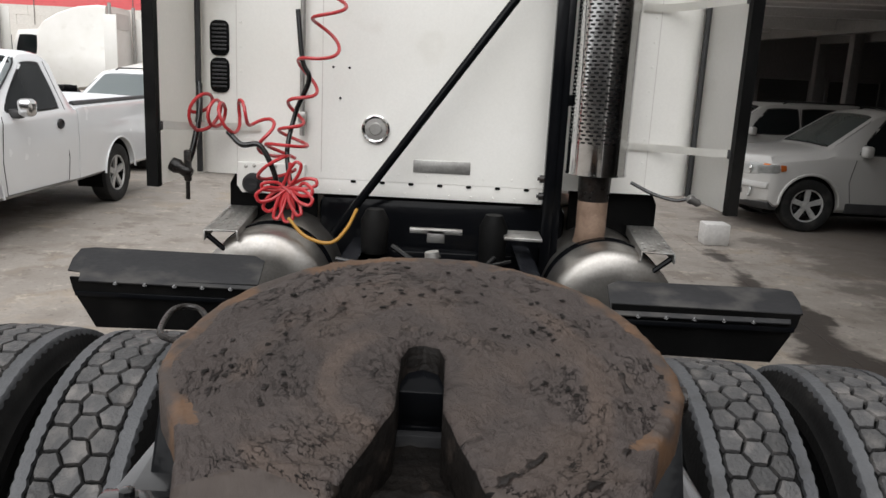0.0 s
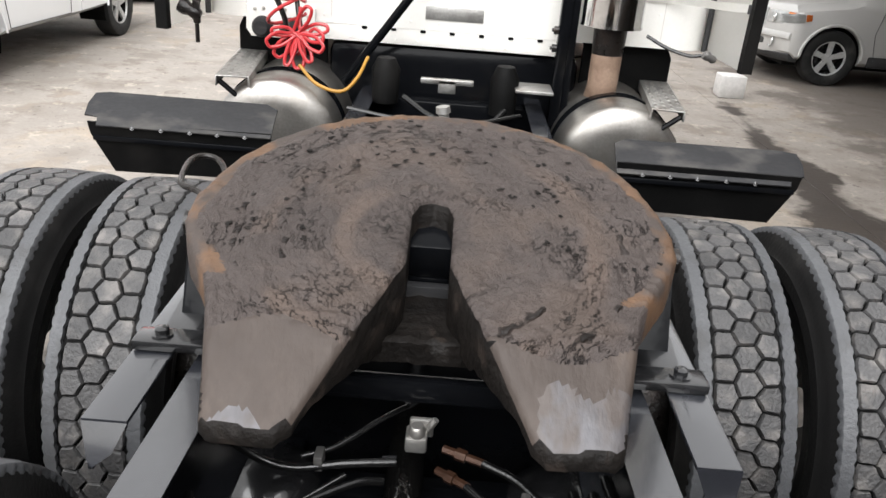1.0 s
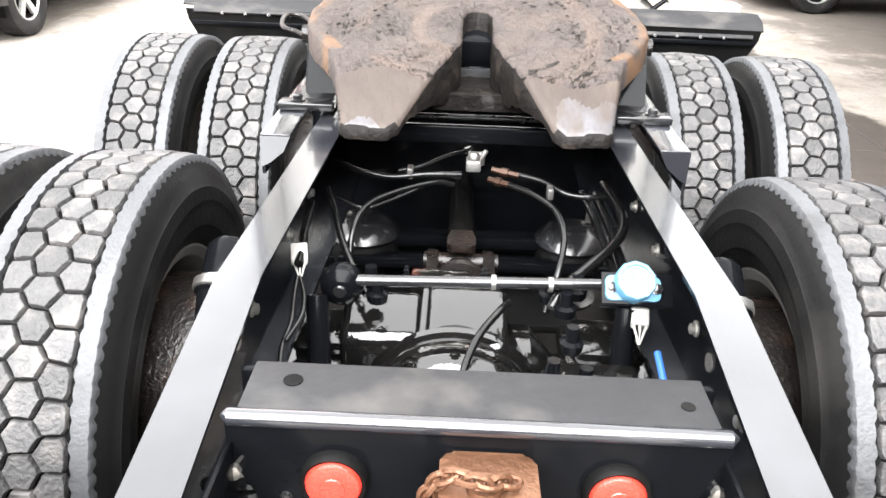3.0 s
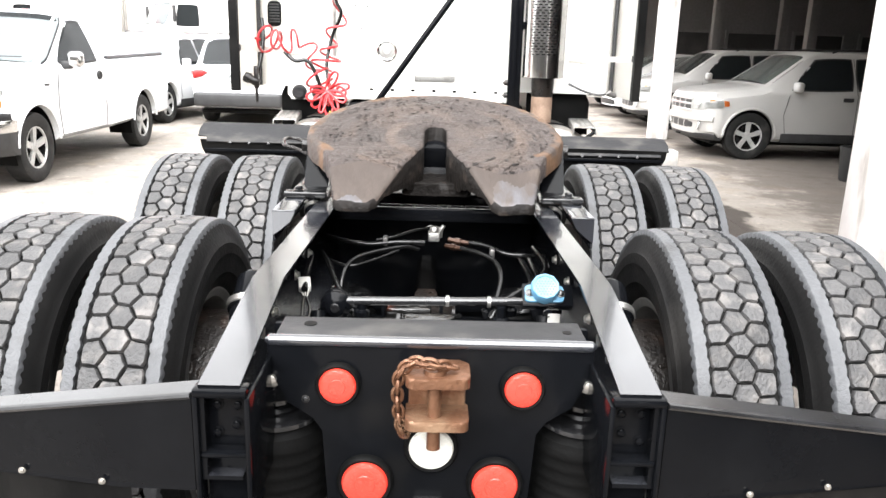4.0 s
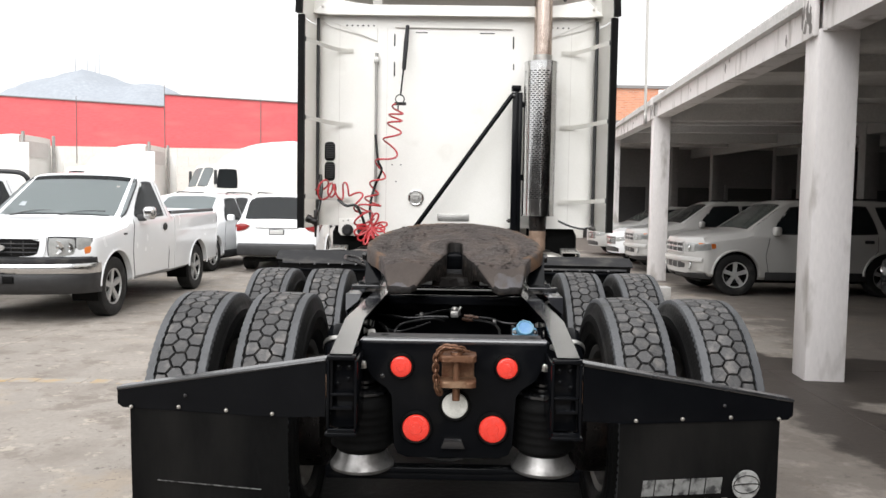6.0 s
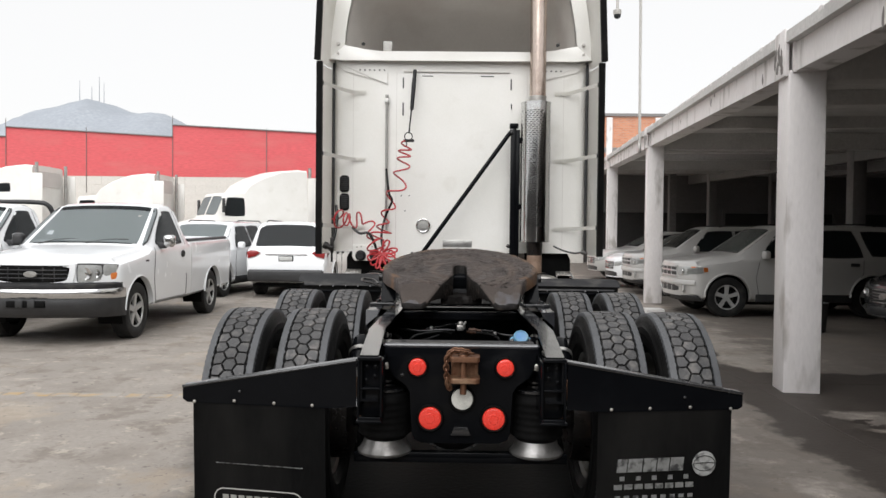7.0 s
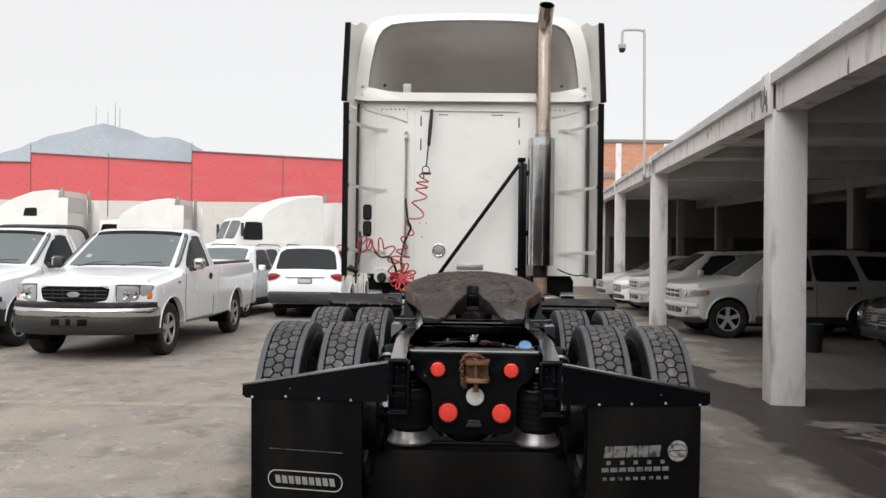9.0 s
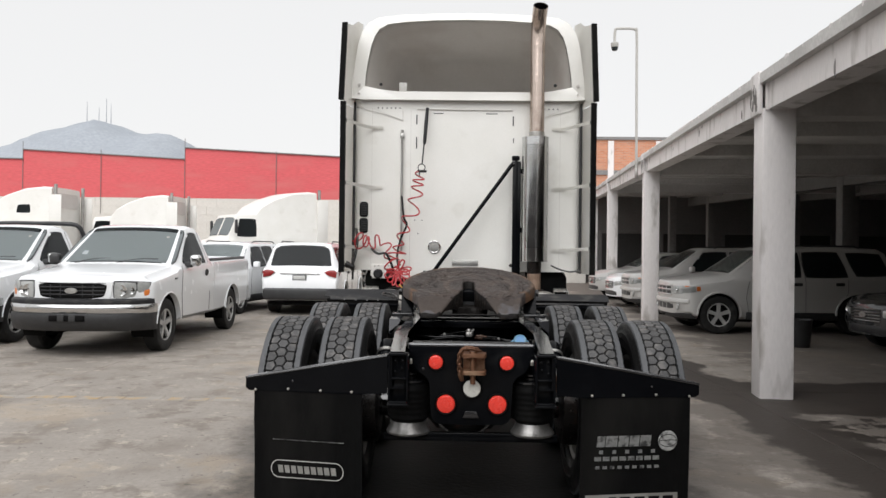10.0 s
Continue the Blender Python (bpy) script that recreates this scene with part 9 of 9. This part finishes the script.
        bm = bmesh.new()
        lathe(bm, [(0.0, 0.075), (0.01, 0.07), (0.012, 0.055), (0.004, 0.05), (0.008, 0)], Matrix.Translation((s * 0.62, nose(0.62) - 0.004, 0.50)) @ Matrix.Rotation(radians(-90), 4, "Z"), 18)
        part("fog_lamp", bm, M["headlight"], c, "round fog lamp")
        bm = bmesh.new()
        prism(bm, [(s * 0.56, 0.985), (s * 0.66, 0.90), (s * 0.83, 0.86), (s * 0.845, 0.99), (s * 0.78, 1.035), (s * 0.66, 1.03)], 0.10, facing(0, 4.315, 0) @ Matrix.Rotation(radians(180), 4, "Y") @ Matrix.Diagonal((-1, 1, 1, 1)), 0.014)
        part("tail_light", bm, M["taillens"], c, "red tail light")
        pane_on_side(rows, ((4.04, 1.03), (4.33, 0.87), (4.33, 1.0), (4.10, 1.05)), s, c, M["taillens"], "tail_light_side", 0.008, 8, 5, 0.15)
        bm = bmesh.new()
        tube(bm, [(s * 0.60, 2.1, 1.645), (s * 0.60, 2.2, 1.685), (s * 0.60, 3.5, 1.69), (s * 0.60, 3.6, 1.65)], 0.014, 8)
        part("roof_rail", bm, M["plastic"], c)
    top_pane(rows, 1.07, 1.67, 0.98, c, M[screen], "windscreen")
    top_pane(rows, 4.07, 4.25, 0.95, c, M["glass"], "rear_window")
    gr = new("grille")
    gr.parent = c
    g4 = lambda w, z0, z1: ((-w, z0), (w, z0), (w, z1), (-w, z1))
    nose_patch("mesh", g4(0.46, 0.70, 0.905), nose, M["plastic"], gr, "dark grille", off=0.008, thick=0.02, nu=20)
    for z in (0.70, 0.795, 0.875):
        nose_patch("bar", g4(0.46, z, z + 0.032), nose, M["rimpaint"], gr, "chrome bar", off=0.022, thick=0.02, nu=20, nv=2)
    for x in (-0.46, -0.23, 0.0, 0.23, 0.445):
        nose_patch("bar", ((x, 0.70), (x + 0.018, 0.70), (x + 0.018, 0.905), (x, 0.905)), nose, M["rimpaint"], gr, "chrome bar", off=0.020, thick=0.02, nu=2)
    nose_patch("lower_intake", g4(0.50, 0.44, 0.55), nose, M["plastic"], c, "dark lower intake", off=0.006, nu=20)
    for x in (-0.25, 0.0, 0.25):
        nose_patch("intake_bar", ((x - 0.012, 0.44), (x + 0.012, 0.44), (x + 0.012, 0.55), (x - 0.012, 0.55)), nose, paint, c, off=0.012, nu=2)
    nose_sweep("valance", [(0.05, 0.41), (0.015, 0.37), (0.03, 0.31), (0.07, 0.28), (0.14, 0.28), (0.14, 0.41)], 0.86, nose, M["plastic"], c, "dark plastic lower valance")
    nose_sweep("bumper_bulge", [(0.02, 0.66), (-0.03, 0.64), (-0.045, 0.60), (-0.04, 0.57), (0.02, 0.56)], 0.87, nose, paint, c)
    bm = bmesh.new()
    box(bm, (-0.82, 4.30, 0.36), (0.82, 4.50, 0.62), 0.05, seg=3)
    part("rear_bumper", bm, M["plastic"], c, "dark plastic rear bumper")
    bm = bmesh.new()
    box(bm, (-0.16, 4.40, 0.80), (0.16, 4.425, 0.92), 0.008)
    part("plate_frame", bm, M["plastic"], c)
    bm = bmesh.new()
    box(bm, (-0.14, 4.42, 0.815), (0.14, 4.432, 0.905), 0.003)
    part("number_plate", bm, M["blank"], c, "blank pale plate")
    bm = bmesh.new()
    box(bm, (-0.08, 0.0, 0.30), (0.08, 0.02, 0.33))
    box(bm, (-0.75, 0.25, 0.22), (0.75, 4.2, 0.30), 0.02)
    part("underbody", bm, M["matt"], c)
    bm = bmesh.new()
    box(bm, (-0.45, 4.37, 0.94), (0.45, 4.41, 0.965), 0.008)
    part("hatch_trim", bm, M["chrome"], c, "chrome trim strip")
    return c


def sedan(m, paint, label, size=1.0):
    c = root("sedan", label, "car", m @ Matrix.Diagonal((size, size, size, 1)), "parked cars")
    bow, wide = 0.30, 0.855
    nose = lambda x: bow * min(1.0, abs(x) / wide) ** 2.6
    rows = nose_rows(bow, 2.6, wide, 0.28, 0.72, 0.82, 0.06) + [(0.5, 0.26, 0.82, 0.88, 0.86, 0.87, 0.78), (1.15, 0.24, 0.90, 0.96, 0.87, 0.88, 0.77), (1.25, 0.24, 0.92, 0.99, 0.87, 0.88, 0.75), (1.95, 0.24, 0.94, 1.38, 0.87, 0.88, 0.62), (2.3, 0.24, 0.95, 1.45, 0.87, 0.88, 0.59), (3.0, 0.24, 0.96, 1.43, 0.87, 0.88, 0.59), (3.85, 0.24, 0.97, 1.07, 0.87, 0.87, 0.70), (4.35, 0.28, 0.95, 1.02, 0.85, 0.85, 0.74), (4.5, 0.40, 0.72, 0.80, 0.76, 0.78, 0.68)]
    cuts = []
    for y in (0.86, 3.52):
        for s in (-1, 1):
            k = wheel_arch(y, 0.36, s=s)
            bmesh.ops.translate(k, verts=k.verts, vec=(0, 0, 0.33))
            cuts.append(k)
    carved("body", loft(rows), cuts, paint, c)
    for s in (-1, 1):
        for y in (0.86, 3.52):
            car_wheel(c, s * 0.86, y, 0.31, 0.205)
            arch_liner(c, s, y, 0.33, 0.355, 0.61, 0.80)
        side_pane(rows, ((1.62, 0.98), (2.45, 0.99), (2.45, 1.36), (2.08, 1.34)), s, c, M["glass"])
        side_pane(rows, ((2.52, 0.99), (3.3, 1.0), (3.05, 1.35), (2.52, 1.36)), s, c, M["glass"])
        seam(rows, [(2.48, 1.38), (2.48, 0.95), (2.48, 0.30)], s, c)
        seam(rows, [(1.45, 0.30), (1.42, 0.6), (1.5, 0.92)], s, c)
        mirror(c, s * 0.88, 1.62, 1.02, paint, s, 0.9)
        nose_patch("headlight", ((s * 0.40, 0.56), (s * 0.80, 0.61), (s * 0.83, 0.72), (s * 0.40, 0.67)), nose, M["headlight"], c, "clear headlight", off=0.012)
        lamp_bowl(s * 0.56, 0.64, 0.045, nose, c)
        bm = bmesh.new()
        box(bm, (min(s * 0.5, s * 0.80), 4.38, 0.74), (max(s * 0.5, s * 0.80), 4.50, 0.88), 0.02)
        part("tail_light", bm, M["taillens"], c)
    top_pane(rows, 1.28, 1.95, 0.98, c, M["glassmid"], "windscreen")
    top_pane(rows, 3.1, 3.8, 0.95, c, M["glass"], "rear_window")
    gr = new("grille")
    gr.parent = c
    nose_patch("mesh", ((-0.36, 0.49), (0.36, 0.49), (0.38, 0.68), (-0.38, 0.68)), nose, M["plastic"], gr, "dark grille", off=0.008, nu=16)
    for z in (0.49, 0.535, 0.58, 0.625, 0.67):
        nose_patch("bar", ((-0.36, z), (0.36, z), (0.36, z + 0.018), (-0.36, z + 0.018)), nose, M["chrome"], gr, "chrome bar", off=0.02, nu=16, nv=2)
    bm = bmesh.new()
    lathe(bm, [(0, 0), (0, 0.06), (0.012, 0.055), (0.015, 0)], Matrix.Translation((0, -0.02, 0.59)) @ Matrix.Rotation(radians(-90), 4, "Z") @ Matrix.Diagonal((1, 1.4, 0.8, 1)), 18)
    part("oval_emblem", bm, M["alu"], gr, "small oval emblem")
    nose_patch("lower_intake", ((-0.5, 0.31), (0.5, 0.31), (0.5, 0.43), (-0.5, 0.43)), nose, M["plastic"], c, "dark lower intake", off=0.006, nu=16)
    return c


def far_tractor(m, label, sleeper_window=True):
    """A white sleeper tractor far off; its front at y = 0, facing -y."""
    t = root("parked_tractor", label, "truck", m, "parked tractors")
    rows = [(0.0, 0.55, 1.20, 1.25, 0.80, 0.85, 0.75), (0.3, 0.5, 1.45, 1.50, 0.98, 0.98, 0.82), (1.7, 0.5, 1.78, 1.86, 1.05, 1.05, 0.90), (1.8, 0.55, 1.80, 1.92, 1.08, 1.08, 1.0), (2.10, 0.6, 1.85, 2.62, 1.10, 1.10, 0.99), (2.16, 0.6, 1.85, 2.74, 1.10, 1.10, 0.99), (2.85, 0.6, 1.9, 2.80, 1.12, 1.12, 1.0), (3.1, 0.7, 1.9, 3.10, 1.15, 1.15, 1.02), (3.6, 0.7, 1.9, 3.38, 1.16, 1.16, 1.04), (4.3, 0.8, 1.95, 3.62, 1.18, 1.18, 1.06), (5.0, 0.9, 1.95, 3.70, 1.18, 1.18, 1.06), (5.32, 0.9, 1.95, 3.68, 1.17, 1.17, 1.05)]
    carved("cab", loft(rows, step=0.2), [wheel_arch(1.0, 0.60, 1.3, 1), wheel_arch(1.0, 0.60, 1.3, -1)], M["white"], t)
    for s in (-1, 1):
        side_pane(rows, ((2.12, 1.95), (2.85, 1.95), (2.85, 2.58), (2.24, 2.58)), s, t, M["glass"])
        if sleeper_window:
            side_pane(rows, ((4.05, 2.74), (4.55, 2.74), (4.52, 3.02), (4.10, 3.00)), s, t, M["glass"])
        seam(rows, [(3.05, 0.9), (3.05, 2.7)], s, t)
        bm = bmesh.new()
        tube(bm, [(s * 1.02, 5.45, 1.2), (s * 1.02, 5.45, 3.80)], 0.06, 12)
        part("exhaust_pipe", bm, M["alu"], t)
        bm = bmesh.new()
        box(bm, (s * 1.18 - 0.02, 5.30, 1.2), (s * 1.18 + 0.02, 5.75, 3.4), 0.01)
        part("side_extender", bm, M["white"], t)
        bm = bmesh.new()
        box(bm, (s * 1.24 - 0.08, 1.98, 2.05), (s * 1.24 + 0.08, 2.06, 2.55), 0.03)
        part("wing_mirror", bm, M["plastic"], t, "tall black mirror")
        for y in (1.0, 6.3, 7.6):
            car_wheel(t, s * 1.15, y, 0.5, 0.3, wide=0.3)
        bm = bmesh.new()
        box(bm, (s * 0.43 - 0.05, 5.2, 0.75), (s * 0.43 + 0.05, 8.2, 1.0), 0.01)
        part("frame_rail", bm, M["black"], t)
    top_pane(rows, 1.83, 2.09, 0.98, t, M["glasspale"], "windscreen")
    bm = bmesh.new()
    tube(bm, [(0, 1.80, 1.96), (0, 2.09, 2.66)], 0.03, 6)
    part("windscreen_post", bm, M["white"], t)
    bm = bmesh.new()
    prism(bm, rounded(1.7, 0.55, 0.12), 0.04, facing(0, 5.31, 3.22) @ Matrix.Rotation(radians(180), 4, "Y"))
    part("fairing_opening", bm, M["interior"], t, "grey hollow rear of the roof fairing")
    return t


def facing_way(x, y, deg):
    """A pose for a vehicle whose front is at x, y; deg turns it from facing -y."""
    return Matrix.Translation((x, y, 0)) @ Matrix.Rotation(radians(deg), 4, "Z")


pickup(facing_way(-5.29, 6.27, 0))
pickup(facing_way(-7.90, 6.95, 0), True, "white pickup truck with a black roll bar beside another pickup")
suv(facing_way(-6.05, 12.9, -7), M["carwhite"], "white crossover car parked behind the pickup")
suv(facing_way(-3.68, 17.75, 180), M["carwhite"], "white hatchback car with red tail lights, seen from the rear")
suv(facing_way(4.02, 11.45, -88), M["carsilver"], "silver-white suv parked under the garage roof", screen="glassmid")
suv(facing_way(4.2, 15.9, -90), M["carsilver"], "pale suv with dark windows parked deeper in the garage", screen="glass")
sedan(facing_way(4.2, 18.0, -84), M["carwhite"], "white saloon car in the garage", 1.05)
sedan(facing_way(4.3, 21.4, -84), M["carsilver"], "silver saloon car in the garage", 1.05)
sedan(facing_way(6.3, 8.2, -84), M["cardark"], "dark saloon car with a chrome grille in the garage")
far_tractor(facing_way(-10.45, 23.2, -52), "white sleeper tractor parked by the boundary wall", False)
far_tractor(facing_way(-20.4, 25.0, -90), "white sleeper tractor parked far off by the wall")
far_tractor(facing_way(-17.6, 29.0, -90), "white sleeper tractor half hidden behind another", False)
suv(facing_way(-5.6, 20.2, 0), M["carwhite"], "white car far back in the lot")

bin_ = root("waste_bin", "black plastic bin on the garage floor", "bin", Matrix.Translation((5.55, 8.75, 0)))
bm = bmesh.new()
lathe(bm, [(0, 0), (0, 0.15), (0.02, 0.16), (0.42, 0.19), (0.45, 0.20), (0.45, 0.18), (0.40, 0.17)], Matrix.Rotation(radians(-90), 4, "Y"), 24)
part("bucket", bm, M["plastic"], bin_)
block_ = root("concrete_block", "pale concrete block on the ground by the garage", "block", Matrix.Translation((3.25, 9.45, 0)))
bm = bmesh.new()
box(bm, (-0.15, -0.13, 0), (0.15, 0.13, 0.26), 0.02)
part("block", bm, soffit, block_)


# ---- concrete slabs ----
slab = None
for i in range(-6, 8):
    for j in range(-3, 9):
        x, y = -4.5 + 3.72 * i, 0.15 + 4.4 * j
        if slab is None:
            bm = bmesh.new()
            box(bm, (0, 0, -0.06), (3.714, 4.394, 0.0), 0.003, seg=1)
            slab = part("slab", bm, concrete, lot, smooth=0)
            slab.matrix_local = Matrix.Translation((x, y, 0))
        else:
            again(slab, Matrix.Translation((x, y, 0)), lot)
